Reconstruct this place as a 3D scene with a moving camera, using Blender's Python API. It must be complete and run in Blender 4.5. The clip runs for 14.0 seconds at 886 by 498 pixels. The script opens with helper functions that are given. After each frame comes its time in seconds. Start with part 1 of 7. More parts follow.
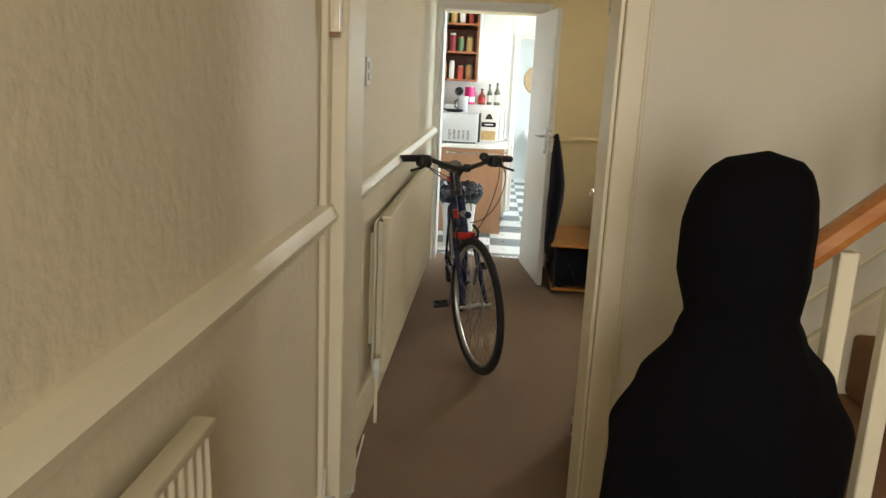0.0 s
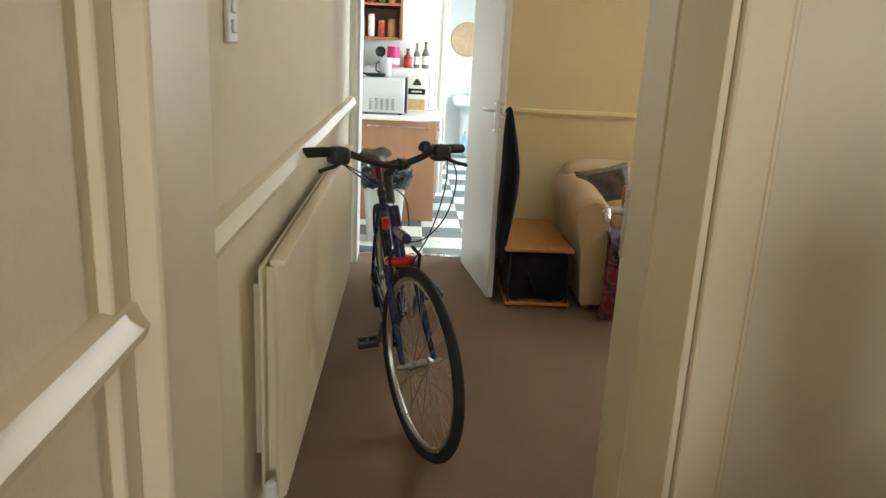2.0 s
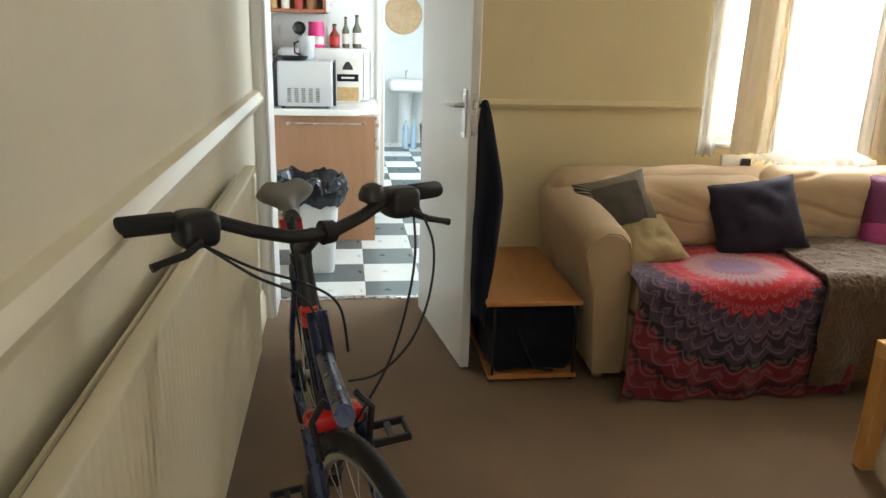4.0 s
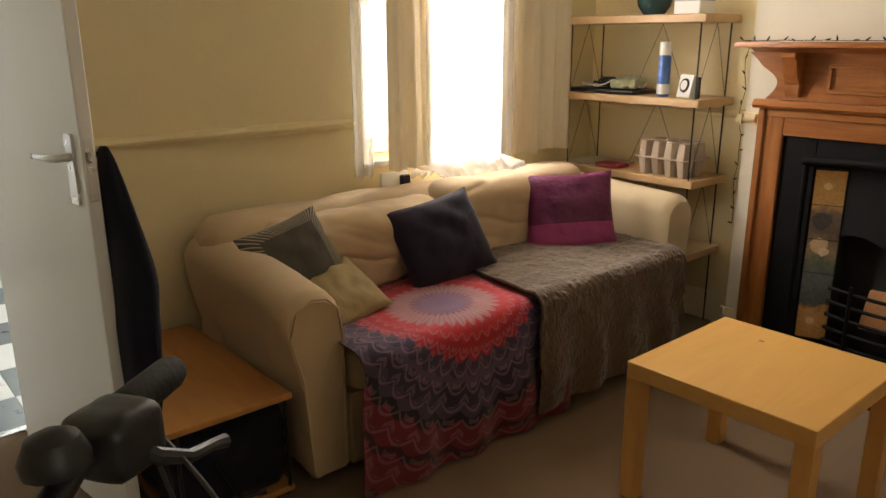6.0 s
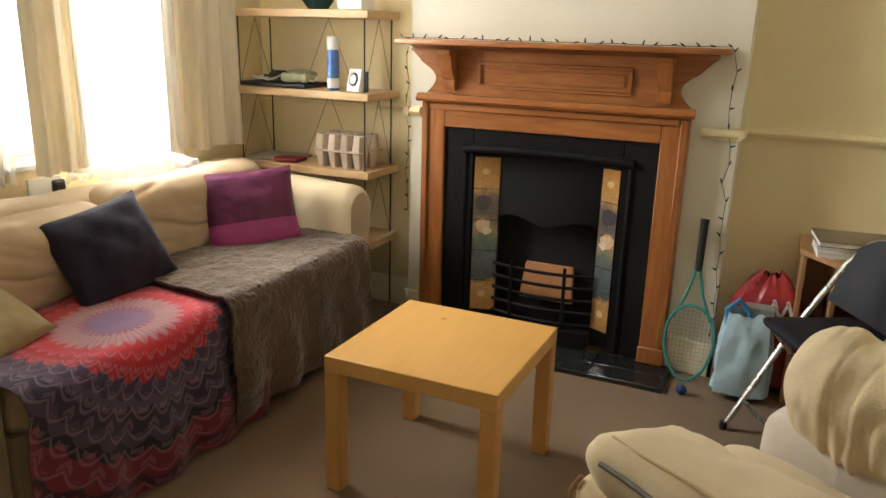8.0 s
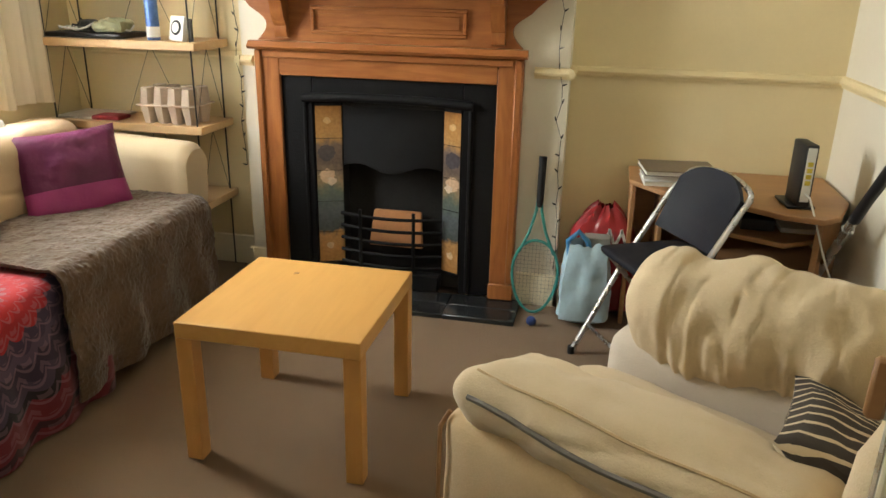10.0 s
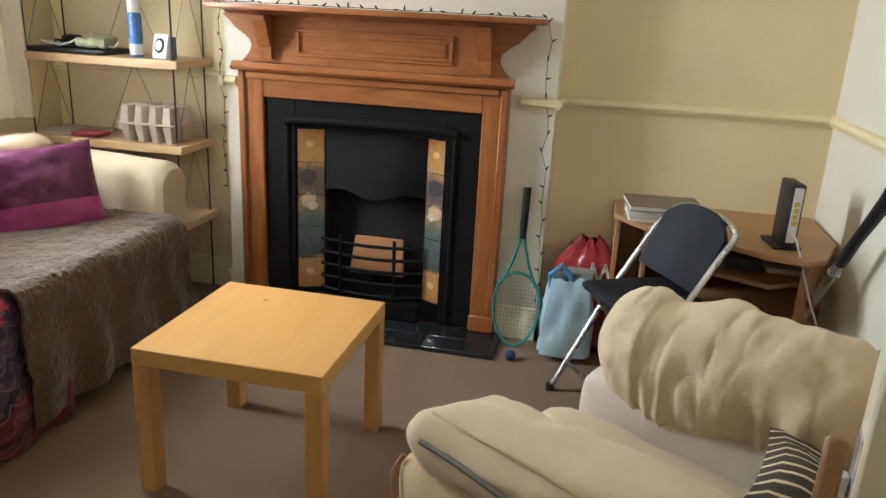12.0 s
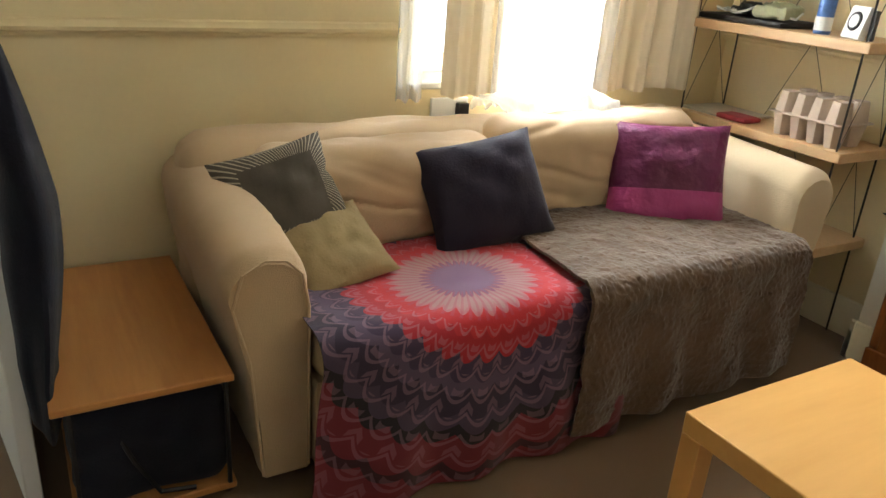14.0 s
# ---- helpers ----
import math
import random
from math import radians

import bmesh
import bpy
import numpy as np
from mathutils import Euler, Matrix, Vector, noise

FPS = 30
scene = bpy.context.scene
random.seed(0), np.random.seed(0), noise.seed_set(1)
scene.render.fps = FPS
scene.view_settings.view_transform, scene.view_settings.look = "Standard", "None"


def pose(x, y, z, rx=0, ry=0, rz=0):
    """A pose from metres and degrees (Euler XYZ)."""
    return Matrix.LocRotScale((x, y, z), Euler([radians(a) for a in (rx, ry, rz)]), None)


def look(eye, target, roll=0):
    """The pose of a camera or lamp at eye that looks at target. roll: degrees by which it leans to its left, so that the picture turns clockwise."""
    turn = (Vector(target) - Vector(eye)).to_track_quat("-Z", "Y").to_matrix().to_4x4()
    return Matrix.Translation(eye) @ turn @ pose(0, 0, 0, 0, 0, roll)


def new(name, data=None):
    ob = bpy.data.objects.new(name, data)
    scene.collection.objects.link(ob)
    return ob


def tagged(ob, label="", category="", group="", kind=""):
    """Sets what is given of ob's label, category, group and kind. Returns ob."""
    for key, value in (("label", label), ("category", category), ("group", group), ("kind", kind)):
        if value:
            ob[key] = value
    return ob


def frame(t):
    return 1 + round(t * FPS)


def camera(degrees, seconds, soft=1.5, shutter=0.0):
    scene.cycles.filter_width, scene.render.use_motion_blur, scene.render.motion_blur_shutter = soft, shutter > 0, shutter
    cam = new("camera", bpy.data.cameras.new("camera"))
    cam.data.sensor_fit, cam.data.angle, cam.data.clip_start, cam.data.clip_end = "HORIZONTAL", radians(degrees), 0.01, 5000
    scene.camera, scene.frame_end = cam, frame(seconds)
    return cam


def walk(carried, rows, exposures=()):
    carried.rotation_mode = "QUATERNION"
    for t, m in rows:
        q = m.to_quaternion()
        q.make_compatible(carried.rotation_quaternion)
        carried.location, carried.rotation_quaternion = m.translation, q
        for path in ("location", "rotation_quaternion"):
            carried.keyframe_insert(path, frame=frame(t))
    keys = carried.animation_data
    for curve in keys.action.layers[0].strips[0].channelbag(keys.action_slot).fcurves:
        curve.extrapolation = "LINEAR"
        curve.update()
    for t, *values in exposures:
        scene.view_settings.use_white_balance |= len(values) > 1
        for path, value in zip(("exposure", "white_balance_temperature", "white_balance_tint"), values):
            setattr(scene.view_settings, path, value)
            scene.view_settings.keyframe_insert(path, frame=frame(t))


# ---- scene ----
cam = camera(61.3, 14.0)
PATH = [
    (0, (0.489, -3.292, 1.449), (0.371, -1.346, 1.002), 2.7),
    (0.5, (0.463, -3.148, 1.452), (0.504, -1.207, 0.973), 3.7),
    (1, (0.37, -2.86, 1.437), (0.447, -0.927, 0.929), 3.4),
    (1.5, (0.356, -2.501, 1.423), (0.441, -0.569, 0.913), 3.2),
    (2, (0.392, -2.111, 1.43), (0.488, -0.186, 0.895), 2.9),
    (2.2, (0.392, -1.974, 1.419), (0.494, -0.055, 0.866), 3.0),
    (4.5, (0.392, -0.513, 1.373), (0.74, 1.369, 0.796), 1.1),
    (5, (0.447, -0.262, 1.402), (0.975, 1.583, 0.836), 0.5),
    (5.5, (0.380, -0.097, 1.377), (1.316, 1.585, 0.829), -0.4),
    (5.7, (0.355, -0.035, 1.375), (1.425, 1.560, 0.826), -0.2),
    (6, (0.339, 0.012, 1.368), (1.593, 1.471, 0.822), -0.2),
    (6.5, (0.321, 0.035, 1.378), (1.777, 1.29, 0.827), 1.0),
    (7, (0.349, 0.03, 1.378), (1.931, 1.126, 0.833), 1.3),
    (7.5, (0.359, 0.026, 1.378), (2.038, 0.965, 0.832), 1.4),
    (8, (0.367, 0.039, 1.374), (2.114, 0.838, 0.818), 1.6),
    (8.5, (0.366, 0.053, 1.378), (2.158, 0.72, 0.791), 1.8),
    (9, (0.363, 0.067, 1.376), (2.182, 0.627, 0.759), 1.6),
    (9.2, (0.363, 0.061, 1.374), (2.188, 0.586, 0.748), 1.4),
    (11.3, (0.382, 0.07, 1.341), (2.23, 0.34, 0.626), 1.8),
    (11.5, (0.382, 0.07, 1.353), (2.232, 0.352, 0.645), 2.1),
    (12, (0.455, 0.009, 1.355), (2.32, 0.401, 0.749), 3.0),
    (12.5, (0.576, -0.07, 1.359), (2.399, 0.577, 0.848), 4.0),
    (13, (0.664, -0.003, 1.323), (2.345, 0.961, 0.831), 5.0),
    (13.5, (0.788, 0.233, 1.33), (2.191, 1.515, 0.71), 5.5),
    (13.7, (0.854, 0.290, 1.333), (2.095, 1.706, 0.660), 4.7),
    (14, (0.955, 0.342, 1.300), (1.904, 1.929, 0.545), 4.2),
]
EXPOSURES = [(0, -0.12, 6350, 10), (1, 0.1, 6250, 10), (2.2, -0.05, 6150, 10), (4.5, -0.3, 5850, 10), (5.1, -0.5, 5500, 8), (5.5, -0.65, 5750, 10), (6.0, -0.70, 7000, 15), (6.5, -0.5, 6300, 10), (7.5, -0.25, 6300, 8), (8, -0.15, 6250, 8), (9, 0.05, 6450, 7), (11.5, 0.05, 5500, 7), (12.5, 0.08, 5350, 5), (13, 0.08, 5300, 4), (13.5, 0.03, 5450, 5), (14, 0.0, 5850, 8)]
walk(cam, [(t, look(eye, target, roll)) for t, eye, target, roll in PATH], EXPOSURES)

# ---- world and lights ----
world = bpy.data.worlds.new("world")
scene.world = world
world.use_nodes = True
wn = world.node_tree.nodes
sky = wn.new("ShaderNodeTexSky")
sky.sky_type = "NISHITA"
sky.sun_disc = False
sky.sun_elevation = radians(48)
sky.sun_rotation = radians(200)
wn["Background"].inputs["Strength"].default_value = 0.15
world.node_tree.links.new(sky.outputs["Color"], wn["Background"].inputs["Color"])
scene.view_settings.exposure = 0.0


def sun_lamp(elevation, turn, strength, angle):
    d = bpy.data.lights.new("sun", "SUN")
    d.energy, d.angle, d.color = strength, radians(angle), (1.0, 0.95, 0.87)
    ob = new("sun", d)
    ob.rotation_euler = (radians(90 - elevation), 0, radians(turn))
    return ob


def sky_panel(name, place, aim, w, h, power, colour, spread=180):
    """Daylight that enters by an opening, or fill added where there is none."""
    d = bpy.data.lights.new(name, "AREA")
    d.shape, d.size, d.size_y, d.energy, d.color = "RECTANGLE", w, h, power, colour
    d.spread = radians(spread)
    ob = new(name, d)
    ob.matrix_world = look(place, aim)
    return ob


sun_lamp(48, 20, 1.2, 12)
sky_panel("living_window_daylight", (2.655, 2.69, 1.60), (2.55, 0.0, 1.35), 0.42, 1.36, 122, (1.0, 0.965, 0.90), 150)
sky_panel("kitchen_window_daylight", (1.95, 3.80, 1.50), (0.6, 3.8, 0.8), 1.1, 1.0, 52, (0.88, 0.95, 1.0))
# added fill to brighten the bathroom; no window is built behind it
sky_panel("bathroom_window_daylight", (1.75, 7.0, 1.6), (0.8, 7.0, 1.0), 1.0, 1.0, 60, (0.85, 0.95, 1.0))
sky_panel("front_window_daylight", (0.75, -5.15, 1.5), (0.8, -1.0, 1.1), 0.9, 1.2, 48, (1.0, 0.94, 0.84))

# ---- materials ----


def mat(name, colour, rough=0.6, metal=0.0, var=0.12, scale=6.0, fine=120.0, bump=0.15, bump_scale=None, tint=None, sheen=0.0, spec=0.5, random_tint=0.0):
    """Paint, plastic, metal or cloth: a base colour with coarse and fine variation and a fine relief."""
    m = bpy.data.materials.new(name)
    m.use_nodes = True
    n, l = m.node_tree.nodes, m.node_tree.links
    b = n["Principled BSDF"]
    co = n.new("ShaderNodeTexCoord")
    big, small = n.new("ShaderNodeTexNoise"), n.new("ShaderNodeTexNoise")
    big.inputs["Scale"].default_value, big.inputs["Detail"].default_value = scale, 6
    small.inputs["Scale"].default_value, small.inputs["Detail"].default_value = fine, 3
    for t in (big, small):
        l.new(co.outputs["Object"], t.inputs["Vector"])
    mix = n.new("ShaderNodeMix")
    mix.data_type = "RGBA"
    dark = tint or tuple(c * (1 - 2.2 * var) for c in colour)
    mix.inputs["A"].default_value = (*dark, 1)
    mix.inputs["B"].default_value = (*(min(1, c * (1 + var * 0.6)) for c in colour), 1)
    add = n.new("ShaderNodeMath")
    add.operation = "MULTIPLY_ADD"
    add.inputs[1].default_value, add.inputs[2].default_value = 0.35, 0.0
    l.new(small.outputs["Fac"], add.inputs[0])
    s2 = n.new("ShaderNodeMath")
    s2.operation = "MULTIPLY_ADD"
    s2.inputs[1].default_value = 0.9
    l.new(big.outputs["Fac"], s2.inputs[0])
    l.new(add.outputs[0], s2.inputs[2])
    l.new(s2.outputs[0], mix.inputs["Factor"])
    out = mix.outputs["Result"]
    if random_tint:
        info, hsv = n.new("ShaderNodeObjectInfo"), n.new("ShaderNodeHueSaturation")
        mr = n.new("ShaderNodeMapRange")
        mr.inputs["To Min"].default_value, mr.inputs["To Max"].default_value = 1 - random_tint, 1 + random_tint
        l.new(info.outputs["Random"], mr.inputs["Value"])
        l.new(mr.outputs["Result"], hsv.inputs["Value"])
        l.new(out, hsv.inputs["Color"])
        out = hsv.outputs["Color"]
    l.new(out, b.inputs["Base Color"])
    b.inputs["Metallic"].default_value = metal
    rr = n.new("ShaderNodeMapRange")
    rr.inputs["To Min"].default_value, rr.inputs["To Max"].default_value = max(0.02, rough - 0.1), min(1, rough + 0.1)
    l.new(big.outputs["Fac"], rr.inputs["Value"])
    l.new(rr.outputs["Result"], b.inputs["Roughness"])
    b.inputs["Specular IOR Level"].default_value = spec
    if sheen:
        b.inputs["Sheen Weight"].default_value = sheen
    if bump:
        bp = n.new("ShaderNodeBump")
        bp.inputs["Strength"].default_value, bp.inputs["Distance"].default_value = bump, 0.004
        src = small
        if bump_scale:
            src = n.new("ShaderNodeTexNoise")
            src.inputs["Scale"].default_value, src.inputs["Detail"].default_value = bump_scale, 4
            l.new(co.outputs["Object"], src.inputs["Vector"])
        l.new(src.outputs["Fac"], bp.inputs["Height"])
        l.new(bp.outputs["Normal"], b.inputs["Normal"])
    return m


def wood(name, light, dark, axis="x", scale=7.0, rough=0.4, knots=0.0):
    """Wood whose grain runs along an axis."""
    m = bpy.data.materials.new(name)
    m.use_nodes = True
    n, l = m.node_tree.nodes, m.node_tree.links
    b = n["Principled BSDF"]
    co, mp = n.new("ShaderNodeTexCoord"), n.new("ShaderNodeMapping")
    stretch = {"x": (0.12, 1, 1), "y": (1, 0.12, 1), "z": (1, 1, 0.12)}[axis]
    mp.inputs["Scale"].default_value = [s * scale for s in stretch]
    l.new(co.outputs["Object"], mp.inputs["Vector"])
    g, f = n.new("ShaderNodeTexNoise"), n.new("ShaderNodeTexNoise")
    g.inputs["Scale"].default_value, g.inputs["Detail"].default_value, g.inputs["Distortion"].default_value = 2.2, 5, 1.0 + knots
    f.inputs["Scale"].default_value, f.inputs["Detail"].default_value = 16, 5
    l.new(mp.outputs["Vector"], g.inputs["Vector"])
    l.new(mp.outputs["Vector"], f.inputs["Vector"])
    s = n.new("ShaderNodeMath")
    s.operation = "MULTIPLY_ADD"
    s.inputs[1].default_value = 0.35
    l.new(f.outputs["Fac"], s.inputs[0])
    l.new(g.outputs["Fac"], s.inputs[2])
    ramp = n.new("ShaderNodeValToRGB")
    ramp.color_ramp.elements[0].position, ramp.color_ramp.elements[0].color = 0.42, (*dark, 1)
    ramp.color_ramp.elements[1].position, ramp.color_ramp.elements[1].color = 0.9, (*light, 1)
    l.new(s.outputs[0], ramp.inputs["Fac"])
    l.new(ramp.outputs["Color"], b.inputs["Base Color"])
    rr = n.new("ShaderNodeMapRange")
    rr.inputs["To Min"].default_value, rr.inputs["To Max"].default_value = rough - 0.08, rough + 0.12
    l.new(g.outputs["Fac"], rr.inputs["Value"])
    l.new(rr.outputs["Result"], b.inputs["Roughness"])
    bp = n.new("ShaderNodeBump")
    bp.inputs["Strength"].default_value, bp.inputs["Distance"].default_value = 0.12, 0.002
    l.new(f.outputs["Fac"], bp.inputs["Height"])
    l.new(bp.outputs["Normal"], b.inputs["Normal"])
    return m


M_WALL = mat("cream_wall_paint", (0.83, 0.70, 0.42), 0.75, var=0.05, scale=2.5, fine=70, bump=0.12, bump_scale=55)
M_HALL = mat("cream_relief_wallpaper", (0.78, 0.69, 0.50), 0.6, var=0.07, scale=2.0, fine=60, bump=0.9, bump_scale=26)
M_GLOSS = mat("cream_gloss_paint", (0.84, 0.76, 0.56), 0.35, var=0.05, scale=5, fine=80, bump=0.1, bump_scale=25)
M_WHITE = mat("white_gloss_paint", (0.82, 0.81, 0.77), 0.32, var=0.04, scale=4, fine=60, bump=0.08, bump_scale=18)
M_KWALL = mat("white_kitchen_wall_paint", (0.82, 0.83, 0.80), 0.6, var=0.04, scale=3, fine=60)
M_CEIL = mat("white_ceiling_paint", (0.80, 0.78, 0.70), 0.9, var=0.03, scale=3, bump=0.2, bump_scale=60)
M_CARPET = mat("beige_brown_carpet", (0.200, 0.125, 0.066), 0.95, var=0.18, scale=3.5, fine=260, bump=0.8, bump_scale=330, sheen=0.2, spec=0.1)
M_SOUTH = mat("pale_cream_wall_paint", (0.80, 0.75, 0.62), 0.7, var=0.05, scale=2.5, fine=70, bump=0.15, bump_scale=50)
M_LEFT = mat("off_white_wall_paint", (0.78, 0.71, 0.54), 0.72, var=0.05, scale=2.2, fine=60, bump=0.25, bump_scale=45)
M_TILE_D = mat("slate_green_vinyl", (0.11, 0.135, 0.14), 0.3, var=0.2, scale=9, fine=50, bump=0, random_tint=0.2)
M_TILE_W = mat("white_vinyl", (0.72, 0.73, 0.70), 0.3, var=0.06, scale=9, fine=50, bump=0, random_tint=0.06)
M_PINE = wood("orange_pine_upright", (0.41, 0.155, 0.042), (0.25, 0.080, 0.020), "z", 7, 0.35, 1.0)
M_PINE_Y = wood("orange_pine_crosswise", (0.41, 0.155, 0.042), (0.25, 0.080, 0.020), "y", 7, 0.35, 1.0)
M_BIRCH = wood("birch_veneer", (0.70, 0.40, 0.120), (0.61, 0.325, 0.088), "x", 3.5, 0.36)
M_BIRCH_Z = wood("birch_veneer_upright", (0.66, 0.36, 0.105), (0.56, 0.28, 0.075), "z", 3.5, 0.38)
M_SHELF = wood("pale_shelf_wood", (0.62, 0.42, 0.22), (0.50, 0.31, 0.15), "y", 6, 0.45)
M_BENCH = wood("orange_beech_laminate", (0.60, 0.29, 0.09), (0.48, 0.20, 0.055), "y", 6, 0.35)
M_DESK = wood("brown_desk_laminate", (0.45, 0.25, 0.11), (0.34, 0.17, 0.07), "y", 6, 0.45)
M_IRON = mat("black_cast_iron", (0.008, 0.008, 0.009), 0.6, 0.0, var=0.2, scale=12, fine=160, bump=0.35, bump_scale=140, spec=0.15)
M_SOOT = mat("sooty_fireback", (0.012, 0.011, 0.011), 0.9, var=0.4, scale=8, fine=90, bump=0.5)
M_SLATE = mat("black_hearth_tile", (0.02, 0.022, 0.024), 0.25, var=0.25, scale=8, fine=60, bump=0.1, random_tint=0.2)
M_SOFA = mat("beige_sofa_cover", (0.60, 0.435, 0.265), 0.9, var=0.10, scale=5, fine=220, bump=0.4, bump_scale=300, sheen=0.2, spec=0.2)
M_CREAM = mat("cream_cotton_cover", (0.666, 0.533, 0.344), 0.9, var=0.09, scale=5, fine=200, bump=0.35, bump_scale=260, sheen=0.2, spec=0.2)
M_CHROME = mat("brushed_steel", (0.62, 0.62, 0.62), 0.28, 1.0, var=0.08, scale=20, fine=150, bump=0.05)
M_BLACK = mat("black_plastic", (0.016, 0.016, 0.018), 0.45, var=0.2, scale=14, fine=120, bump=0.1)
M_RUBBER = mat("black_rubber", (0.014, 0.014, 0.014), 0.75, var=0.25, scale=20, fine=140, bump=0.3)
M_WPLAST = mat("white_plastic", (0.80, 0.80, 0.77), 0.35, var=0.03, scale=8, bump=0.03)
M_NAVY = mat("dark_navy_cloth", (0.014, 0.015, 0.024), 0.95, var=0.25, scale=9, fine=180, bump=0.4, bump_scale=200, sheen=0.1, spec=0.1)
M_HOOD = mat("black_jersey", (0.0035, 0.0035, 0.0045), 0.95, var=0.25, scale=8, fine=200, bump=0.4, bump_scale=260, spec=0.1)
M_DARKROD = mat("dark_steel_rod", (0.05, 0.05, 0.05), 0.4, 0.8, var=0.1, scale=20)


def simple_glass(name):
    m = bpy.data.materials.new(name)
    m.use_nodes = True
    b = m.node_tree.nodes["Principled BSDF"]
    b.inputs["Transmission Weight"].default_value, b.inputs["Roughness"].default_value = 1.0, 0.0
    b.inputs["IOR"].default_value = 1.45
    return m


M_GLASS = simple_glass("window_glass")


def cloth_through(name, colour, through_amount, open_weave=0.0):
    """Thin cloth that lets daylight glow through it."""
    m = bpy.data.materials.new(name)
    m.use_nodes = True
    n, l = m.node_tree.nodes, m.node_tree.links
    b, out = n["Principled BSDF"], n["Material Output"]
    b.inputs["Base Color"].default_value, b.inputs["Roughness"].default_value = (*colour, 1), 0.9
    co, w = n.new("ShaderNodeTexCoord"), n.new("ShaderNodeTexNoise")
    w.inputs["Scale"].default_value, w.inputs["Detail"].default_value = 240, 3
    l.new(co.outputs["Object"], w.inputs["Vector"])
    bp = n.new("ShaderNodeBump")
    bp.inputs["Strength"].default_value, bp.inputs["Distance"].default_value = 0.25, 0.002
    l.new(w.outputs["Fac"], bp.inputs["Height"])
    l.new(bp.outputs["Normal"], b.inputs["Normal"])
    tr, mx = n.new("ShaderNodeBsdfTranslucent"), n.new("ShaderNodeMixShader")
    tr.inputs["Color"].default_value = (*colour, 1)
    mx.inputs["Fac"].default_value = through_amount
    l.new(b.outputs[0], mx.inputs[1])
    l.new(tr.outputs[0], mx.inputs[2])
    if open_weave:
        hole, m2 = n.new("ShaderNodeBsdfTransparent"), n.new("ShaderNodeMixShader")
        m2.inputs["Fac"].default_value = open_weave
        l.new(mx.outputs[0], m2.inputs[1])
        l.new(hole.outputs[0], m2.inputs[2])
        l.new(m2.outputs[0], out.inputs["Surface"])
        return m
    l.new(mx.outputs[0], out.inputs["Surface"])
    return m


M_CURTAIN = cloth_through("cream_curtain_cotton", (0.86, 0.77, 0.60), 0.10)
M_SHEER = cloth_through("white_sheer_voile", (0.92, 0.93, 0.92), 0.4, 0.6)

# ---- mesh helpers ----


def link_mesh(name, bm, material, smooth=True):
    me = bpy.data.meshes.new(name)
    bmesh.ops.recalc_face_normals(bm, faces=bm.faces)
    bm.to_mesh(me)
    bm.free()
    me.materials.append(material)
    if smooth:
        me.polygons.foreach_set("use_smooth", [True] * len(me.polygons))
        me.set_sharp_from_angle(angle=radians(38))
    return new(name, me)


def part(name, bm, material, parent=None, label=""):
    """One mesh under a thing; the mesh is written in the world's metres unless its thing is built about its own origin."""
    ob = link_mesh(name, bm, material)
    if parent is not None:
        ob.parent = parent
        top = parent
        while top.parent is not None:
            top = top.parent
        if "base" in top:
            ob.data.transform(Matrix.Translation(-Vector(top["base"])))
    if label:
        ob["label"] = label
    return ob


def thing(name, base, label, category, group="", local=False):
    """An empty at the base of a thing; local: its parts are written about that base."""
    ob = new(name)
    ob.location = base
    if not local:
        ob["base"] = tuple(base)
    return tagged(ob, label, category, group)


def structure(name, bm, material, label, category):
    return tagged(link_mesh(name, bm, material), label, category, kind="structure")


def bx(bm, lo, hi, bev=0.0, seg=1):
    """A box from corner to corner, its edges rounded."""
    size = [b - a for a, b in zip(lo, hi)]
    v = bmesh.ops.create_cube(bm, size=1.0)["verts"]
    bmesh.ops.transform(bm, matrix=Matrix.Translation([(a + b) / 2 for a, b in zip(lo, hi)]) @ Matrix.Diagonal((*size, 1)), verts=v)
    if bev:
        es = list({e for q in v for e in q.link_edges})
        bmesh.ops.bevel(bm, geom=es, offset=bev, segments=seg, profile=0.5, affect="EDGES")
    return bm


def box(lo, hi, bev=0.003, seg=1):
    return bx(bmesh.new(), lo, hi, bev, seg)


def tube(bm, pts, r, n=8, caps=True, closed=False):
    """A round bar along points; r may be one radius or one for each point."""
    pts = [Vector(p) for p in pts]
    k = len(pts)
    rs = r if isinstance(r, (list, tuple)) else [r] * k
    rings, up = [], None
    for i, p in enumerate(pts):
        a = pts[i - 1] if (i or closed) else p
        b = pts[(i + 1) % k] if (i < k - 1 or closed) else p
        d = (b - a).normalized()
        if up is None:
            up = d.orthogonal().normalized()
        up = (up - d * up.dot(d)).normalized()
        side = d.cross(up)
        rings.append([bm.verts.new(p + (up * math.cos(6.28318 * j / n) + side * math.sin(6.28318 * j / n)) * rs[i]) for j in range(n)])
    for i in range(k if closed else k - 1):
        a, b = rings[i], rings[(i + 1) % k]
        for j in range(n):
            bm.faces.new((a[j], a[(j + 1) % n], b[(j + 1) % n], b[j]))
    if caps and not closed:
        bm.faces.new(rings[0][::-1])
        bm.faces.new(rings[-1])
    return bm


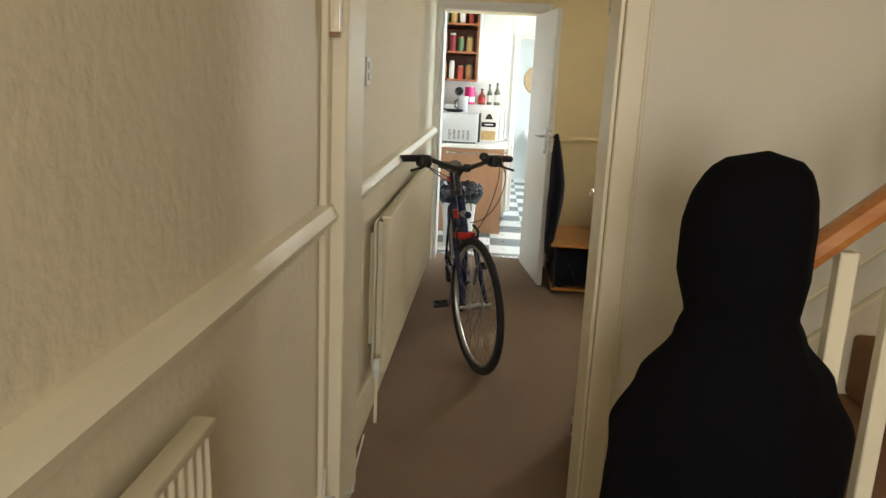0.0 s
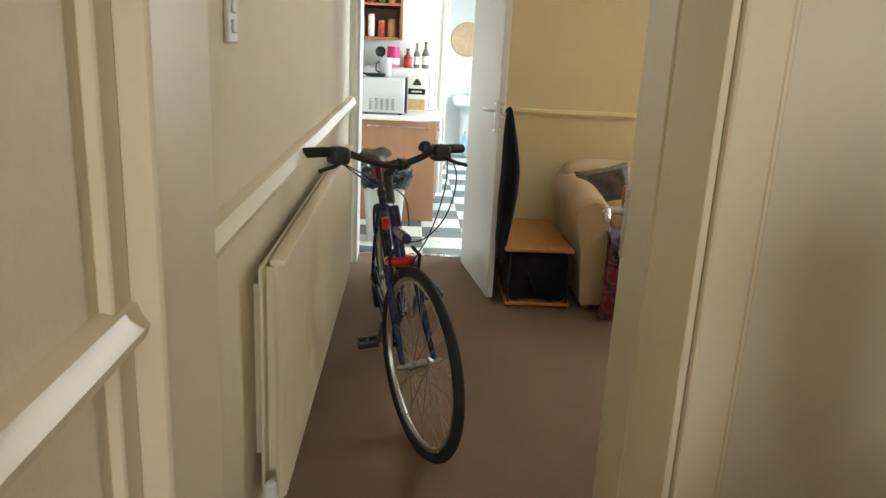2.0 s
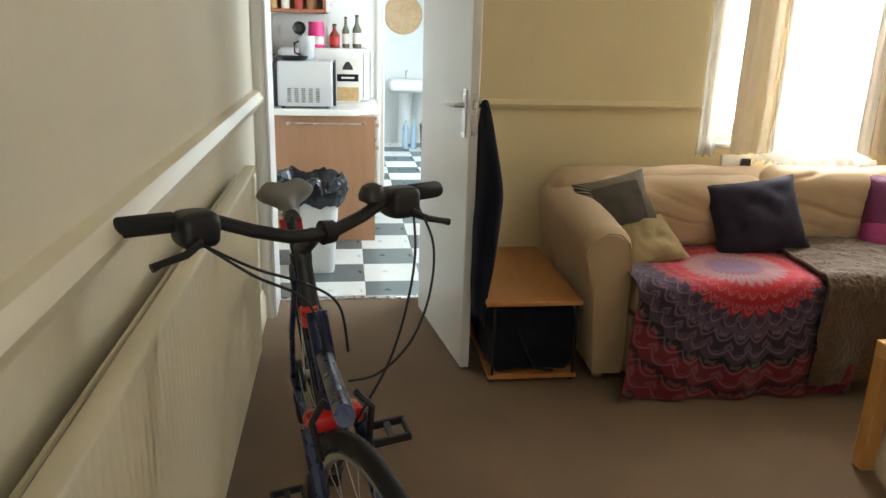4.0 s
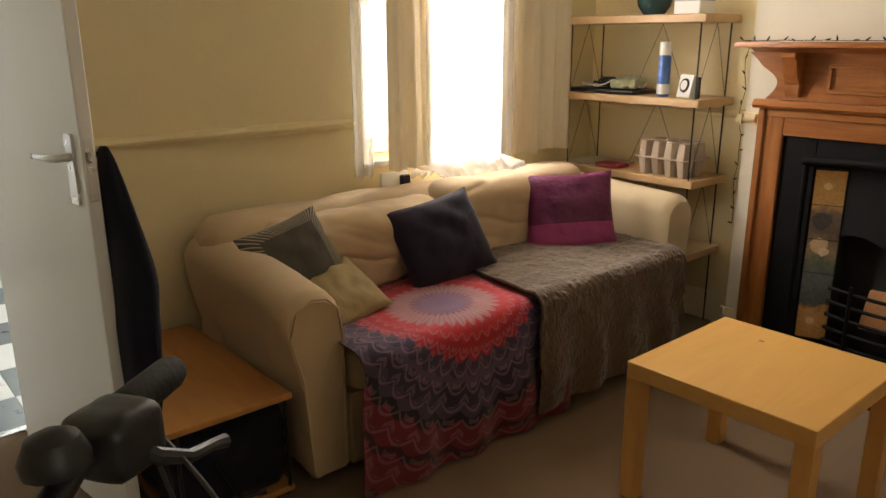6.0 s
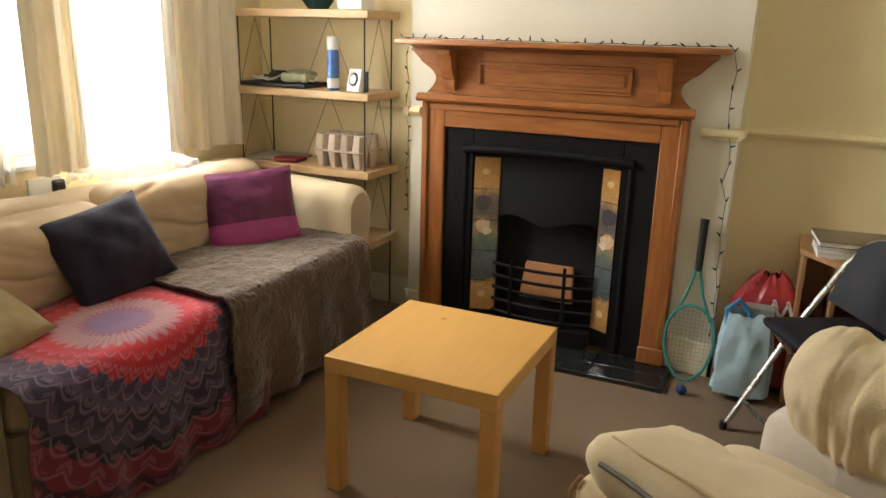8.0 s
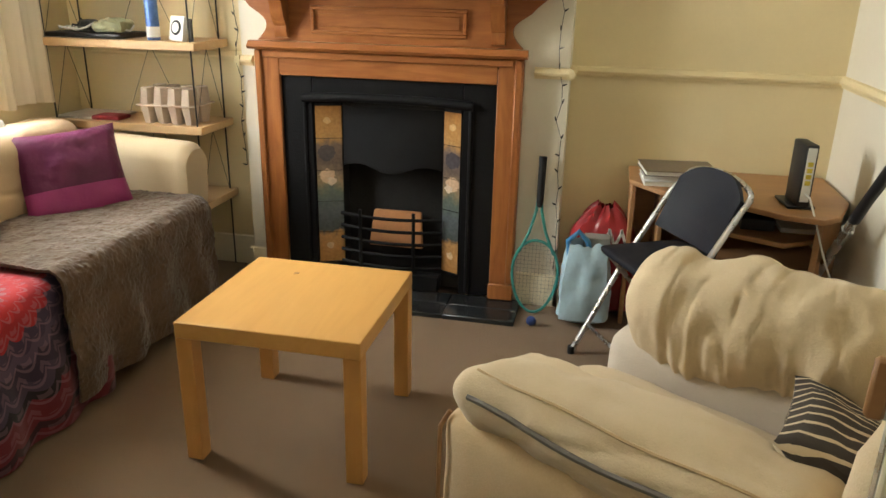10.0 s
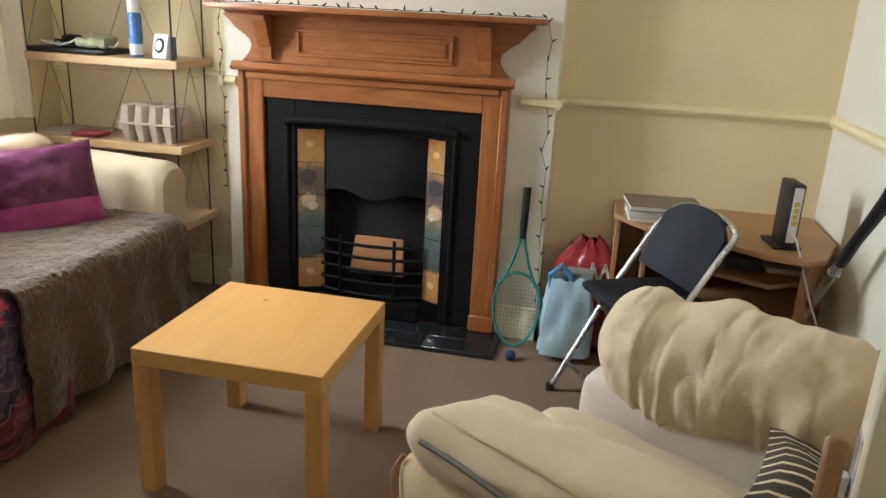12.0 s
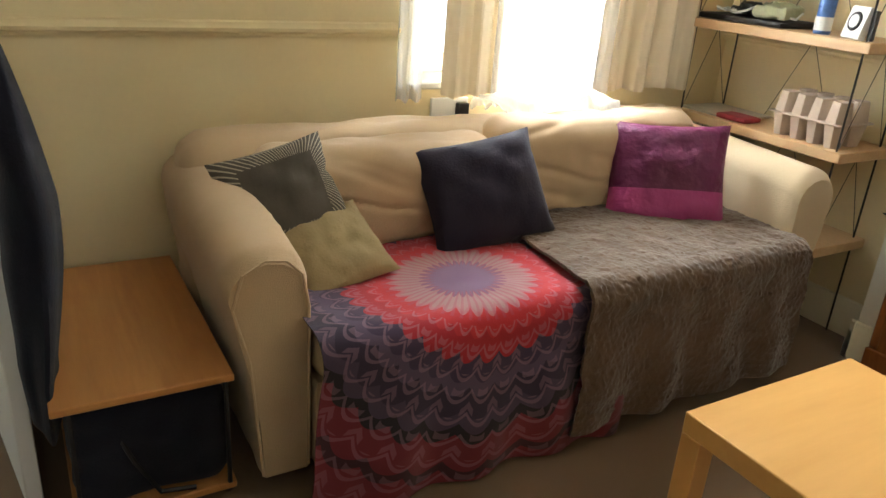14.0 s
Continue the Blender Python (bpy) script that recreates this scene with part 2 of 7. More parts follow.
def lathe(bm, centre, prof, n=20, axis="z"):
    """A turned shape: prof holds (radius, height) pairs."""
    c = Vector(centre)
    rings = []
    for r, h in prof:
        ring = []
        for j in range(n):
            u, v = r * math.cos(6.28318 * j / n), r * math.sin(6.28318 * j / n)
            o = {"z": (u, v, h), "y": (u, h, v), "x": (h, u, v)}[axis]
            ring.append(bm.verts.new(c + Vector(o)))
        rings.append(ring)
    for a, b in zip(rings, rings[1:]):
        for j in range(n):
            bm.faces.new((a[j], a[(j + 1) % n], b[(j + 1) % n], b[j]))
    bm.faces.new(rings[0][::-1])
    bm.faces.new(rings[-1])
    return bm


def soft(lo, hi, r, cuts=14, lump=0.0, freq=5.0, puff=0.0, seed=0.0, m=None, crease=0.0):
    """A stuffed, rounded block with lumps and creases; puff swells its broad sides."""
    bm = bmesh.new()
    lo, hi = Vector(lo), Vector(hi)
    c, h = (lo + hi) / 2, (hi - lo) / 2
    bmesh.ops.create_cube(bm, size=2.0)
    bmesh.ops.subdivide_edges(bm, edges=bm.edges[:], cuts=cuts, use_grid_fill=True)
    r = min(r, *h)
    for v in bm.verts:
        q = Vector(v.co[i] * h[i] for i in range(3))
        inner = Vector(max(-(h[i] - r), min(h[i] - r, q[i])) for i in range(3))
        d = q - inner
        if d.length > 1e-6:
            q = inner + d.normalized() * min(r, d.length) if d.length > r else q
        if puff:
            for i in range(3):
                j, k = (i + 1) % 3, (i + 2) % 3
                q[i] += puff * v.co[i] * (1 - v.co[j] ** 2) * (1 - v.co[k] ** 2) * (1 if h[i] == min(h) else 0.15)
        if lump:
            s = (q + c) * freq + Vector((seed, seed * 2.1, -seed))
            q += (d.normalized() if d.length > 1e-6 else Vector((0, 0, 1))) * lump * (noise.noise(s) + 0.5 * noise.noise(s * 2.7))
        if crease:
            s = Vector(((q.x + c.x) * 3.0, (q.y + c.y) * 5.0, (q.z + c.z) * 8.5)) + Vector((seed, 0, seed))
            s += Vector((noise.noise(s * 0.6), noise.noise(s * 0.6 + Vector((5, 0, 0))), noise.noise(s * 0.6 + Vector((0, 7, 0))))) * 1.1
            q += (d.normalized() if d.length > 1e-6 else Vector((0, 0, 1))) * crease * (0.35 - 2.2 * max(0.0, 0.22 - abs(noise.noise(s))))
        v.co = c + q
    if m is not None:
        bm.transform(m)
    return bm


def sheet(f, nu, nv, thick=0.0):
    """A surface through f(u, v), with u and v from 0 to 1, of some thickness; its UV map follows u and v."""
    bm = bmesh.new()
    uv = bm.loops.layers.uv.new("UVMap")
    g = [[bm.verts.new(f(i / nu, j / nv)) for j in range(nv + 1)] for i in range(nu + 1)]
    for i in range(nu):
        for j in range(nv):
            face = bm.faces.new((g[i][j], g[i + 1][j], g[i + 1][j + 1], g[i][j + 1]))
            for lp, (a, b) in zip(face.loops, ((i, j), (i + 1, j), (i + 1, j + 1), (i, j + 1))):
                lp[uv].uv = (a / nu, b / nv)
    if thick:
        bmesh.ops.recalc_face_normals(bm, faces=bm.faces)
        bmesh.ops.solidify(bm, geom=bm.faces[:], thickness=thick)
    return bm


def profile_run(prof, a, b, out, up=(0, 0, 1)):
    """A moulding: prof holds (out, up) pairs, swept straight from a to b."""
    a, b, o, u = Vector(a), Vector(b), Vector(out), Vector(up)
    bm = bmesh.new()
    ra = [bm.verts.new(a + o * p + u * q) for p, q in prof]
    rb = [bm.verts.new(b + o * p + u * q) for p, q in prof]
    k = len(prof)
    for i in range(k):
        bm.faces.new((ra[i], ra[(i + 1) % k], rb[(i + 1) % k], rb[i]))
    bm.faces.new(ra[::-1])
    bm.faces.new(rb)
    return bm


# ---- the place ----
KF = -0.09
FAR, PART_N, PART_S, ALC, BREAST, TOP = 2.62, -0.85, -1.05, 3.65, 3.50, 2.55
DADO_BIG = [(0, -0.045), (0.014, -0.045), (0.018, -0.026), (0.040, -0.014), (0.046, 0.004), (0.036, 0.018), (0.030, 0.034), (0.012, 0.040), (0, 0.040)]
DADO = [(0.0000, -0.0224), (0.0096, -0.0224), (0.0128, -0.0126), (0.0240, -0.0070), (0.0272, 0.0028), (0.0208, 0.0098), (0.0176, 0.0182), (0.0080, 0.0224), (0.0000, 0.0224)]
SKIRT = [(0, 0), (0.018, 0), (0.018, 0.11), (0.012, 0.125), (0.010, 0.14), (0, 0.145)]


def wall_with_hole(name, axis, at, thick, a, b, hole, material, label, top=TOP):
    """A wall along an axis ('x': runs in x at y = at) with one opening (from, to, sill, head)."""
    bm = bmesh.new()

    def slab(u0, u1, z0, z1):
        if u1 - u0 < 1e-4 or z1 - z0 < 1e-4:
            return
        if axis == "x":
            bx(bm, (u0, at, z0), (u1, at + thick, z1))
        else:
            bx(bm, (at, u0, z0), (at + thick, u1, z1))

    if hole:
        u0, u1, z0, z1 = hole
        slab(a, u0, 0, top), slab(u1, b, 0, top), slab(u0, u1, z1, top), slab(u0, u1, 0, z0)
    else:
        slab(a, b, 0, top)
    return structure(name, bm, material, label, "wall")


def wall_two_holes(name, at, thick, a, b, holes, material, label):
    bm = bmesh.new()
    u = a
    for u0, u1, z0, z1 in holes:
        bx(bm, (u, at, 0), (u0, at + thick, TOP))
        bx(bm, (u0, at, z1), (u1, at + thick, TOP))
        if z0 > 0:
            bx(bm, (u0, at, 0), (u1, at + thick, z0))
        u = u1
    bx(bm, (u, at, 0), (b, at + thick, TOP))
    return structure(name, bm, material, label, "wall")


structure("floor", box((-0.12, -5.3, -0.1), (3.8, 2.85, 0), 0), M_CARPET, "worn beige-brown fitted carpet", "floor")
structure("floor_kitchen", box((-0.3, 2.851, -0.2), (2.1, 9.1, KF - 0.004), 0), M_TILE_W, "vinyl floor under the checked tiles", "floor")
structure("ceiling", box((-0.12, -5.3, TOP), (3.8, FAR + 0.25, TOP + 0.1), 0), M_CEIL, "plain white painted ceiling", "ceiling")
structure("ceiling_kitchen", box((-0.3, FAR + 0.25, 2.4), (2.1, 9.1, 2.5), 0), M_CEIL, "plain white kitchen ceiling", "ceiling")
structure("wall_west_hall", box((-0.12, -5.3, 0), (0, PART_S, TOP), 0), M_HALL, "cream relief-papered hall wall", "wall")
structure("wall_west", box((-0.12, PART_S, 0), (0, FAR, TOP), 0), M_LEFT, "off-white painted wall with a dado rail", "wall")
wall_two_holes("wall_north", FAR, 0.25, -0.12, 3.8, [(0.05, 0.80, 0, 1.95), (2.15, 3.30, 0.86, 2.42)], M_WALL, "cream painted wall with a kitchen doorway and a window")
structure("wall_east", box((ALC, PART_S, 0), (ALC + 0.15, FAR, TOP), 0), M_WALL, "warm cream painted alcove wall", "wall")
wall_with_hole("wall_south", "x", PART_S, PART_N - PART_S, 0.0, 3.8, (0.05, 0.838, 0, 1.98), M_SOUTH, "cream painted partition with a doorway")
structure("wall_hall_end", box((3.65, -5.3, 0), (3.8, PART_S, TOP), 0), M_HALL, "plain cream wall beyond the stairs", "wall")
wall_with_hole("wall_front", "x", -5.3, 0.12, -0.12, 3.8, (0.25, 1.25, 0.85, 2.15), M_HALL, "plain cream front wall with a window opening")
# chimney breast with its fire opening
bm = bmesh.new()
bx(bm, (BREAST, 0.22, 0), (ALC, 0.60, TOP)), bx(bm, (BREAST, 1.37, 0), (ALC, 1.656, TOP)), bx(bm, (BREAST, 0.60, 0.86), (ALC, 1.37, TOP))
structure("wall_chimney_breast", bm, M_SOUTH, "pale cream chimney breast above the fireplace", "wall")
for i, (a, b, o) in enumerate((
    ((0.885, FAR, 1.028), (2.12, FAR, 1.028), (0, -1, 0)),
    ((0, -0.88, 1.035), (0, FAR, 1.035), (1, 0, 0)),
    ((0, -5.18, 1.035), (0, -1.12, 1.035), (1, 0, 0)),
    ((ALC, PART_N, 1.02), (ALC, 0.22, 1.02), (-1, 0, 0)),
    ((ALC, 1.656, 1.02), (ALC, FAR, 1.02), (-1, 0, 0)),
    ((BREAST, 0.20, 1.02), (BREAST, 0.36, 1.02), (-1, 0, 0)),
    ((BREAST, 1.60, 1.02), (BREAST, 1.676, 1.02), (-1, 0, 0)),
    ((ALC, 0.22, 1.02), (BREAST - 0.03, 0.22, 1.02), (0, -1, 0)),
    ((BREAST - 0.03, 1.656, 1.02), (ALC, 1.656, 1.02), (0, 1, 0)),
    ((0.92, PART_N, 1.02), (ALC, PART_N, 1.02), (0, 1, 0)),
)):
    structure("dado_rail", profile_run(DADO_BIG if i in (1, 2) else DADO, a, b, o), M_GLOSS if i in (1, 2) else M_WALL, "moulded cream painted dado rail", "dado rail")
for a, b, o in (
    ((0.885, FAR, 0), (ALC, FAR, 0), (0, -1, 0)),
    ((0, -0.85, 0), (0, FAR, 0), (1, 0, 0)),
    ((0, -5.18, 0), (0, -1.12, 0), (1, 0, 0)),
    ((ALC, PART_N, 0), (ALC, 0.22, 0), (-1, 0, 0)),
    ((ALC, 1.656, 0), (ALC, FAR, 0), (-1, 0, 0)),
    ((BREAST, 0.20, 0), (BREAST, 0.395, 0), (-1, 0, 0)),
    ((BREAST, 1.58, 0), (BREAST, 1.676, 0), (-1, 0, 0)),
    ((ALC, 0.22, 0), (BREAST - 0.018, 0.22, 0), (0, -1, 0)),
    ((BREAST - 0.018, 1.656, 0), (ALC, 1.656, 0), (0, 1, 0)),
    ((0.92, PART_N, 0), (ALC, PART_N, 0), (0, 1, 0)),
):
    structure("baseboard", profile_run(SKIRT, a, b, o), M_GLOSS, "cream painted skirting board", "skirting board")


# ---- doorways ----
def architrave(name, x0, x1, head, y, out, material, label, w=0.085, left=True, plain=False):
    """Moulded boards round an opening in a wall that runs in x."""
    t = tagged(new(name), label, "door frame", kind="structure")
    prof = [(0, 0), (0.014, 0), (0.020, 0.012), (0.014, 0.02), (0.014, w - 0.025), (0.024, w - 0.018), (0.024, w), (0, w)]
    if plain:
        prof = [(0, 0), (0.016, 0), (0.020, 0.004), (0.020, w - 0.014), (0.015, w - 0.008), (0.015, w - 0.003), (0.012, w), (0, w)]
    o = (0, out, 0)
    if left:
        part("jamb_board", profile_run(prof, (x0, y, 0), (x0, y, head + w), o, (-1, 0, 0)), material, t)
    part("jamb_board", profile_run(prof, (x1, y, 0), (x1, y, head + w), o, (1, 0, 0)), material, t)
    part("head_board", profile_run(prof, (x0, y, head), (x1, y, head), o, (0, 0, 1)), material, t)
    return t


architrave("trim_hall_doorway", 0.05, 0.838, 1.98, PART_S, -1, M_GLOSS, "scuffed cream painted door surround with chipped edges", 0.078, left=False, plain=True)
architrave("trim_living_doorway", 0.05, 0.838, 1.98, PART_N, 1, M_GLOSS, "cream painted door surround facing the living room", 0.078, left=False)
structure("trim_hall_stop", box((0.0, -1.14, 0), (0.065, -0.86, 1.98), 0.006), M_GLOSS, "cream painted jamb post fixed to the wall", "door jamb")
structure("trim_hall_stop", box((0.0, -1.20, 0), (0.022, -1.141, 2.06), 0.004), M_GLOSS, "thin cream painted strip beside the jamb", "door jamb")
structure("trim_hall_lining", box((0.824, PART_S - 0.003, 0), (0.8365, PART_N + 0.003, 1.978), 0.002), M_GLOSS, "cream painted door lining", "door jamb")
architrave("trim_kitchen_doorway", 0.05, 0.805, 1.95, FAR, -1, M_WHITE, "white gloss door surround of the kitchen", 0.07, left=True)
structure("trim_kitchen_lining", box((0.0515, FAR - 0.003, 0), (0.064, FAR + 0.253, 1.948), 0.002), M_WHITE, "white painted door lining", "door jamb")
structure("trim_kitchen_lining", box((0.786, FAR + 0.10, 0), (0.7985, FAR + 0.253, 1.948), 0.002), M_WHITE, "white painted door lining", "door jamb")
structure("threshold", box((0.065, 2.835, -0.012), (0.785, 2.875, 0.008), 0.004), M_CHROME, "worn metal threshold strip", "threshold")


def lever(door, p, side, along, mat_=None):
    """A lever handle on a plate; side is the way that it stands out, along the way that the lever points."""
    p, s, a = Vector(p), Vector(side), Vector(along)
    bm = bmesh.new()
    q = p
    u = Vector((0, 0, 1))
    pts = [q + a * x + u * z for x, z in ((-0.02, -0.09), (0.02, -0.09), (0.02, 0.09), (-0.02, 0.09))]
    f = bm.faces.new([bm.verts.new(v) for v in pts])
    r = bmesh.ops.extrude_face_region(bm, geom=[f])
    bmesh.ops.translate(bm, vec=s * 0.008, verts=[g for g in r["geom"] if isinstance(g, bmesh.types.BMVert)])
    plate = part("handle_plate", bm, M_CHROME, door, "worn chrome handle plate")
    bm = bmesh.new()
    tube(bm, [q + s * 0.005 + u * 0.03, q + s * 0.045 + u * 0.03, q + s * 0.052 + u * 0.03 + a * 0.012, q + s * 0.052 + u * 0.028 + a * 0.11], [0.011, 0.010, 0.010, 0.008], 10)
    part("handle", bm, M_CHROME, door, "chrome lever handle")
    return plate


def flush_door(name, hinge, edge, height, material, label, lever_z, flip=1):
    """A plain door leaf from its hinge line to its lock edge, standing open."""
    h, e = Vector((*hinge, 0)), Vector((*edge, 0))
    w = (e - h).length
    d = (e - h) / w
    nrm = Vector((-d.y, d.x, 0))
    t = thing(name, (h.x, h.y, 0), label, "door", local=True)
    t["kind"] = "structure"
    t.rotation_euler = (0, 0, math.atan2(d.y, d.x))
    part("leaf", box((0, -0.018, 0.008), (w, 0.018, height), 0.003), material, t)
    for s in (1, -1):
        lever(t, (w - 0.055, 0.018 * s, lever_z), (0, s, 0), (-1, 0, 0))
    part("lock_plate", box((w - 0.001, -0.011, lever_z - 0.08), (w + 0.0015, 0.011, lever_z + 0.08), 0.0005), M_CHROME, t, "brass-toned lock plate on the edge")
    part("latch", box((w + 0.001, -0.007, lever_z + 0.02), (w + 0.012, 0.007, lever_z + 0.045), 0.002), M_CHROME, t)
    for z in (0.25, height - 0.25):
        part("hinge", tube(bmesh.new(), [(0, 0.02, z - 0.045), (0, 0.02, z + 0.045)], 0.007, 8), M_CHROME, t)
    return t


flush_door("door_kitchen", (0.772, 2.70), (0.880, 1.99), 1.94, M_WHITE, "plain white gloss door standing open into the living room", 1.05)
flush_door("door_living", (0.85, -0.81), (0.985, -0.195), 1.96, M_GLOSS, "plain cream gloss door standing open beside the armchair", 1.00)
lt = [o for o in bpy.data.objects if o.name.startswith("door_living")][0]
part("rim_latch", box((0.640, 0.019, 1.03), (0.655, 0.030, 1.085), 0.003), M_DESK, lt, "small brown wooden latch block")

# ---- window and curtains ----
win = tagged(new("window_living"), "white sash window with a deep sill, bright with daylight", "window", kind="structure")
wy = FAR + 0.16
for lo, hi in (((2.151, wy, 0.86), (2.20, wy + 0.06, 2.42)), ((3.24, wy, 0.86), (3.299, wy + 0.06, 2.42)), ((2.20, wy, 0.86), (3.24, wy + 0.06, 0.93)), ((2.20, wy, 2.35), (3.24, wy + 0.06, 2.42)), ((2.20, wy, 1.88), (3.24, wy + 0.06, 1.94)), ((2.20, wy - 0.01, 1.50), (3.24, wy + 0.05, 1.55))):
    part("window_frame", box(lo, hi, 0.006), M_WHITE, win)
for z0, z1 in ((0.93, 1.50), (1.55, 1.88), (1.94, 2.35)):
    g = part("pane", box((2.20, wy + 0.025, z0), (3.24, wy + 0.029, z1), 0), M_GLASS, win)
    g.visible_shadow = False
part("window_sill", box((2.12, FAR - 0.03, 0.834), (3.34, wy, 0.859), 0.006), M_WHITE, win)


def curtain(name, x0, x1, z0, z1, y, folds, depth, material, label, seed, flare=0.0):
    """A hanging cloth with uneven folds that gather towards the rail."""
    rnd = random.Random(seed)
    ph = [rnd.uniform(0, 6.28) for _ in range(4)]
    bm = bmesh.new()

    def f(u, v):
        w = 1 - 0.12 * (1 - v) * math.sin(u * 3.1 + ph[0])
        uu = u + 0.015 * math.sin(9 * u + ph[1] + 2 * v)
        x = x0 + (x1 - x0) * uu + flare * (1 - v) * (u - 0.5)
        a = uu * folds * 6.28318
        off = depth * w * (math.sin(a + ph[2] + 0.5 * math.sin(3 * v + ph[3])) + 0.35 * math.sin(2.3 * a + ph[1] + v))
        off *= 0.45 + 0.55 * (1 - v) ** 0.6 + 0.2 * math.sin(5 * u + ph[3])
        return (x + 0.3 * off, y + off, z0 + (z1 - z0) * v + 0.006 * math.sin(14 * u + ph[0]) * (1 - v))

    return tagged(part(name, sheet(f, int(folds * 12), 26, 0.0012), material), label, "curtain")


curtain("curtain", 2.07, 2.165, 0.80, 2.30, FAR - 0.035, 2, 0.010, M_SHEER, "narrow sheer edge of a curtain beside the window", 2)
curtain("curtain", 2.235, 2.45, 0.815, 2.30, FAR - 0.07, 2.5, 0.018, M_CURTAIN, "cream cotton curtain drawn aside, hanging to the sill", 3, 0.02)
curtain("curtain", 2.865, 3.36, 0.815, 2.30, FAR - 0.07, 4, 0.022, M_CURTAIN, "cream cotton curtain hanging in soft folds", 5, 0.02)
curtain("net_curtain", 2.40, 2.93, 0.81, 2.28, FAR - 0.105, 7, 0.012, M_SHEER, "white sheer net curtain over the window", 8)
rail = thing("curtain_rail", (2.75, FAR - 0.08, 2.30), "white curtain rail with end stops", "curtain rail")
part("rail", box((2.04, FAR - 0.115, 2.305), (3.42, FAR - 0.065, 2.33), 0.004), M_WHITE, rail)
for x in (2.06, 3.38):
    part("bracket", box((x, FAR - 0.066, 2.31), (x + 0.02, FAR, 2.325), 0.003), M_WHITE, rail)
M_SKYGLOW = bpy.data.materials.new("bright_overcast_sky")
M_SKYGLOW.use_nodes = True
M_SKYGLOW.node_tree.nodes["Principled BSDF"].inputs["Emission Color"].default_value = (0.93, 0.97, 1.0, 1)
M_SKYGLOW.node_tree.nodes["Principled BSDF"].inputs["Emission Strength"].default_value = 6.0
structure("backdrop", box((2.2, 4.6, 0.0), (7.0, 4.62, 4.5), 0), M_SKYGLOW, "bright white sky outside the window", "sky")

# ---- coffee table ----
tbl = thing("coffee_table", (2.345, 0.92, 0), "square birch-veneer coffee table with thick legs", "coffee table")
part("tabletop", box((2.07, 0.645, 0.40), (2.62, 1.195, 0.45), 0.0025), M_BIRCH, tbl)
for x in (2.0705, 2.5695):
    for y in (0.6455, 1.1445):
        part("leg", box((x, y, 0), (x + 0.05, y + 0.05, 0.3995), 0.002), M_BIRCH_Z, tbl)
part("scratch", box((2.50, 1.00, 0.4502), (2.512, 1.016, 0.4508), 0), M_DESK, tbl, "small dark chip in the veneer")

# ---- sofa ----
sofa = thing("sofa", (2.3, 2.1, 0), "three-seat sofa in a loose beige cotton cover", "sofa")


def scroll_arm(xi, xo, y0, y1, zf, zb, seed):
    """A padded arm: its outer side swells towards a rolled top, and its front is a flat panel."""
    w = xo - xi
    sec = [(xi, 0.04), (xi, 0.30), (xi, 0.48)]
    for k in range(9):
        a = 3.14159 * k / 8
        sec.append((xi + w * 0.55 * (1 - math.cos(a)), 1000 + math.sin(a) * abs(w) * 0.42))
    sec += [(xi + w * 1.02, 0.50), (xi + w * 0.86, 0.38), (xi + w * 0.72, 0.20), (xi + w * 0.66, 0.04)]
    bm = bmesh.new()
    rows = []
    ny = 30
    for j in range(ny + 1):
        y = y0 + (y1 - y0) * j / ny
        top = zf + (zb - zf) * min(1, (y - y0) / 0.5) - 0.42 * abs(w)
        inset = 0.018 * max(0.0, 1 - j / 1.5) ** 2
        ring = []
        for x, z in sec:
            z = top + (z - 1000) if z > 500 else min(z, top)
            nz = noise.noise(Vector((x * 7 + seed, y * 5, z * 6)))
            cr = max(0.0, 0.16 - abs(noise.noise(Vector((x * 3, y * 9 + seed, z * 5 + nz)))))
            x2 = x + (0.006 * nz - 0.02 * cr) * (1 if w > 0 else -1) * (0 if j == 0 else 1)
            cxm = xi + w * 0.5
            ring.append(bm.verts.new((x2 + (cxm - x2) * inset * 6, y, z - inset * (1.5 if z > 0.3 else 0))))
        rows.append(ring)
    for a, b in zip(rows, rows[1:]):
        for k in range(len(sec) - 1):
            bm.faces.new((a[k], a[k + 1], b[k + 1], b[k]))
    bm.faces.new(rows[0][::-1]), bm.faces.new(rows[-1])
    return bm


arm_l = part("arm", scroll_arm(1.50, 1.315, 1.83, 2.54, 0.645, 0.70, 1), M_SOFA, sofa)
part("piping", tube(bmesh.new(), [(1.492, 1.828, 0.05), (1.492, 1.826, 0.50), (1.478, 1.826, 0.585), (1.44, 1.826, 0.622), (1.39, 1.826, 0.628), (1.34, 1.826, 0.60), (1.315, 1.826, 0.52), (1.35, 1.826, 0.38), (1.375, 1.828, 0.05)], 0.004, 6), M_SOFA, arm_l)
# same cover as the other arm; window light is painted in as paler cream
part("arm", scroll_arm(3.11, 3.285, 1.75, 2.54, 0.70, 0.725, 4), M_CREAM, sofa, "sofa arm in a paler cream, with the window's light put into its colour")
part("base", soft((1.50, 1.81, 0.03), (3.12, 2.50, 0.30), 0.03, 8, 0.004, 5), M_SOFA, sofa)
part("backrest", soft((1.33, 2.33, 0.05), (3.28, 2.585, 0.765), 0.10, 30, 0.010, 6, 0, 2, None, 0.018), M_SOFA, sofa)
part("back_cushion", soft((1.50, 2.21, 0.42), (2.285, 2.42, 0.745), 0.075, 44, 0.007, 6, 0.008, 7, None, 0.017), M_SOFA, sofa, "slumped back cushion in a creased cover")
part("back_cushion", soft((2.28, 2.20, 0.42), (3.12, 2.42, 0.79), 0.075, 44, 0.007, 6, 0.008, 11, None, 0.017), M_SOFA, sofa, "slumped back cushion in a creased cover")
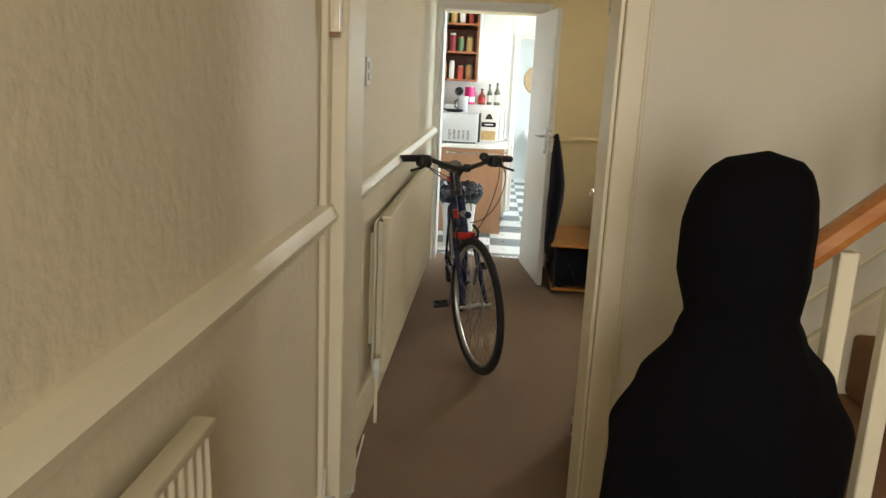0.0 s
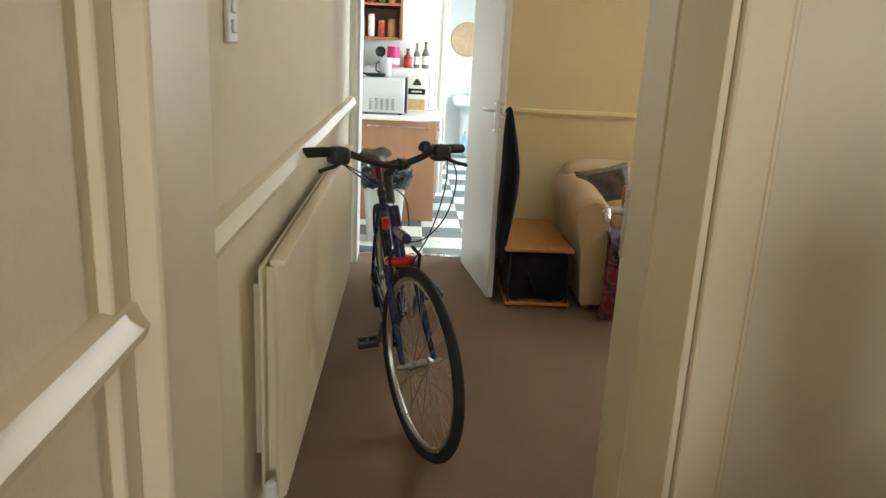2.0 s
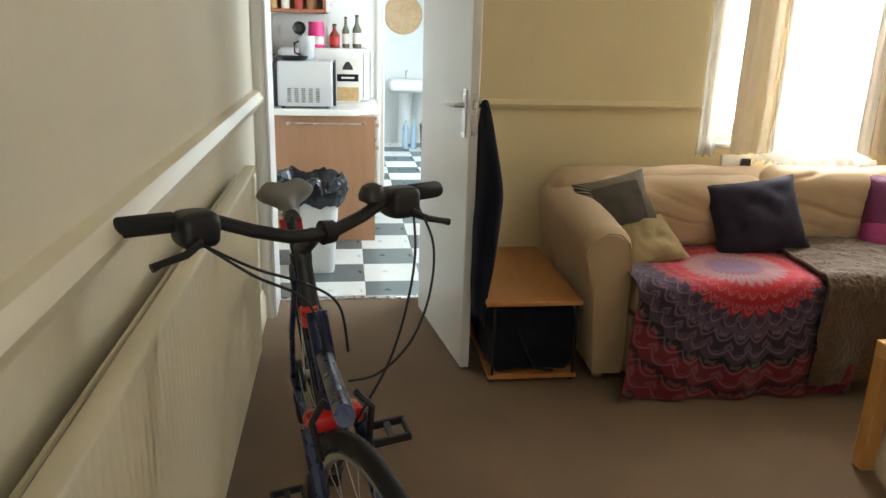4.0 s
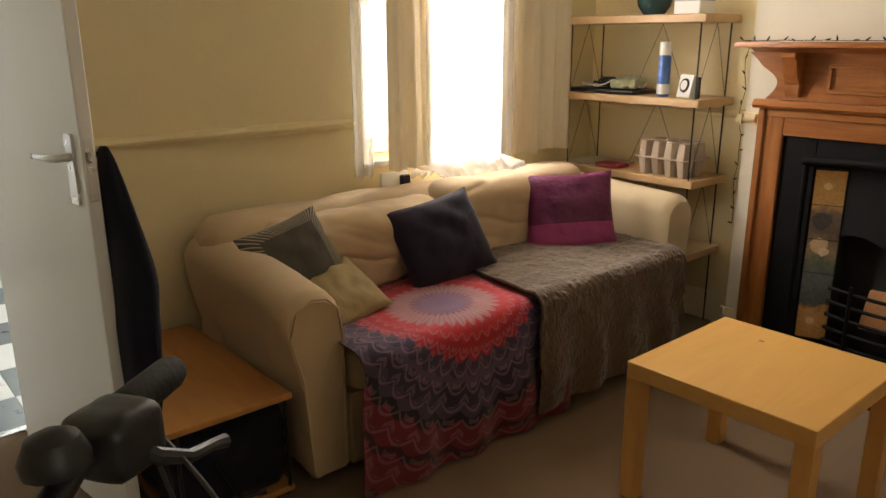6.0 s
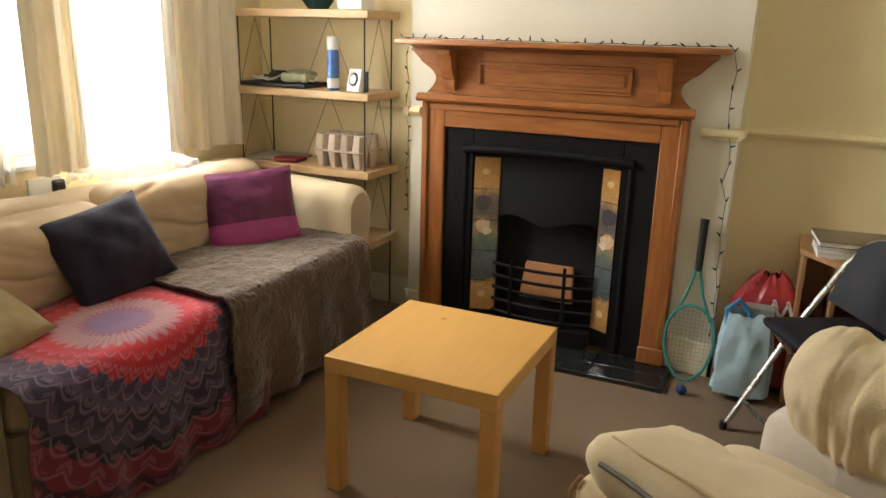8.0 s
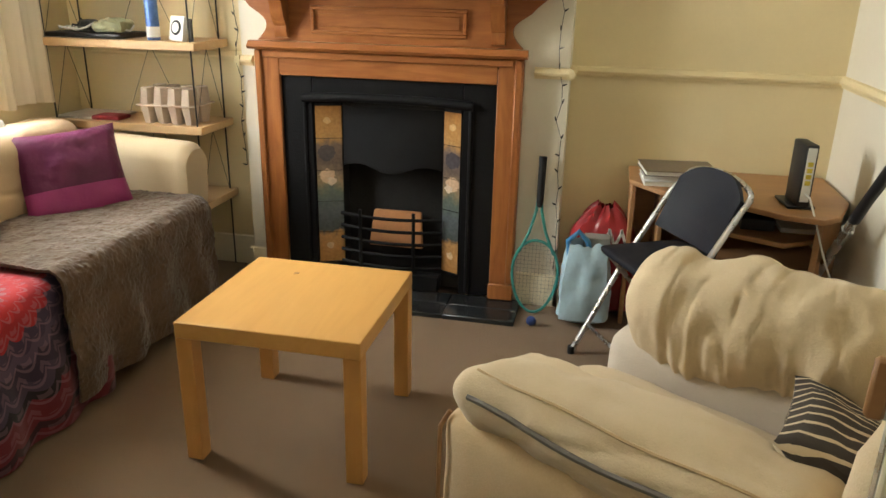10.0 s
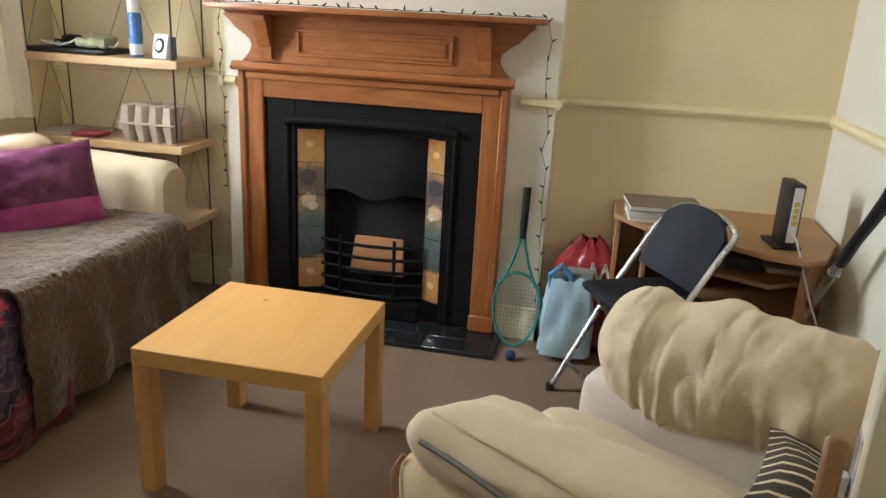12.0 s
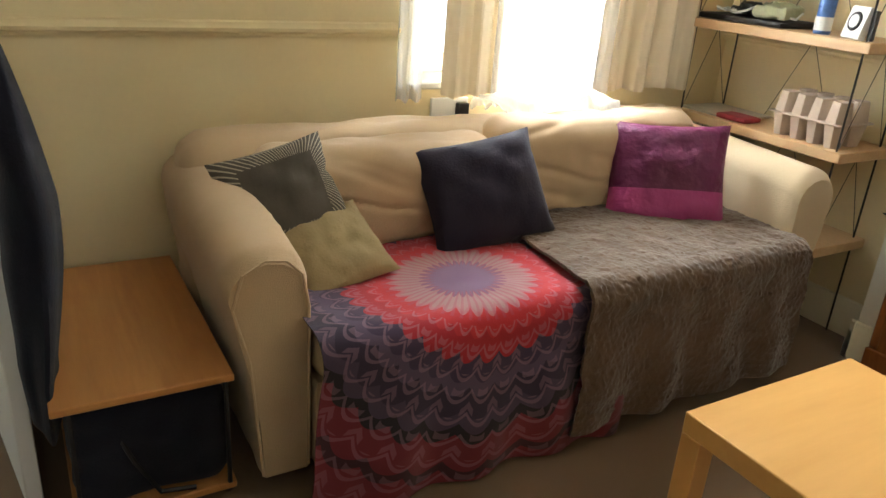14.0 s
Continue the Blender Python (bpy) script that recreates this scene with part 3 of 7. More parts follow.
part("seat_cushion", soft((1.51, 1.79, 0.28), (2.30, 2.28, 0.440), 0.06, 18, 0.004, 6, 0.006, 3), M_SOFA, sofa)
part("seat_cushion", soft((2.305, 1.70, 0.28), (3.10, 2.28, 0.440), 0.06, 14, 0.004, 6, 0.006, 5), M_SOFA, sofa)
for x in (1.42, 3.18):
    for y in (1.90, 2.45):
        part("foot", lathe(bmesh.new(), (x, y, 0), [(0.022, 0), (0.03, 0.04)], 10), M_DESK, sofa)


def ring_math(n, l, op, a, b):
    k = n.new("ShaderNodeMath")
    k.operation = op
    for i, v in enumerate((a, b)):
        if v is None:
            continue
        if isinstance(v, (int, float)):
            k.inputs[i].default_value = v
        else:
            l.new(v, k.inputs[i])
    return k.outputs[0]


def mandala_cloth():
    """A printed throw: rings of petals about a medallion, by the cloth's own map (metres)."""
    m = bpy.data.materials.new("mandala_print_cotton")
    m.use_nodes = True
    n, l = m.node_tree.nodes, m.node_tree.links
    b = n["Principled BSDF"]
    uv, sep = n.new("ShaderNodeUVMap"), n.new("ShaderNodeSeparateXYZ")
    uv.uv_map = "UVMap"
    l.new(uv.outputs["UV"], sep.inputs["Vector"])
    M = lambda op, a, c=None: ring_math(n, l, op, a, c)
    x = M("SUBTRACT", M("MULTIPLY", sep.outputs["X"], MW), MCX)
    y = M("SUBTRACT", M("MULTIPLY", sep.outputs["Y"], ML), MCY)
    r = M("SQRT", M("ADD", M("MULTIPLY", x, x), M("MULTIPLY", y, y)))
    th = M("ARCTAN2", y, x)

    def petals(count, shift=0.0):
        return M("ABSOLUTE", M("SINE", M("ADD", M("MULTIPLY", th, count / 2), shift)))

    def ramp(fac, stops, hard=True):
        k = n.new("ShaderNodeValToRGB")
        k.color_ramp.interpolation = "CONSTANT" if hard else "LINEAR"
        e = k.color_ramp.elements
        e[0].position, e[0].color = stops[0][0], (*stops[0][1], 1)
        e[1].position, e[1].color = stops[1][0], (*stops[1][1], 1)
        for p, c in stops[2:]:
            q = e.new(p)
            q.color = (*c, 1)
        l.new(fac, k.inputs["Fac"])
        return k.outputs["Color"]

    red, pink, mauve = (0.46, 0.018, 0.026), (0.36, 0.20, 0.20), (0.20, 0.11, 0.20)
    # radius in metres / 1.0, scalloped edges
    rs = M("ADD", r, M("MULTIPLY", petals(32), -0.030))
    rows = ramp(rs, [(0.0, mauve), (0.075, (0.22, 0.09, 0.16)), (0.09, pink), (0.165, (0.40, 0.15, 0.17)), (0.18, red), (0.245, (0.36, 0.010, 0.022)), (0.315, (0.05, 0.028, 0.065)), (0.37, (0.085, 0.055, 0.10)), (0.41, (0.032, 0.018, 0.042)), (0.47, (0.06, 0.036, 0.065)), (0.51, (0.012, 0.008, 0.012)), (0.54, (0.15, 0.012, 0.022)), (0.63, (0.04, 0.007, 0.013)), (0.66, (0.15, 0.011, 0.02)), (0.78, (0.045, 0.007, 0.012)), (0.82, (0.12, 0.008, 0.016))])
    # outlined petals in each ring
    rr = M("ADD", r, M("MULTIPLY", petals(36), -0.035))
    band = M("FRACT", M("MULTIPLY", rr, 16.0))
    line = M("MULTIPLY", M("GREATER_THAN", band, 0.62), M("LESS_THAN", band, 0.80))
    cell = M("FRACT", M("ADD", M("MULTIPLY", th, 36 / 6.28318), M("MULTIPLY", M("FLOOR", M("MULTIPLY", r, 16.0)), 0.5)))
    heart = M("MULTIPLY", M("LESS_THAN", M("ABSOLUTE", M("SUBTRACT", cell, 0.5)), 0.22), M("LESS_THAN", M("ABSOLUTE", M("SUBTRACT", band, 0.35)), 0.16))
    outer = M("GREATER_THAN", r, 0.24)
    ink = n.new("ShaderNodeMix")
    ink.data_type = "RGBA"
    l.new(M("MULTIPLY", M("MULTIPLY", M("MAXIMUM", line, M("MULTIPLY", heart, 0.8)), M("MULTIPLY", outer, M("SUBTRACT", 1.25, r))), 0.34), ink.inputs["Factor"])
    l.new(rows, ink.inputs["A"])
    ink.inputs["B"].default_value = (0.42, 0.24, 0.30, 1)
    # spokes in the medallion
    spoke = M("MULTIPLY", M("GREATER_THAN", petals(56), 0.82), M("MULTIPLY", M("GREATER_THAN", r, 0.09), M("LESS_THAN", r, 0.225)))
    ink2 = n.new("ShaderNodeMix")
    ink2.data_type = "RGBA"
    l.new(M("MULTIPLY", spoke, 0.45), ink2.inputs["Factor"])
    l.new(ink.outputs["Result"], ink2.inputs["A"])
    ink2.inputs["B"].default_value = (0.36, 0.06, 0.10, 1)
    co, nz = n.new("ShaderNodeTexCoord"), n.new("ShaderNodeTexNoise")
    nz.inputs["Scale"].default_value = 180
    l.new(co.outputs["Object"], nz.inputs["Vector"])
    l.new(ink2.outputs["Result"], b.inputs["Base Color"])
    b.inputs["Roughness"].default_value, b.inputs["Sheen Weight"].default_value = 0.9, 0.15
    bp = n.new("ShaderNodeBump")
    bp.inputs["Strength"].default_value, bp.inputs["Distance"].default_value = 0.3, 0.002
    l.new(nz.outputs["Fac"], bp.inputs["Height"])
    l.new(bp.outputs["Normal"], b.inputs["Normal"])
    return m


def drape(x0, x1, back, front, top, floor_z, amp, seed, lean=0.0, spread=0.0):
    """A throw that lies on the seat from its back, folds over the front edge and falls; f(u, v) by length."""
    flat = back - front
    rad = 0.07
    fall = top - floor_z
    total = flat + fall - 0.43 * rad

    def f(u, v):
        s = v * total
        x = x0 + (x1 - x0) * u
        wob = noise.noise(Vector((x * 3.1 + seed, s * 2.4, seed)))
        if s < flat - rad:
            y, z = back - s, top + 0.012 * wob + 0.004 * noise.noise(Vector((x * 14, s * 14, seed)))
        elif s < flat + rad * 0.57:
            a = (s - flat + rad) / rad
            y, z = front + rad - rad * math.sin(min(a, 1.5708)), top - rad + rad * math.cos(min(a, 1.5708)) + 0.010 * wob
        else:
            d = s - flat - rad * 0.57
            k = min(1.0, d / 0.25)
            y = front - spread * k * k - amp * k * (0.6 * math.sin(x * 26 + seed + 2 * wob) + 0.5 * noise.noise(Vector((x * 9, s * 3, seed + 4))))
            z = top - rad - d
            x += lean * d
        return (x, y, max(z, floor_z))

    return f, total


def crumple_f(u, v):
    x = 2.36 + 0.50 * u
    a = 3.14159 * v
    n1 = noise.noise(Vector((u * 9, v * 3, 1.0))) * 0.030 + noise.noise(Vector((u * 24, v * 7, 4.0))) * 0.014
    return (x, 2.465 - 0.115 * math.cos(a) - n1 * 0.6, 0.770 + 0.085 * math.sin(a) ** 0.7 * (0.6 + 0.4 * math.sin(3.14 * u)) + n1)


MW, ML, MCX, MCY = 0.95, 1.02, 0.48, 0.33
fm, _ = drape(1.478, 2.42, 2.20, 1.69, 0.465, 0.012, 0.026, 2.0, -0.13, 0.04)
throw = tagged(part("printed_throw", sheet(fm, 90, 90, 0.003), mandala_cloth()), "red, pink and navy mandala-print cotton throw over the sofa seat", "throw")

M_FUR = mat("grey_brown_faux_fur", (0.118, 0.072, 0.040), 0.95, var=0.28, scale=18, fine=130, bump=0.7, bump_scale=120, sheen=0.45, spec=0.12)
ff, _ = drape(2.18, 3.115, 2.24, 1.655, 0.485, 0.05, 0.024, 6.0, -0.02, 0.02)


def fur_f(u, v):
    x, y, z = ff(u, v)
    s = Vector((x * 32, y * 32, z * 32))
    j = 1.6 * noise.noise(s * 0.25)
    a, b = u * 135 + j, v * 140 + j
    k = 0.0013 * abs(math.sin(a + b * 0.55) * math.sin(a - b * 0.55)) + 0.0055 * abs(noise.noise(s * 2.0)) + 0.004 * abs(noise.noise(s * 0.8)) + 0.008 * abs(noise.noise(s * 0.25))
    return (x + 0.15 * (1 - v) * (1 - u) * 0.6, y - k * 1.2, z + k + 0.008)


tagged(part("fur_throw", sheet(fur_f, 170, 170, 0.010), M_FUR), "shaggy grey-brown faux-fur throw over the sofa seat", "throw")

tagged(part("crumpled_net", sheet(crumple_f, 70, 20, 0.0015), M_SHEER), "white sheer curtain hem crumpled over the sofa back", "curtain")

# ---- cushions on the sofa ----


def pillow(name, w, h, d, m, material, label, lump=0.006, seed=1.0):
    """A square scatter cushion, pinched at its corners; built upright about its centre."""
    bm = bmesh.new()
    nn = 22
    g = {}
    for s in (1, -1):
        for i in range(nn + 1):
            for j in range(nn + 1):
                u, v = 2 * i / nn - 1, 2 * j / nn - 1
                edge = i in (0, nn) or j in (0, nn)
                if edge and s < 0:
                    g[s, i, j] = g[1, i, j]
                    continue
                t = ((1 - u * u) * (1 - v * v)) ** 0.42
                pin = 1 - 0.07 * (1 - abs(u) ** 2) * abs(v) ** 3
                pin2 = 1 - 0.07 * (1 - abs(v) ** 2) * abs(u) ** 3
                p = Vector((u * w / 2 * pin2, s * d / 2 * t, v * h / 2 * pin))
                k = lump * noise.noise(Vector((u * 2.5 + seed, s + seed, v * 2.5))) + 0.5 * lump * noise.noise(Vector((u * 7 + seed, s, v * 5)))
                p.y += k * t * 2
                g[s, i, j] = bm.verts.new(p)
    for s in (1, -1):
        for i in range(nn):
            for j in range(nn):
                q = (g[s, i, j], g[s, i + 1, j], g[s, i + 1, j + 1], g[s, i, j + 1])
                bm.faces.new(q if s < 0 else q[::-1])
    ob = part(name, bm, material)
    ob.matrix_world = m
    return tagged(ob, label, "cushion", "cushions on the sofa")


def fan_cloth(name, dark, light, cx, cz, count, width, rim=0.0):
    """Cloth with rays that fan out from a corner."""
    m = bpy.data.materials.new(name)
    m.use_nodes = True
    n, l = m.node_tree.nodes, m.node_tree.links
    b = n["Principled BSDF"]
    co, sep = n.new("ShaderNodeTexCoord"), n.new("ShaderNodeSeparateXYZ")
    l.new(co.outputs["Object"], sep.inputs["Vector"])
    M = lambda op, a, c=None: ring_math(n, l, op, a, c)
    x, z = M("SUBTRACT", sep.outputs["X"], cx), M("SUBTRACT", sep.outputs["Z"], cz)
    th = M("ADD", M("ARCTAN2", z, x), M("MULTIPLY", M("SQRT", M("ADD", M("MULTIPLY", x, x), M("MULTIPLY", z, z))), 0.8))
    fr = M("FRACT", M("MULTIPLY", th, count / 6.28318))
    ray = M("LESS_THAN", fr, width)
    if rim:
        ray = M("MULTIPLY", ray, M("GREATER_THAN", M("MAXIMUM", M("ABSOLUTE", sep.outputs["X"]), M("MULTIPLY", M("ABSOLUTE", sep.outputs["Z"]), 1.15)), rim))
    mix = n.new("ShaderNodeMix")
    mix.data_type = "RGBA"
    l.new(ray, mix.inputs["Factor"])
    mix.inputs["A"].default_value, mix.inputs["B"].default_value = (*dark, 1), (*light, 1)
    l.new(mix.outputs["Result"], b.inputs["Base Color"])
    b.inputs["Roughness"].default_value = 0.85
    nz, bp = n.new("ShaderNodeTexNoise"), n.new("ShaderNodeBump")
    nz.inputs["Scale"].default_value = 220
    l.new(co.outputs["Object"], nz.inputs["Vector"])
    bp.inputs["Strength"].default_value, bp.inputs["Distance"].default_value = 0.3, 0.002
    l.new(nz.outputs["Fac"], bp.inputs["Height"])
    l.new(bp.outputs["Normal"], b.inputs["Normal"])
    return m


def band_cloth(name, upper, lower, at):
    """Satin in two colours, seamed across."""
    m = bpy.data.materials.new(name)
    m.use_nodes = True
    n, l = m.node_tree.nodes, m.node_tree.links
    b = n["Principled BSDF"]
    co, sep = n.new("ShaderNodeTexCoord"), n.new("ShaderNodeSeparateXYZ")
    l.new(co.outputs["Object"], sep.inputs["Vector"])
    mix = n.new("ShaderNodeMix")
    mix.data_type = "RGBA"
    l.new(ring_math(n, l, "GREATER_THAN", sep.outputs["Z"], at), mix.inputs["Factor"])
    mix.inputs["A"].default_value, mix.inputs["B"].default_value = (*lower, 1), (*upper, 1)
    l.new(mix.outputs["Result"], b.inputs["Base Color"])
    b.inputs["Roughness"].default_value, b.inputs["Sheen Weight"].default_value = 0.42, 0.05
    nz, bp = n.new("ShaderNodeTexNoise"), n.new("ShaderNodeBump")
    nz.inputs["Scale"].default_value, nz.inputs["Detail"].default_value = 9, 5
    l.new(co.outputs["Object"], nz.inputs["Vector"])
    bp.inputs["Strength"].default_value, bp.inputs["Distance"].default_value = 0.6, 0.04
    l.new(nz.outputs["Fac"], bp.inputs["Height"])
    l.new(bp.outputs["Normal"], b.inputs["Normal"])
    return m


M_FAN = fan_cloth("grey_fan_print_cloth", (0.085, 0.072, 0.055), (0.40, 0.35, 0.26), 0.05, 0.02, 84, 0.30, 0.105)
M_SATIN = band_cloth("purple_two_tone_satin", (0.105, 0.003, 0.052), (0.36, 0.04, 0.19), -0.05)
M_NAVYC = mat("dark_plum_navy_cloth", (0.022, 0.016, 0.032), 0.85, var=0.2, scale=10, fine=160, bump=0.3, bump_scale=150, sheen=0.2, spec=0.2)
M_OLIVE = mat("dull_gold_cloth", (0.36, 0.27, 0.13), 0.85, var=0.12, scale=9, fine=160, bump=0.3, bump_scale=150)
pillow("cushion_grey", 0.33, 0.29, 0.12, pose(1.56, 2.215, 0.635, -32, -12, 4), M_FAN, "small grey cushion with pale fan rays on the sofa")
pillow("cushion_gold", 0.27, 0.26, 0.09, pose(1.655, 2.08, 0.52, -58, -10, 8), M_OLIVE, "dull gold cushion lying under the grey cushion", seed=4)
pillow("cushion_navy", 0.41, 0.35, 0.14, pose(2.17, 2.15, 0.605, -30, -8, -4), M_NAVYC, "dark navy cushion tilted against the sofa back", seed=2)
pillow("cushion_purple", 0.41, 0.36, 0.14, pose(2.86, 2.085, 0.62, -20, -2, -34), M_SATIN, "purple satin cushion with a pink band, leaning on the sofa arm", seed=6)


# ---- fireplace ----
fp = thing("fireplace", (BREAST - 0.05, 0.985, 0), "orange pine fire surround with a black cast-iron tiled insert", "fireplace")
SX = 3.455
for y0, y1 in ((0.401, 0.507), (1.462, 1.575)):
    leg = part("jamb", box((SX, y0, 0.02), (BREAST, y1, 1.075), 0.004), M_PINE, fp)
    part("raised_edge", box((SX - 0.012, y0 + 0.004 if y0 < 1 else y1 - 0.034, 0.10), (SX - 0.0005, y0 + 0.034 if y0 < 1 else y1 - 0.004, 1.072), 0.005), M_PINE, leg)
    part("plinth", box((SX - 0.014, y0 - 0.003, 0.021), (SX - 0.0005, y1 + 0.003, 0.095), 0.004), M_PINE, leg)
head = part("lintel", box((SX, 0.5075, 0.968), (BREAST, 1.4615, 1.075), 0.003), M_PINE_Y, fp)
part("raised_edge", box((SX - 0.012, 0.44, 1.042), (SX - 0.0005, 1.536, 1.072), 0.005), M_PINE_Y, head)
part("shelf_moulding", profile_run([(0, 0), (0.028, 0), (0.040, 0.012), (0.030, 0.022), (0.022, 0.034), (0, 0.036)], (SX + 0.002, 0.385, 1.076), (SX + 0.002, 1.592, 1.076), (-1, 0, 0)), M_PINE_Y, fp)


def overmantel():
    """The board above the lintel: its ends sweep out in a concave curve to the mantel shelf."""
    c = 0.985
    left, right = [], []
    for i in range(15):
        k = i / 14
        z = 1.112 + 0.19 * k
        w = 0.575 - 0.045 * math.sin(min(1, k / 0.7) * 3.14159) + (0.085 * ((k - 0.4) / 0.6) ** 1.8 if k > 0.4 else 0)
        left.append((c + w, z)), right.append((c - w, z))
    bm = bmesh.new()
    loop = left + right[::-1]
    f = bm.faces.new([bm.verts.new((SX + 0.012, y, z)) for y, z in loop])
    r = bmesh.ops.extrude_face_region(bm, geom=[f])
    bmesh.ops.translate(bm, vec=(BREAST - SX - 0.0125, 0, 0), verts=[g for g in r["geom"] if isinstance(g, bmesh.types.BMVert)])
    return bm


om = part("overmantel", overmantel(), M_PINE_Y, fp)
for lo, hi in (((1.145, 0.64), (1.160, 1.31)), ((1.245, 0.64), (1.260, 1.31)), ((1.1605, 0.64), (1.2445, 0.655)), ((1.1605, 1.295), (1.2445, 1.31))):
    part("panel_bead", box((SX + 0.002, lo[1], lo[0]), (SX + 0.0115, hi[1], hi[0]), 0.003), M_PINE_Y, om)
part("panel_field", box((SX + 0.006, 0.67, 1.175), (SX + 0.0115, 1.28, 1.23), 0.003), M_PINE_Y, om)
for y in (0.482, 1.412):
    bm = bmesh.new()
    prof = [(0.0, 1.302), (0.088, 1.302), (0.092, 1.285), (0.072, 1.27), (0.062, 1.235), (0.048, 1.20), (0.026, 1.175), (0.030, 1.150), (0.018, 1.128), (0.0, 1.125)]
    f = bm.faces.new([bm.verts.new((SX + 0.0115 - p, y, z)) for p, z in prof])
    r = bmesh.ops.extrude_face_region(bm, geom=[f])
    bmesh.ops.translate(bm, vec=(0, 0.055, 0), verts=[g for g in r["geom"] if isinstance(g, bmesh.types.BMVert)])
    part("corbel", bm, M_PINE, fp)
part("mantel_shelf", bx(bmesh.new(), (3.325, 0.279, 1.322), (BREAST, 1.650, 1.345), 0.005, 2), M_PINE_Y, fp)
part("cornice", profile_run([(0, 0), (0.03, 0), (0.055, 0.012), (0.085, 0.016), (0, 0.018)], (SX + 0.01, 0.32, 1.303), (SX + 0.01, 1.61, 1.303), (-1, 0, 0)), M_PINE_Y, fp)
# cast iron insert
IX = 3.470
iron = part("cast_iron_frame", bmesh.new(), M_IRON, fp, "black cast-iron fire insert")
bm = bmesh.new()
for lo, hi in (((0.5075, 0.021), (0.648, 0.9675)), ((1.321, 0.021), (1.4615, 0.9675)), ((0.6485, 0.872), (1.3205, 0.9675))):
    bx(bm, (IX, lo[0], lo[1]), (BREAST - 0.001, hi[0], hi[1]), 0.003)
bm.to_mesh(iron.data), bm.free()
iron.data.transform(Matrix.Translation(-Vector(fp["base"])))
part("hood_bead", tube(bmesh.new(), [(IX - 0.004, 0.605 + 0.76 * i / 10, 0.885 - 0.012 * abs(i / 5 - 1) ** 3) for i in range(11)], 0.020, 10), M_IRON, iron)
for y in (0.612, 1.357):
    part("side_bead", tube(bmesh.new(), [(IX + 0.002, y, 0.03), (IX + 0.002, y, 0.86)], 0.012, 8), M_IRON, iron)


def tile_paint(name):
    """A glazed picture panel over several tiles: amber ends, a dim arch, pale roses and blue-green leaves."""
    m = bpy.data.materials.new(name)
    m.use_nodes = True
    n, l = m.node_tree.nodes, m.node_tree.links
    b = n["Principled BSDF"]
    M = lambda op, a, c=None: ring_math(n, l, op, a, c)
    co, sep = n.new("ShaderNodeTexCoord"), n.new("ShaderNodeSeparateXYZ")
    nz, fine = n.new("ShaderNodeTexNoise"), n.new("ShaderNodeTexNoise")
    nz.inputs["Scale"].default_value, nz.inputs["Detail"].default_value = 24, 4
    fine.inputs["Scale"].default_value, fine.inputs["Detail"].default_value = 70, 4
    for t in (nz, fine):
        l.new(co.outputs["Object"], t.inputs["Vector"])
    l.new(co.outputs["Object"], sep.inputs["Vector"])
    z = M("ADD", sep.outputs["Z"], M("MULTIPLY", M("SUBTRACT", nz.outputs["Fac"], 0.5), 0.10))
    ramp = n.new("ShaderNodeValToRGB")
    e = ramp.color_ramp.elements
    stops = [(0.10, (0.42, 0.20, 0.055)), (0.245, (0.50, 0.27, 0.10)), (0.27, (0.07, 0.085, 0.085)), (0.36, (0.11, 0.13, 0.14)), (0.45, (0.12, 0.15, 0.12)), (0.50, (0.30, 0.22, 0.13)), (0.58, (0.13, 0.10, 0.085)), (0.66, (0.16, 0.12, 0.10)), (0.70, (0.45, 0.25, 0.09)), (0.85, (0.40, 0.19, 0.05))]
    e[0].position, e[0].color = stops[0][0], (*stops[0][1], 1)
    e[1].position, e[1].color = stops[1][0], (*stops[1][1], 1)
    for p, c in stops[2:]:
        q = e.new(p)
        q.color = (*c, 1)
    l.new(z, ramp.inputs["Fac"])
    side = M("SUBTRACT", M("ABSOLUTE", M("ADD", sep.outputs["Y"], 0.004)), 0.284)

    def spot(dy, zc, r, wob):
        d = M("SQRT", M("ADD", M("POWER", M("ADD", side, -dy), 2.0), M("POWER", M("SUBTRACT", sep.outputs["Z"], zc), 2.0)))
        d = M("ADD", d, M("MULTIPLY", M("SUBTRACT", fine.outputs["Fac"], 0.5), wob))
        return M("LESS_THAN", d, r)

    col = ramp.outputs["Color"]
    for dy, zc, r, wob, tone in ((0.005, 0.63, 0.036, 0.02, (0.075, 0.065, 0.075)), (0.004, 0.525, 0.032, 0.035, (0.66, 0.46, 0.30)), (-0.014, 0.50, 0.018, 0.03, (0.72, 0.58, 0.44)), (0.0, 0.19, 0.016, 0.02, (0.66, 0.46, 0.26)), (0.0, 0.775, 0.015, 0.02, (0.62, 0.40, 0.18))):
        mx = n.new("ShaderNodeMix")
        mx.data_type = "RGBA"
        l.new(spot(dy, zc, r, wob), mx.inputs["Factor"])
        l.new(col, mx.inputs["A"])
        mx.inputs["B"].default_value = (*tone, 1)
        col = mx.outputs["Result"]
    hsv = n.new("ShaderNodeHueSaturation")
    l.new(M("ADD", 0.6, M("MULTIPLY", fine.outputs["Fac"], 0.8)), hsv.inputs["Value"])
    l.new(col, hsv.inputs["Color"])
    l.new(hsv.outputs["Color"], b.inputs["Base Color"])
    b.inputs["Roughness"].default_value, b.inputs["Coat Weight"].default_value = 0.2, 0.5
    return m


M_TPICT = tile_paint("picture_glazed_tile")
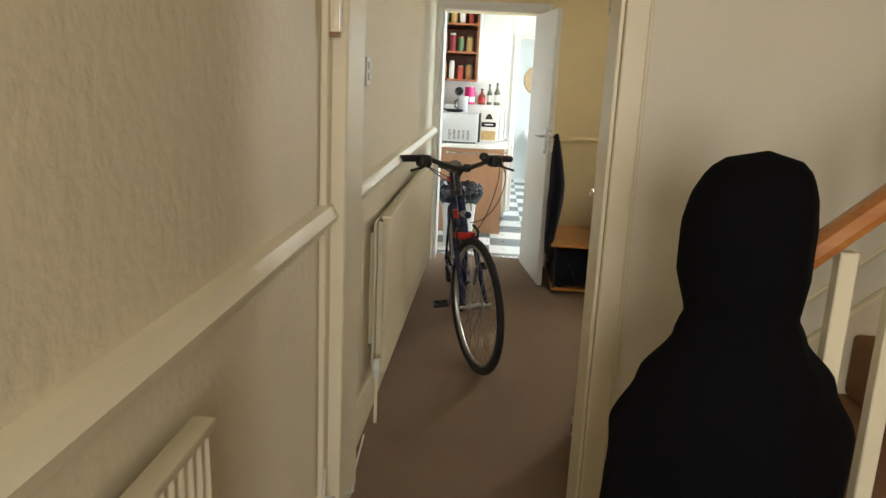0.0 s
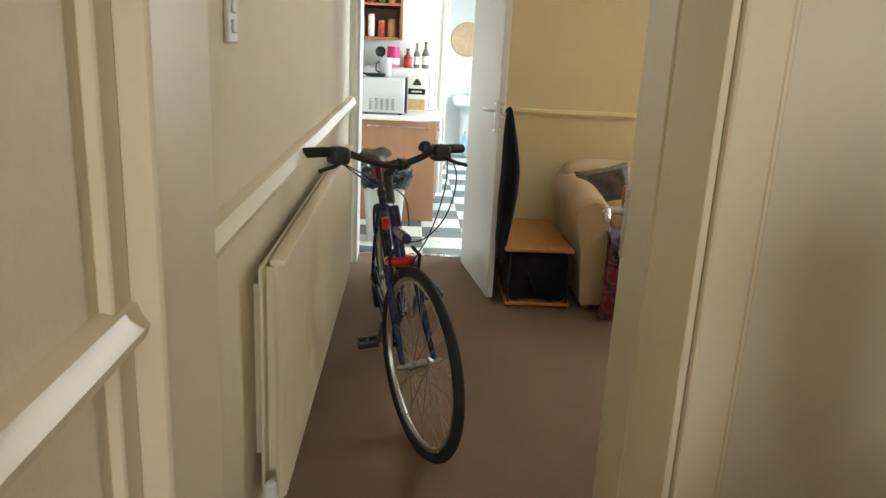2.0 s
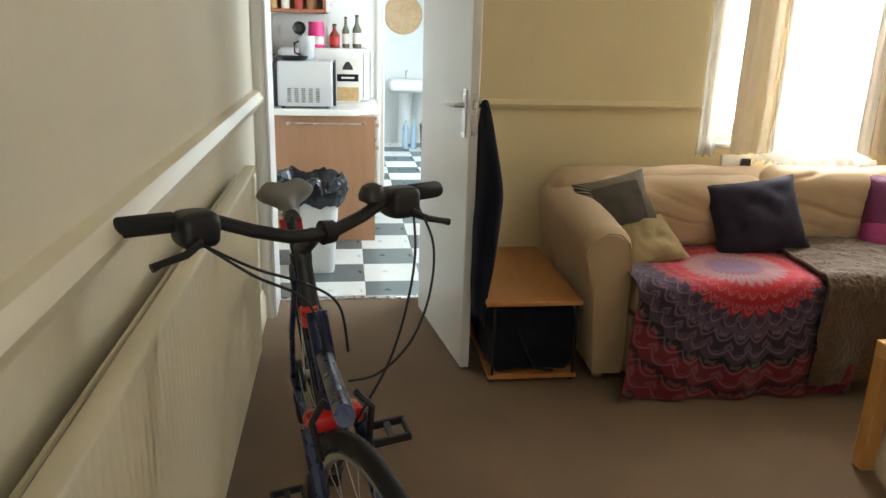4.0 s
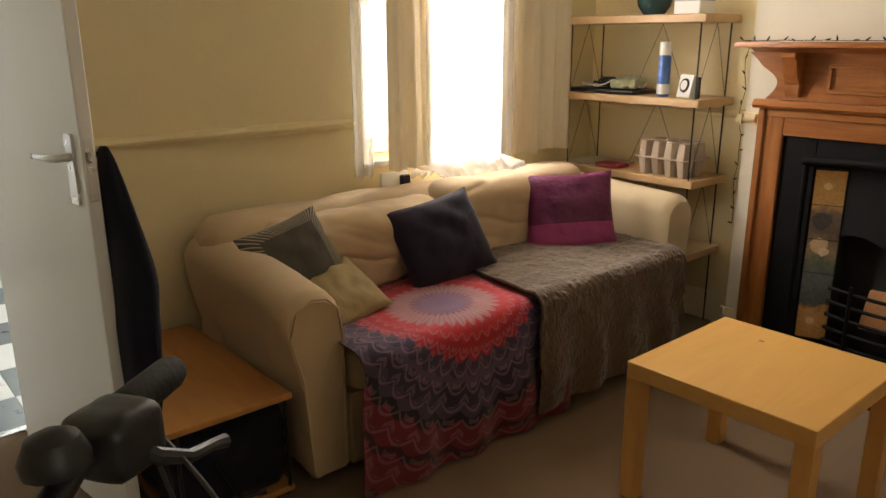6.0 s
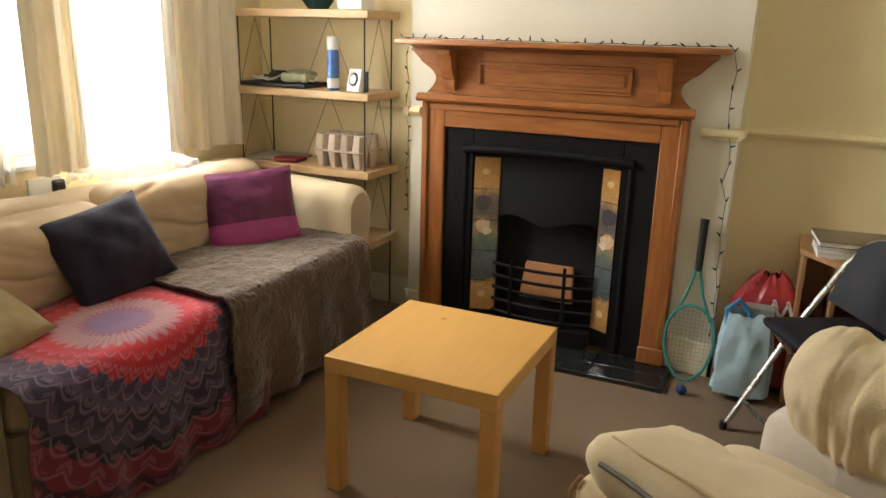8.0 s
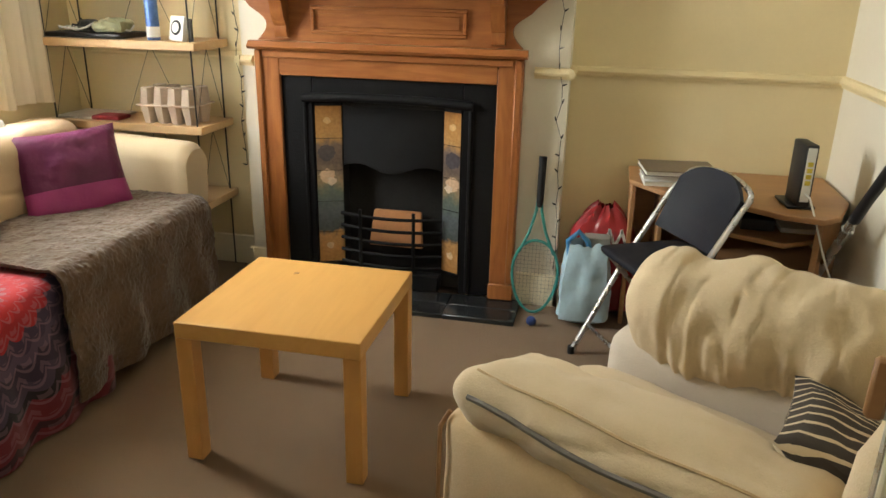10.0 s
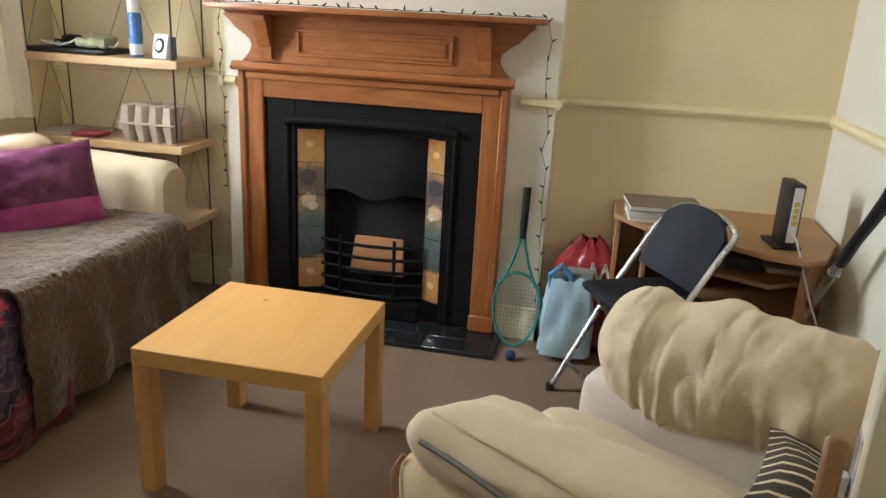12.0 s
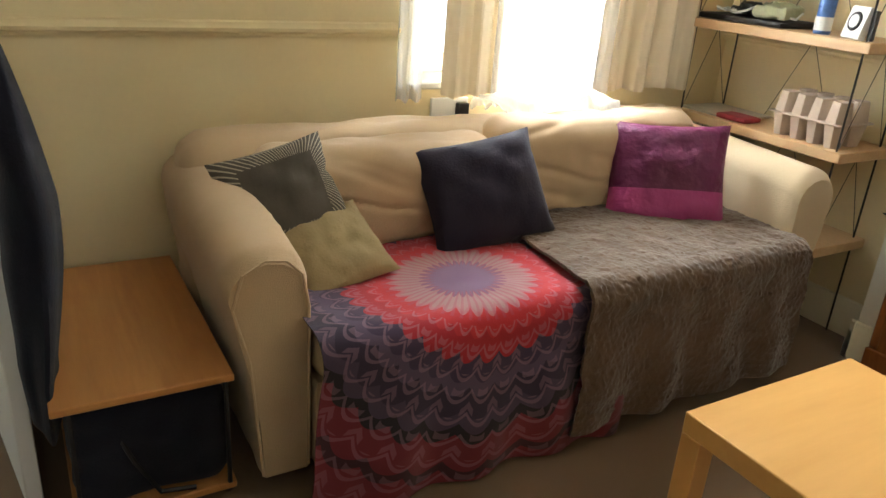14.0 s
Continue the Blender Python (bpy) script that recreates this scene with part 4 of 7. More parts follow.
# slanting tile strips either side of the grate, one tile over another
for s, y_out, y_in in ((-1, 0.656, 0.738), (1, 1.313, 1.205)):
    strip = None
    for z0, z1 in ((0.105, 0.112), (0.842, 0.852)):
        edge = bmesh.new()
        a, b2 = Vector((IX + 0.004, y_out, 0)), Vector((IX + 0.045, y_in, 0))
        f = edge.faces.new([edge.verts.new((p.x - 0.003, p.y, z)) for p, z in ((a, z0), (b2, z0), (b2, z1), (a, z1))])
        r = bmesh.ops.extrude_face_region(edge, geom=[f])
        bmesh.ops.translate(edge, vec=(0.012, 0, 0), verts=[g for g in r["geom"] if isinstance(g, bmesh.types.BMVert)])
        strip = part("tile_edging", edge, M_IRON, fp)
    for i in range(5):
        z0, z1 = 0.113 + i * 0.146, 0.113 + i * 0.146 + 0.143
        bm = bmesh.new()
        a, b2 = Vector((IX + 0.004, y_out, 0)), Vector((IX + 0.045, y_in, 0))
        f = bm.faces.new([bm.verts.new((p.x, p.y, z)) for p, z in ((a, z0), (b2, z0), (b2, z1), (a, z1))])
        r = bmesh.ops.extrude_face_region(bm, geom=[f])
        bmesh.ops.translate(bm, vec=(0.008, 0, 0), verts=[g for g in r["geom"] if isinstance(g, bmesh.types.BMVert)])
        part("tile", bm, M_TPICT, fp)
# the fire's recess
for lo, hi in (((3.60, 0.60, 0.0), (3.648, 1.37, 0.86)), ((IX + 0.055, 0.60, 0.021), (3.60, 0.742, 0.858)), ((IX + 0.055, 1.203, 0.021), (3.60, 1.37, 0.858)), ((IX + 0.055, 0.742, 0.83), (3.60, 1.203, 0.858)), ((IX + 0.03, 0.742, 0.021), (3.60, 1.203, 0.06))):
    part("fireback_slab", box(lo, hi, 0.002), M_SOOT, fp, "sooty slab of the fire recess")


def canopy(u, v):
    y = 0.742 + 0.46 * u
    bow = math.sin(3.14159 * u)
    return (IX + 0.055 - 0.035 * bow * v, y, 0.84 - v * (0.27 + 0.018 * math.cos(6.28 * (u - 0.5) * 1.5)))


part("canopy", sheet(canopy, 24, 8, 0.006), M_IRON, fp, "curved cast-iron smoke canopy")
for i in range(5):
    z = 0.12 + i * 0.058
    part("fire_bar", tube(bmesh.new(), [(IX + 0.03 - 0.045 * math.sin(3.14159 * k / 12), 0.735 + 0.475 * k / 12, z) for k in range(13)], 0.0085, 6), M_IRON, fp)
for y in (0.86, 1.11):
    part("bar_stay", tube(bmesh.new(), [(IX - 0.005, y, 0.07), (IX - 0.005, y, 0.385)], 0.008, 6), M_IRON, fp)
part("ash_pan_cover", box((IX - 0.02, 0.74, 0.022), (IX + 0.02, 1.23, 0.10), 0.006), M_IRON, fp)
M_BRICK = mat("orange_firebrick", (0.52, 0.24, 0.10), 0.85, var=0.15, scale=10, fine=80, bump=0.4)
bm = bmesh.new()
v = [(3.535, 0.835, 0.195), (3.535, 1.09, 0.195), (3.565, 1.075, 0.36), (3.565, 0.85, 0.36)]
f = bm.faces.new([bm.verts.new(p) for p in v])
r = bmesh.ops.extrude_face_region(bm, geom=[f])
bmesh.ops.translate(bm, vec=(0.022, 0, 0), verts=[g for g in r["geom"] if isinstance(g, bmesh.types.BMVert)])
bmesh.ops.bevel(bm, geom=bm.edges[:], offset=0.004, segments=1, affect="EDGES")
part("firebrick", bm, M_BRICK, fp, "orange firebrick behind the bars")
hearth = tagged(new("hearth"), "black glazed hearth tiles set flush before the fire", "hearth", kind="structure")
for i in range(4):
    for j in range(2):
        y0, x0 = 0.362 + i * 0.3135, 3.228 + j * 0.121
        part("tile", box((x0, y0, -0.01), (x0 + 0.118, y0 + 0.310, 0.0205), 0.003), M_SLATE, hearth)

# ---- string of fairy lights ----
fl = thing("fairy_lights", (3.40, 0.985, 1.346), "unlit string of small dark fairy lights along the mantel", "fairy lights")
rnd = random.Random(4)
wire = []
for i in range(13):
    wire.append((BREAST - 0.012 + rnd.uniform(-0.004, 0.004), 1.668 + rnd.uniform(-0.012, 0.012), 0.55 + i * 0.066))
for i in range(26):
    wire.append((3.36 + rnd.uniform(-0.02, 0.05), 1.64 - i * 0.0545, 1.3485 + rnd.uniform(0, 0.003)))
for i in range(17):
    wire.append((BREAST - 0.045 + 0.03 * min(1, i / 3) + rnd.uniform(-0.005, 0.005), 0.262 - 0.002 * i + rnd.uniform(-0.012, 0.012), 1.335 - i * 0.072))
part("wire", tube(bmesh.new(), wire, 0.0014, 4), M_RUBBER, fl)
for p in wire:
    d = Vector((rnd.uniform(-0.4, 0.2), rnd.uniform(-1, 1), rnd.uniform(0.1, 0.9))).normalized() * 0.020
    q = Vector(p)
    part("bulb", tube(bmesh.new(), [q, q + d * 0.5, q + d], [0.0032, 0.0036, 0.0016], 5), M_RUBBER, fl)

# ---- shelf unit in the alcove ----
su = thing("shelf_unit", (3.49, 2.2, 0), "open shelf unit with pale wooden boards on thin dark rods", "shelf unit")
SY0, SY1, SX0, SX1 = 1.795, 2.585, 3.345, 3.645
LEV = [0.355, 0.70, 1.062, 1.425]
for z in LEV:
    part("board", box((SX0, SY0, z), (SX1, SY1, z + 0.036), 0.003), M_SHELF, su)
for y in (SY0 + 0.03, SY1 - 0.05):
    for x in (SX0 + 0.02, SX1 - 0.03):
        part("rod", tube(bmesh.new(), [(x, y, 0), (x, y, 1.424)], 0.0038, 6), M_DARKROD, su)
for i in range(3):
    z0, z1 = LEV[i] + 0.037, LEV[i + 1] - 0.001
    for y in (SY0 + 0.03, SY1 - 0.05):
        m_ = (SX0 + SX1) / 2
        part("brace_wire", tube(bmesh.new(), [(SX0 + 0.022, y, z0), (m_, y, z1)], 0.0012, 4), M_DARKROD, su)
        part("brace_wire", tube(bmesh.new(), [(SX1 - 0.032, y, z0), (m_, y, z1)], 0.0012, 4), M_DARKROD, su)
    for y0, y1 in ((SY0 + 0.24, SY1 - 0.26),):
        part("brace_wire", tube(bmesh.new(), [(SX1 - 0.03, y0, z0), (SX1 - 0.03, (y0 + y1) / 2, z1)], 0.0012, 4), M_DARKROD, su)
        part("brace_wire", tube(bmesh.new(), [(SX1 - 0.03, y1, z0), (SX1 - 0.03, (y0 + y1) / 2, z1)], 0.0012, 4), M_DARKROD, su)
Z1, Z2, Z3 = LEV[1] + 0.0365, LEV[2] + 0.0365, LEV[3] + 0.0365
# egg boxes
M_PULP = mat("grey_brown_egg_box_pulp", (0.52, 0.42, 0.33), 0.95, var=0.1, scale=14, fine=90, bump=0.5, bump_scale=90)


def flute(bm, x, y, z0, z1, w0, w1, d0, d1):
    """One tapered cup of moulded pulp with rounded corners."""
    rings = []
    for k in range(5):
        t = k / 4
        w, d = w0 + (w1 - w0) * t, d0 + (d1 - d0) * t
        ring = []
        for i in range(12):
            a = 6.28318 * i / 12
            sq = 1 / (abs(math.cos(a)) ** 3.5 + abs(math.sin(a)) ** 3.5) ** (1 / 3.5)
            ring.append(bm.verts.new((x + w * sq * math.cos(a), y + d * sq * math.sin(a), z0 + (z1 - z0) * t)))
        rings.append(ring)
    for a, b in zip(rings, rings[1:]):
        for i in range(12):
            bm.faces.new((a[i], a[(i + 1) % 12], b[(i + 1) % 12], b[i]))
    bm.faces.new(rings[0][::-1]), bm.faces.new(rings[-1])
    return bm


def egg_tray(base, material, label, n=4):
    t = thing("egg_box", base, label, "egg box", "egg boxes on the shelf", local=True)
    for i in range(n):
        y = -0.102 + i * 0.068
        for x in (-0.048, 0.048):
            part("cup", flute(bmesh.new(), x, y, 0, 0.078, 0.030, 0.046, 0.022, 0.0325), material, t)
            part("lid_dome", flute(bmesh.new(), x, y, 0.0865, 0.158, 0.046, 0.034, 0.0325, 0.025), material, t)
    part("rim", box((-0.100, -0.142, 0.0785), (0.100, 0.142, 0.086), 0.003), material, t)
    return t


egg_tray((3.455, 1.975, Z1), M_PULP, "grey-brown pulp egg box with fluted cups, closed")
M_BOOK = mat("printed_paper_cover", (0.50, 0.46, 0.38), 0.6, var=0.2, scale=18, fine=70)
M_RED = mat("dark_red_cloth", (0.26, 0.02, 0.03), 0.6, var=0.2, scale=20)
tagged(part("magazine", box((3.38, 2.28, Z1), (3.60, 2.55, Z1 + 0.010), 0.002), M_BOOK), "thin magazine lying flat on the shelf", "magazine")
tagged(part("purse", soft((3.37, 2.22, Z1 + 0.0), (3.47, 2.36, Z1 + 0.022), 0.009, 6, 0.002, 20), M_RED), "small dark red purse on the shelf", "purse")
# spray can
M_BLUE = mat("blue_printed_can", (0.10, 0.20, 0.50), 0.3, 0.3, var=0.35, scale=30, fine=90, bump=0.0)
can = thing("spray_can", (3.415, 2.025, Z2), "blue and white aerosol can with a white cap", "aerosol can")
part("body", lathe(bmesh.new(), (3.415, 2.025, Z2), [(0.027, 0), (0.0285, 0.006), (0.0285, 0.175), (0.024, 0.185)], 16), M_BLUE, can)
part("band", lathe(bmesh.new(), (3.415, 2.025, Z2 + 0.012), [(0.0292, 0), (0.0292, 0.045)], 16), M_WPLAST, can)
part("cap", lathe(bmesh.new(), (3.415, 2.025, Z2 + 0.186), [(0.0275, 0), (0.0275, 0.052), (0.024, 0.058)], 16), M_WPLAST, can)
# meter and phone
mt = thing("heating_display", (3.395, 1.90, Z2), "white square display with a dark round dial", "thermostat", local=True)
mt.rotation_euler = (0, radians(12), radians(-22))
part("case", box((-0.012, -0.048, 0), (0.016, 0.048, 0.105), 0.006, 2), M_WPLAST, mt)
part("dial", lathe(bmesh.new(), (-0.0125, 0, 0.055), [(0.030, -0.004), (0.032, 0.0)], 20, "x"), M_BLACK, mt)
part("face", lathe(bmesh.new(), (-0.0135, 0, 0.055), [(0.022, -0.0045), (0.022, -0.001)], 20, "x"), M_WPLAST, mt)
tagged(part("phone_handset", box((3.385, 1.825, Z2), (3.405, 1.842, Z2 + 0.095), 0.005, 2), M_BLACK), "small black handset standing on the shelf", "handset")
# tray with clutter
tr = thing("clutter_tray", (3.49, 2.36, Z2), "dark tray with cables and papers piled on it", "tray")
part("tray", box((3.37, 2.16, Z2), (3.60, 2.54, Z2 + 0.022), 0.008, 2), M_BLACK, tr)
for i in range(7):
    c = Vector((3.42 + rnd.uniform(0, 0.13), 2.22 + rnd.uniform(0, 0.27), Z2 + 0.024))
    pts = [c + Vector((0.045 * math.cos(a * 0.8 + i) * (1 + 0.2 * rnd.random()), 0.06 * math.sin(a * 0.8 + i), 0.004 + 0.006 * a * rnd.random())) for a in range(9)]
    part("cable", tube(bmesh.new(), pts, 0.0045, 5), M_BLACK if i % 2 else M_WPLAST, tr)
part("crumpled_paper", soft((3.40, 2.18, Z2 + 0.022), (3.52, 2.32, Z2 + 0.075), 0.02, 8, 0.018, 22), mat("green_cream_paper", (0.42, 0.42, 0.26), 0.8, var=0.2, scale=25), tr)
part("plug", box((3.43, 2.34, Z2 + 0.03), (3.49, 2.40, Z2 + 0.075), 0.008), M_BLACK, tr)
# top shelf
M_TEAL = mat("teal_glaze", (0.02, 0.07, 0.075), 0.25, var=0.2, scale=12)
tagged(part("vase", lathe(bmesh.new(), (3.47, 2.14, Z3), [(0.045, 0), (0.075, 0.04), (0.085, 0.09), (0.070, 0.14), (0.045, 0.17), (0.050, 0.185)], 22), M_TEAL), "round dark teal glazed vase on the top shelf", "vase")
bxs = thing("white_box", (3.46, 1.93, Z3), "white cardboard box with a grey lid", "box")
part("body", box((3.40, 1.86, Z3), (3.52, 1.99, Z3 + 0.055), 0.003), M_WPLAST, bxs)
part("lid", box((3.398, 1.858, Z3 + 0.0555), (3.522, 1.992, Z3 + 0.09), 0.003), mat("grey_card", (0.45, 0.45, 0.44), 0.7), bxs)

# ---- bench, bag and coat behind the kitchen door ----
bn = thing("low_bench", (1.14, 2.2, 0), "low orange-beech bench with an open bottom shelf", "bench")
part("top", box((0.935, 1.843, 0.330), (1.318, 2.59, 0.350), 0.003), M_BENCH, bn)
part("bottom_board", box((0.955, 1.86, 0.012), (1.318, 2.59, 0.032), 0.003), M_BENCH, bn)
part("back_panel", box((0.955, 2.575, 0.0325), (1.318, 2.59, 0.3295), 0.002), M_DESK, bn)
for x in (0.965, 1.296):
    for y in (1.855, 2.54):
        part("leg", box((x, y, 0.0325), (x + 0.010, y + 0.012, 0.3295), 0.002), M_BLACK, bn)
for x in (0.97, 1.30):
    for y in (1.88, 2.56):
        part("foot", lathe(bmesh.new(), (x, y, 0), [(0.012, 0), (0.014, 0.0118)], 8), M_BLACK, bn)
bag = thing("rucksack", (1.13, 2.05, 0.033), "black rucksack stuffed under the bench, filling it", "bag")
part("body", soft((0.965, 1.872, 0.0325), (1.308, 2.45, 0.322), 0.04, 20, 0.016, 7, 0.005, 3), M_NAVY, bag)
part("strap", tube(bmesh.new(), [(1.06, 1.872, 0.24), (1.09, 1.862, 0.16), (1.14, 1.862, 0.06), (1.22, 1.864, 0.045)], 0.006, 6), M_BLACK, bag)


def coat_f(u, v):
    """A coat hung from one point: it widens downwards and falls in folds."""
    a = u * 6.28318
    z = 1.10 - v * 0.86
    w = 0.010 + 0.050 * min(1, v / 0.42) ** 0.75 - 0.030 * max(0, v - 0.55) / 0.45
    d = 0.018 + 0.120 * min(1, v / 0.35) ** 0.7 + 0.03 * v
    f = 1 + 0.10 * math.sin(5 * a + 2 * v) * v + 0.12 * noise.noise(Vector((math.cos(a) * 1.5, math.sin(a) * 1.5, v * 4)))
    return (0.928 + 0.022 * math.sin(3.14 * min(1, v * 1.2)) + w * f * math.cos(a), 2.03 + 0.03 * v + d * f * math.sin(a), z + 0.02 * math.sin(2 * a) * v)


coat = thing("coat", (0.95, 2.04, 0.25), "long dark navy coat hung on the door handle", "coat")
part("body", sheet(coat_f, 40, 36, 0.0), M_NAVY, coat)
part("loop", tube(bmesh.new(), [(0.93, 2.03, 1.06), (0.925, 2.03, 1.10), (0.915, 2.03, 1.095), (0.92, 2.035, 1.05)], 0.003, 5), M_NAVY, coat)

# ---- radiators ----


def radiator(name, y0, y1, z0, z1, label, xf=0.088):
    t = thing(name, (xf, (y0 + y1) / 2, z0), label, "radiator")

    def f(u, v):
        y = y0 + (y1 - y0) * u
        k = min(1, min(u, 1 - u) * (y1 - y0) / 0.02)
        rib = 0.0035 * math.sin(u * (y1 - y0) / 0.033 * 6.28318) * min(1, 8 * min(v, 1 - v)) * k
        return (xf + rib - 0.012 * (1 - k), y, z0 + (z1 - z0) * v)

    part("panel", sheet(f, int((y1 - y0) / 0.0055), 8, 0.016), M_GLOSS, t)
    part("top_roll", bx(bmesh.new(), (xf - 0.034, y0, z1 - 0.012), (xf + 0.006, y1, z1 + 0.006), 0.005, 2), M_GLOSS, t)
    part("back_panel", box((0.022, y0 + 0.015, z0 + 0.02), (0.034, y1 - 0.015, z1 - 0.02), 0.004), M_GLOSS, t)
    n = int((y1 - y0) / 0.12)
    for i in range(n):
        y = y0 + 0.06 + i * (y1 - y0 - 0.12) / (n - 1)
        part("fin", box((0.035, y - 0.002, z0 + 0.03), (xf - 0.018, y + 0.002, z1 - 0.03), 0), M_GLOSS, t)
    for y in (y0 + 0.08, y1 - 0.08):
        part("bracket", box((0.0, y - 0.015, z0 + 0.1), (0.021, y + 0.015, z1 - 0.08), 0.002), M_GLOSS, t)
    part("valve", lathe(bmesh.new(), (0.055, y0 - 0.035, z0 + 0.02), [(0.012, -0.03), (0.014, 0.0), (0.019, 0.005), (0.017, 0.05), (0.01, 0.056)], 12), M_WPLAST, t, "white radiator valve")
    part("tail", tube(bmesh.new(), [(0.055, y0 - 0.035, 0.0), (0.055, y0 - 0.035, z0 + 0.01), (0.055, y0 + 0.02, z0 + 0.03)], 0.0075, 8), M_GLOSS, t)
    return t


radiator("radiator", -0.33, 1.79, 0.215, 0.885, "long cream radiator with scuffed front panel below the dado")
radiator("hall_radiator", -3.60, -2.215, 0.215, 0.90, "cream radiator on the hall wall", 0.07)

# ---- light switch, sockets, wall box ----
sw = thing("light_switch", (0.0, -0.45, 1.46), "white plastic light switch with two rockers", "light switch")
part("plate", box((0.0, -0.50, 1.405), (0.010, -0.415, 1.51), 0.003), M_WPLAST, sw)
for z in (1.425, 1.465):
    part("rocker", box((0.0095, -0.475, z), (0.016, -0.44, z + 0.028), 0.003), M_WPLAST, sw)
hb = thing("wall_sensor", (0.0, -1.165, 1.55), "small cream wall box with a dark underside", "wall box")
part("case", box((0.022, -1.195, 1.555), (0.05, -1.145, 1.66), 0.005, 2), M_GLOSS, hb)
part("base", box((0.022, -1.19, 1.545), (0.046, -1.15, 1.5545), 0.002), M_DESK, hb)
sk = thing("phone_socket", (2.32, FAR, 0.745), "white double wall socket with a dark plug and cable", "socket")
part("plate", box((2.22, FAR - 0.012, 0.715), (2.37, FAR, 0.80), 0.003), M_WPLAST, sk)
part("plug", box((2.315, FAR - 0.042, 0.735), (2.36, FAR - 0.0125, 0.785), 0.005), M_BLACK, sk)
part("cable", tube(bmesh.new(), [(2.335, FAR - 0.04, 0.74), (2.33, FAR - 0.055, 0.70), (2.31, FAR - 0.03, 0.62), (2.30, FAR - 0.02, 0.50)], 0.003, 5), M_BLACK, sk)
lc = thing("loose_cable", (0.05, -1.1, 0), "white cable loose along the skirting", "cable")
part("wire", tube(bmesh.new(), [(0.03, -1.215, 0.25), (0.028, -1.22, 0.16), (0.04, -1.16, 0.12), (0.08, -1.0, 0.05), (0.05, -0.84, 0.01), (0.03, -0.5, 0.006)], 0.004, 5), M_WPLAST, lc)


# ---- armchair by the partition ----
AR = radians(-31.5)
ac = thing("armchair", (1.636, 0.34, 0), "cream armchair with loose covers and a stained side", "armchair", local=True)
ac.rotation_euler = (0, 0, AR)
M_STAIN = mat("stained_cream_cover", (0.66, 0.50, 0.30), 0.9, var=0.16, scale=3.5, fine=200, bump=0.35, bump_scale=260, sheen=0.2, spec=0.2, tint=(0.46, 0.31, 0.15))
M_GREYC = mat("pale_grey_lining_cloth", (0.62, 0.55, 0.46), 0.9, var=0.08, scale=6, fine=180, bump=0.3, bump_scale=240)
part("side_arm", soft((0.0, -0.84, 0.04), (0.20, 0.0, 0.565), 0.05, 16, 0.006, 5, 0.0, 2), M_STAIN, ac)
part("side_arm", soft((0.60, -0.84, 0.04), (0.78, -0.01, 0.54), 0.05, 16, 0.006, 5, 0.0, 5), M_GREYC, ac)
part("seat_base", soft((0.19, -0.78, 0.04), (0.61, -0.03, 0.32), 0.03, 8, 0.004, 5), M_CREAM, ac)
part("seat_cushion", soft((0.20, -0.70, 0.30), (0.605, 0.03, 0.455), 0.055, 14, 0.01, 6, 0.015, 4), M_CREAM, ac)
part("backrest", soft((0.02, -0.90, 0.05), (0.76, -0.71, 0.80), 0.07, 16, 0.012, 5, 0.0, 9), M_CREAM, ac)
part("piping", tube(bmesh.new(), [(0.006, -0.006, 0.05), (0.004, -0.004, 0.30), (0.006, -0.006, 0.52), (0.02, -0.02, 0.556)], 0.005, 6), M_DESK, ac, "worn brown piping on the front edge")
for x in (0.08, 0.70):
    for y in (-0.08, -0.78):
        part("foot", lathe(bmesh.new(), (x, y, 0), [(0.02, 0), (0.026, 0.045)], 10), M_DESK, ac)
MA = Matrix.Translation((1.636, 0.34, 0)) @ Matrix.Rotation(AR, 4, "Z")
# long zipped cushion lying along the near arm
zc = thing("zipped_cushion", MA @ Vector((0.115, -0.34, 0.545)), "long cream cushion with a grey zip lying on the arm", "cushion", local=True)
zc.rotation_euler = (0, radians(10), AR)
part("cover", soft((-0.135, -0.36, 0.0), (0.135, 0.31, 0.105), 0.052, 26, 0.010, 7, 0.018, 3, None, 0.016), M_CREAM, zc)
part("zip", tube(bmesh.new(), [(-0.137 - 0.004 * math.sin(3.1 * i / 12), -0.33 + 0.58 * i / 12, 0.056 + 0.006 * math.sin(i * 0.7)) for i in range(13)], 0.006, 6), mat("grey_zip_tape", (0.16, 0.14, 0.115), 0.6, 0.0), zc)
part("seam", tube(bmesh.new(), [(-0.105 - 0.010 * math.sin(3.1 * i / 12), -0.31 + 0.57 * i / 12, 0.108 + 0.003 * math.sin(i)) for i in range(13)], 0.0035, 5), M_STAIN, zc)


def puffy(u, v):
    """A gathered cushion cover: a fat roll whose lower hem is drawn in with puckers."""
    a = -1.9 + 5.3 * v
    k = abs(2 * u - 1)
    r = (1 - k ** 5) ** 0.5
    puck = 0.009 * math.sin(u * 84 + 2.2 * math.sin(u * 17)) * max(0.0, abs(v - 0.45) * 2 - 0.35)
    lump = 0.024 * noise.noise(Vector((u * 5, v * 3, 2))) + 0.013 * noise.noise(Vector((u * 13, v * 10, 5))) - 0.004 * max(0.0, 0.14 - abs(noise.noise(Vector((u * 9 + v * 3, v * 5 - u * 4, 8))))) / 0.14
    rx, rz = (0.125 + lump + puck) * r, (0.165 + lump + puck) * r
    return (rx * math.cos(a + 1.2), -0.33 + 0.66 * u, rz * math.sin(a + 1.2))


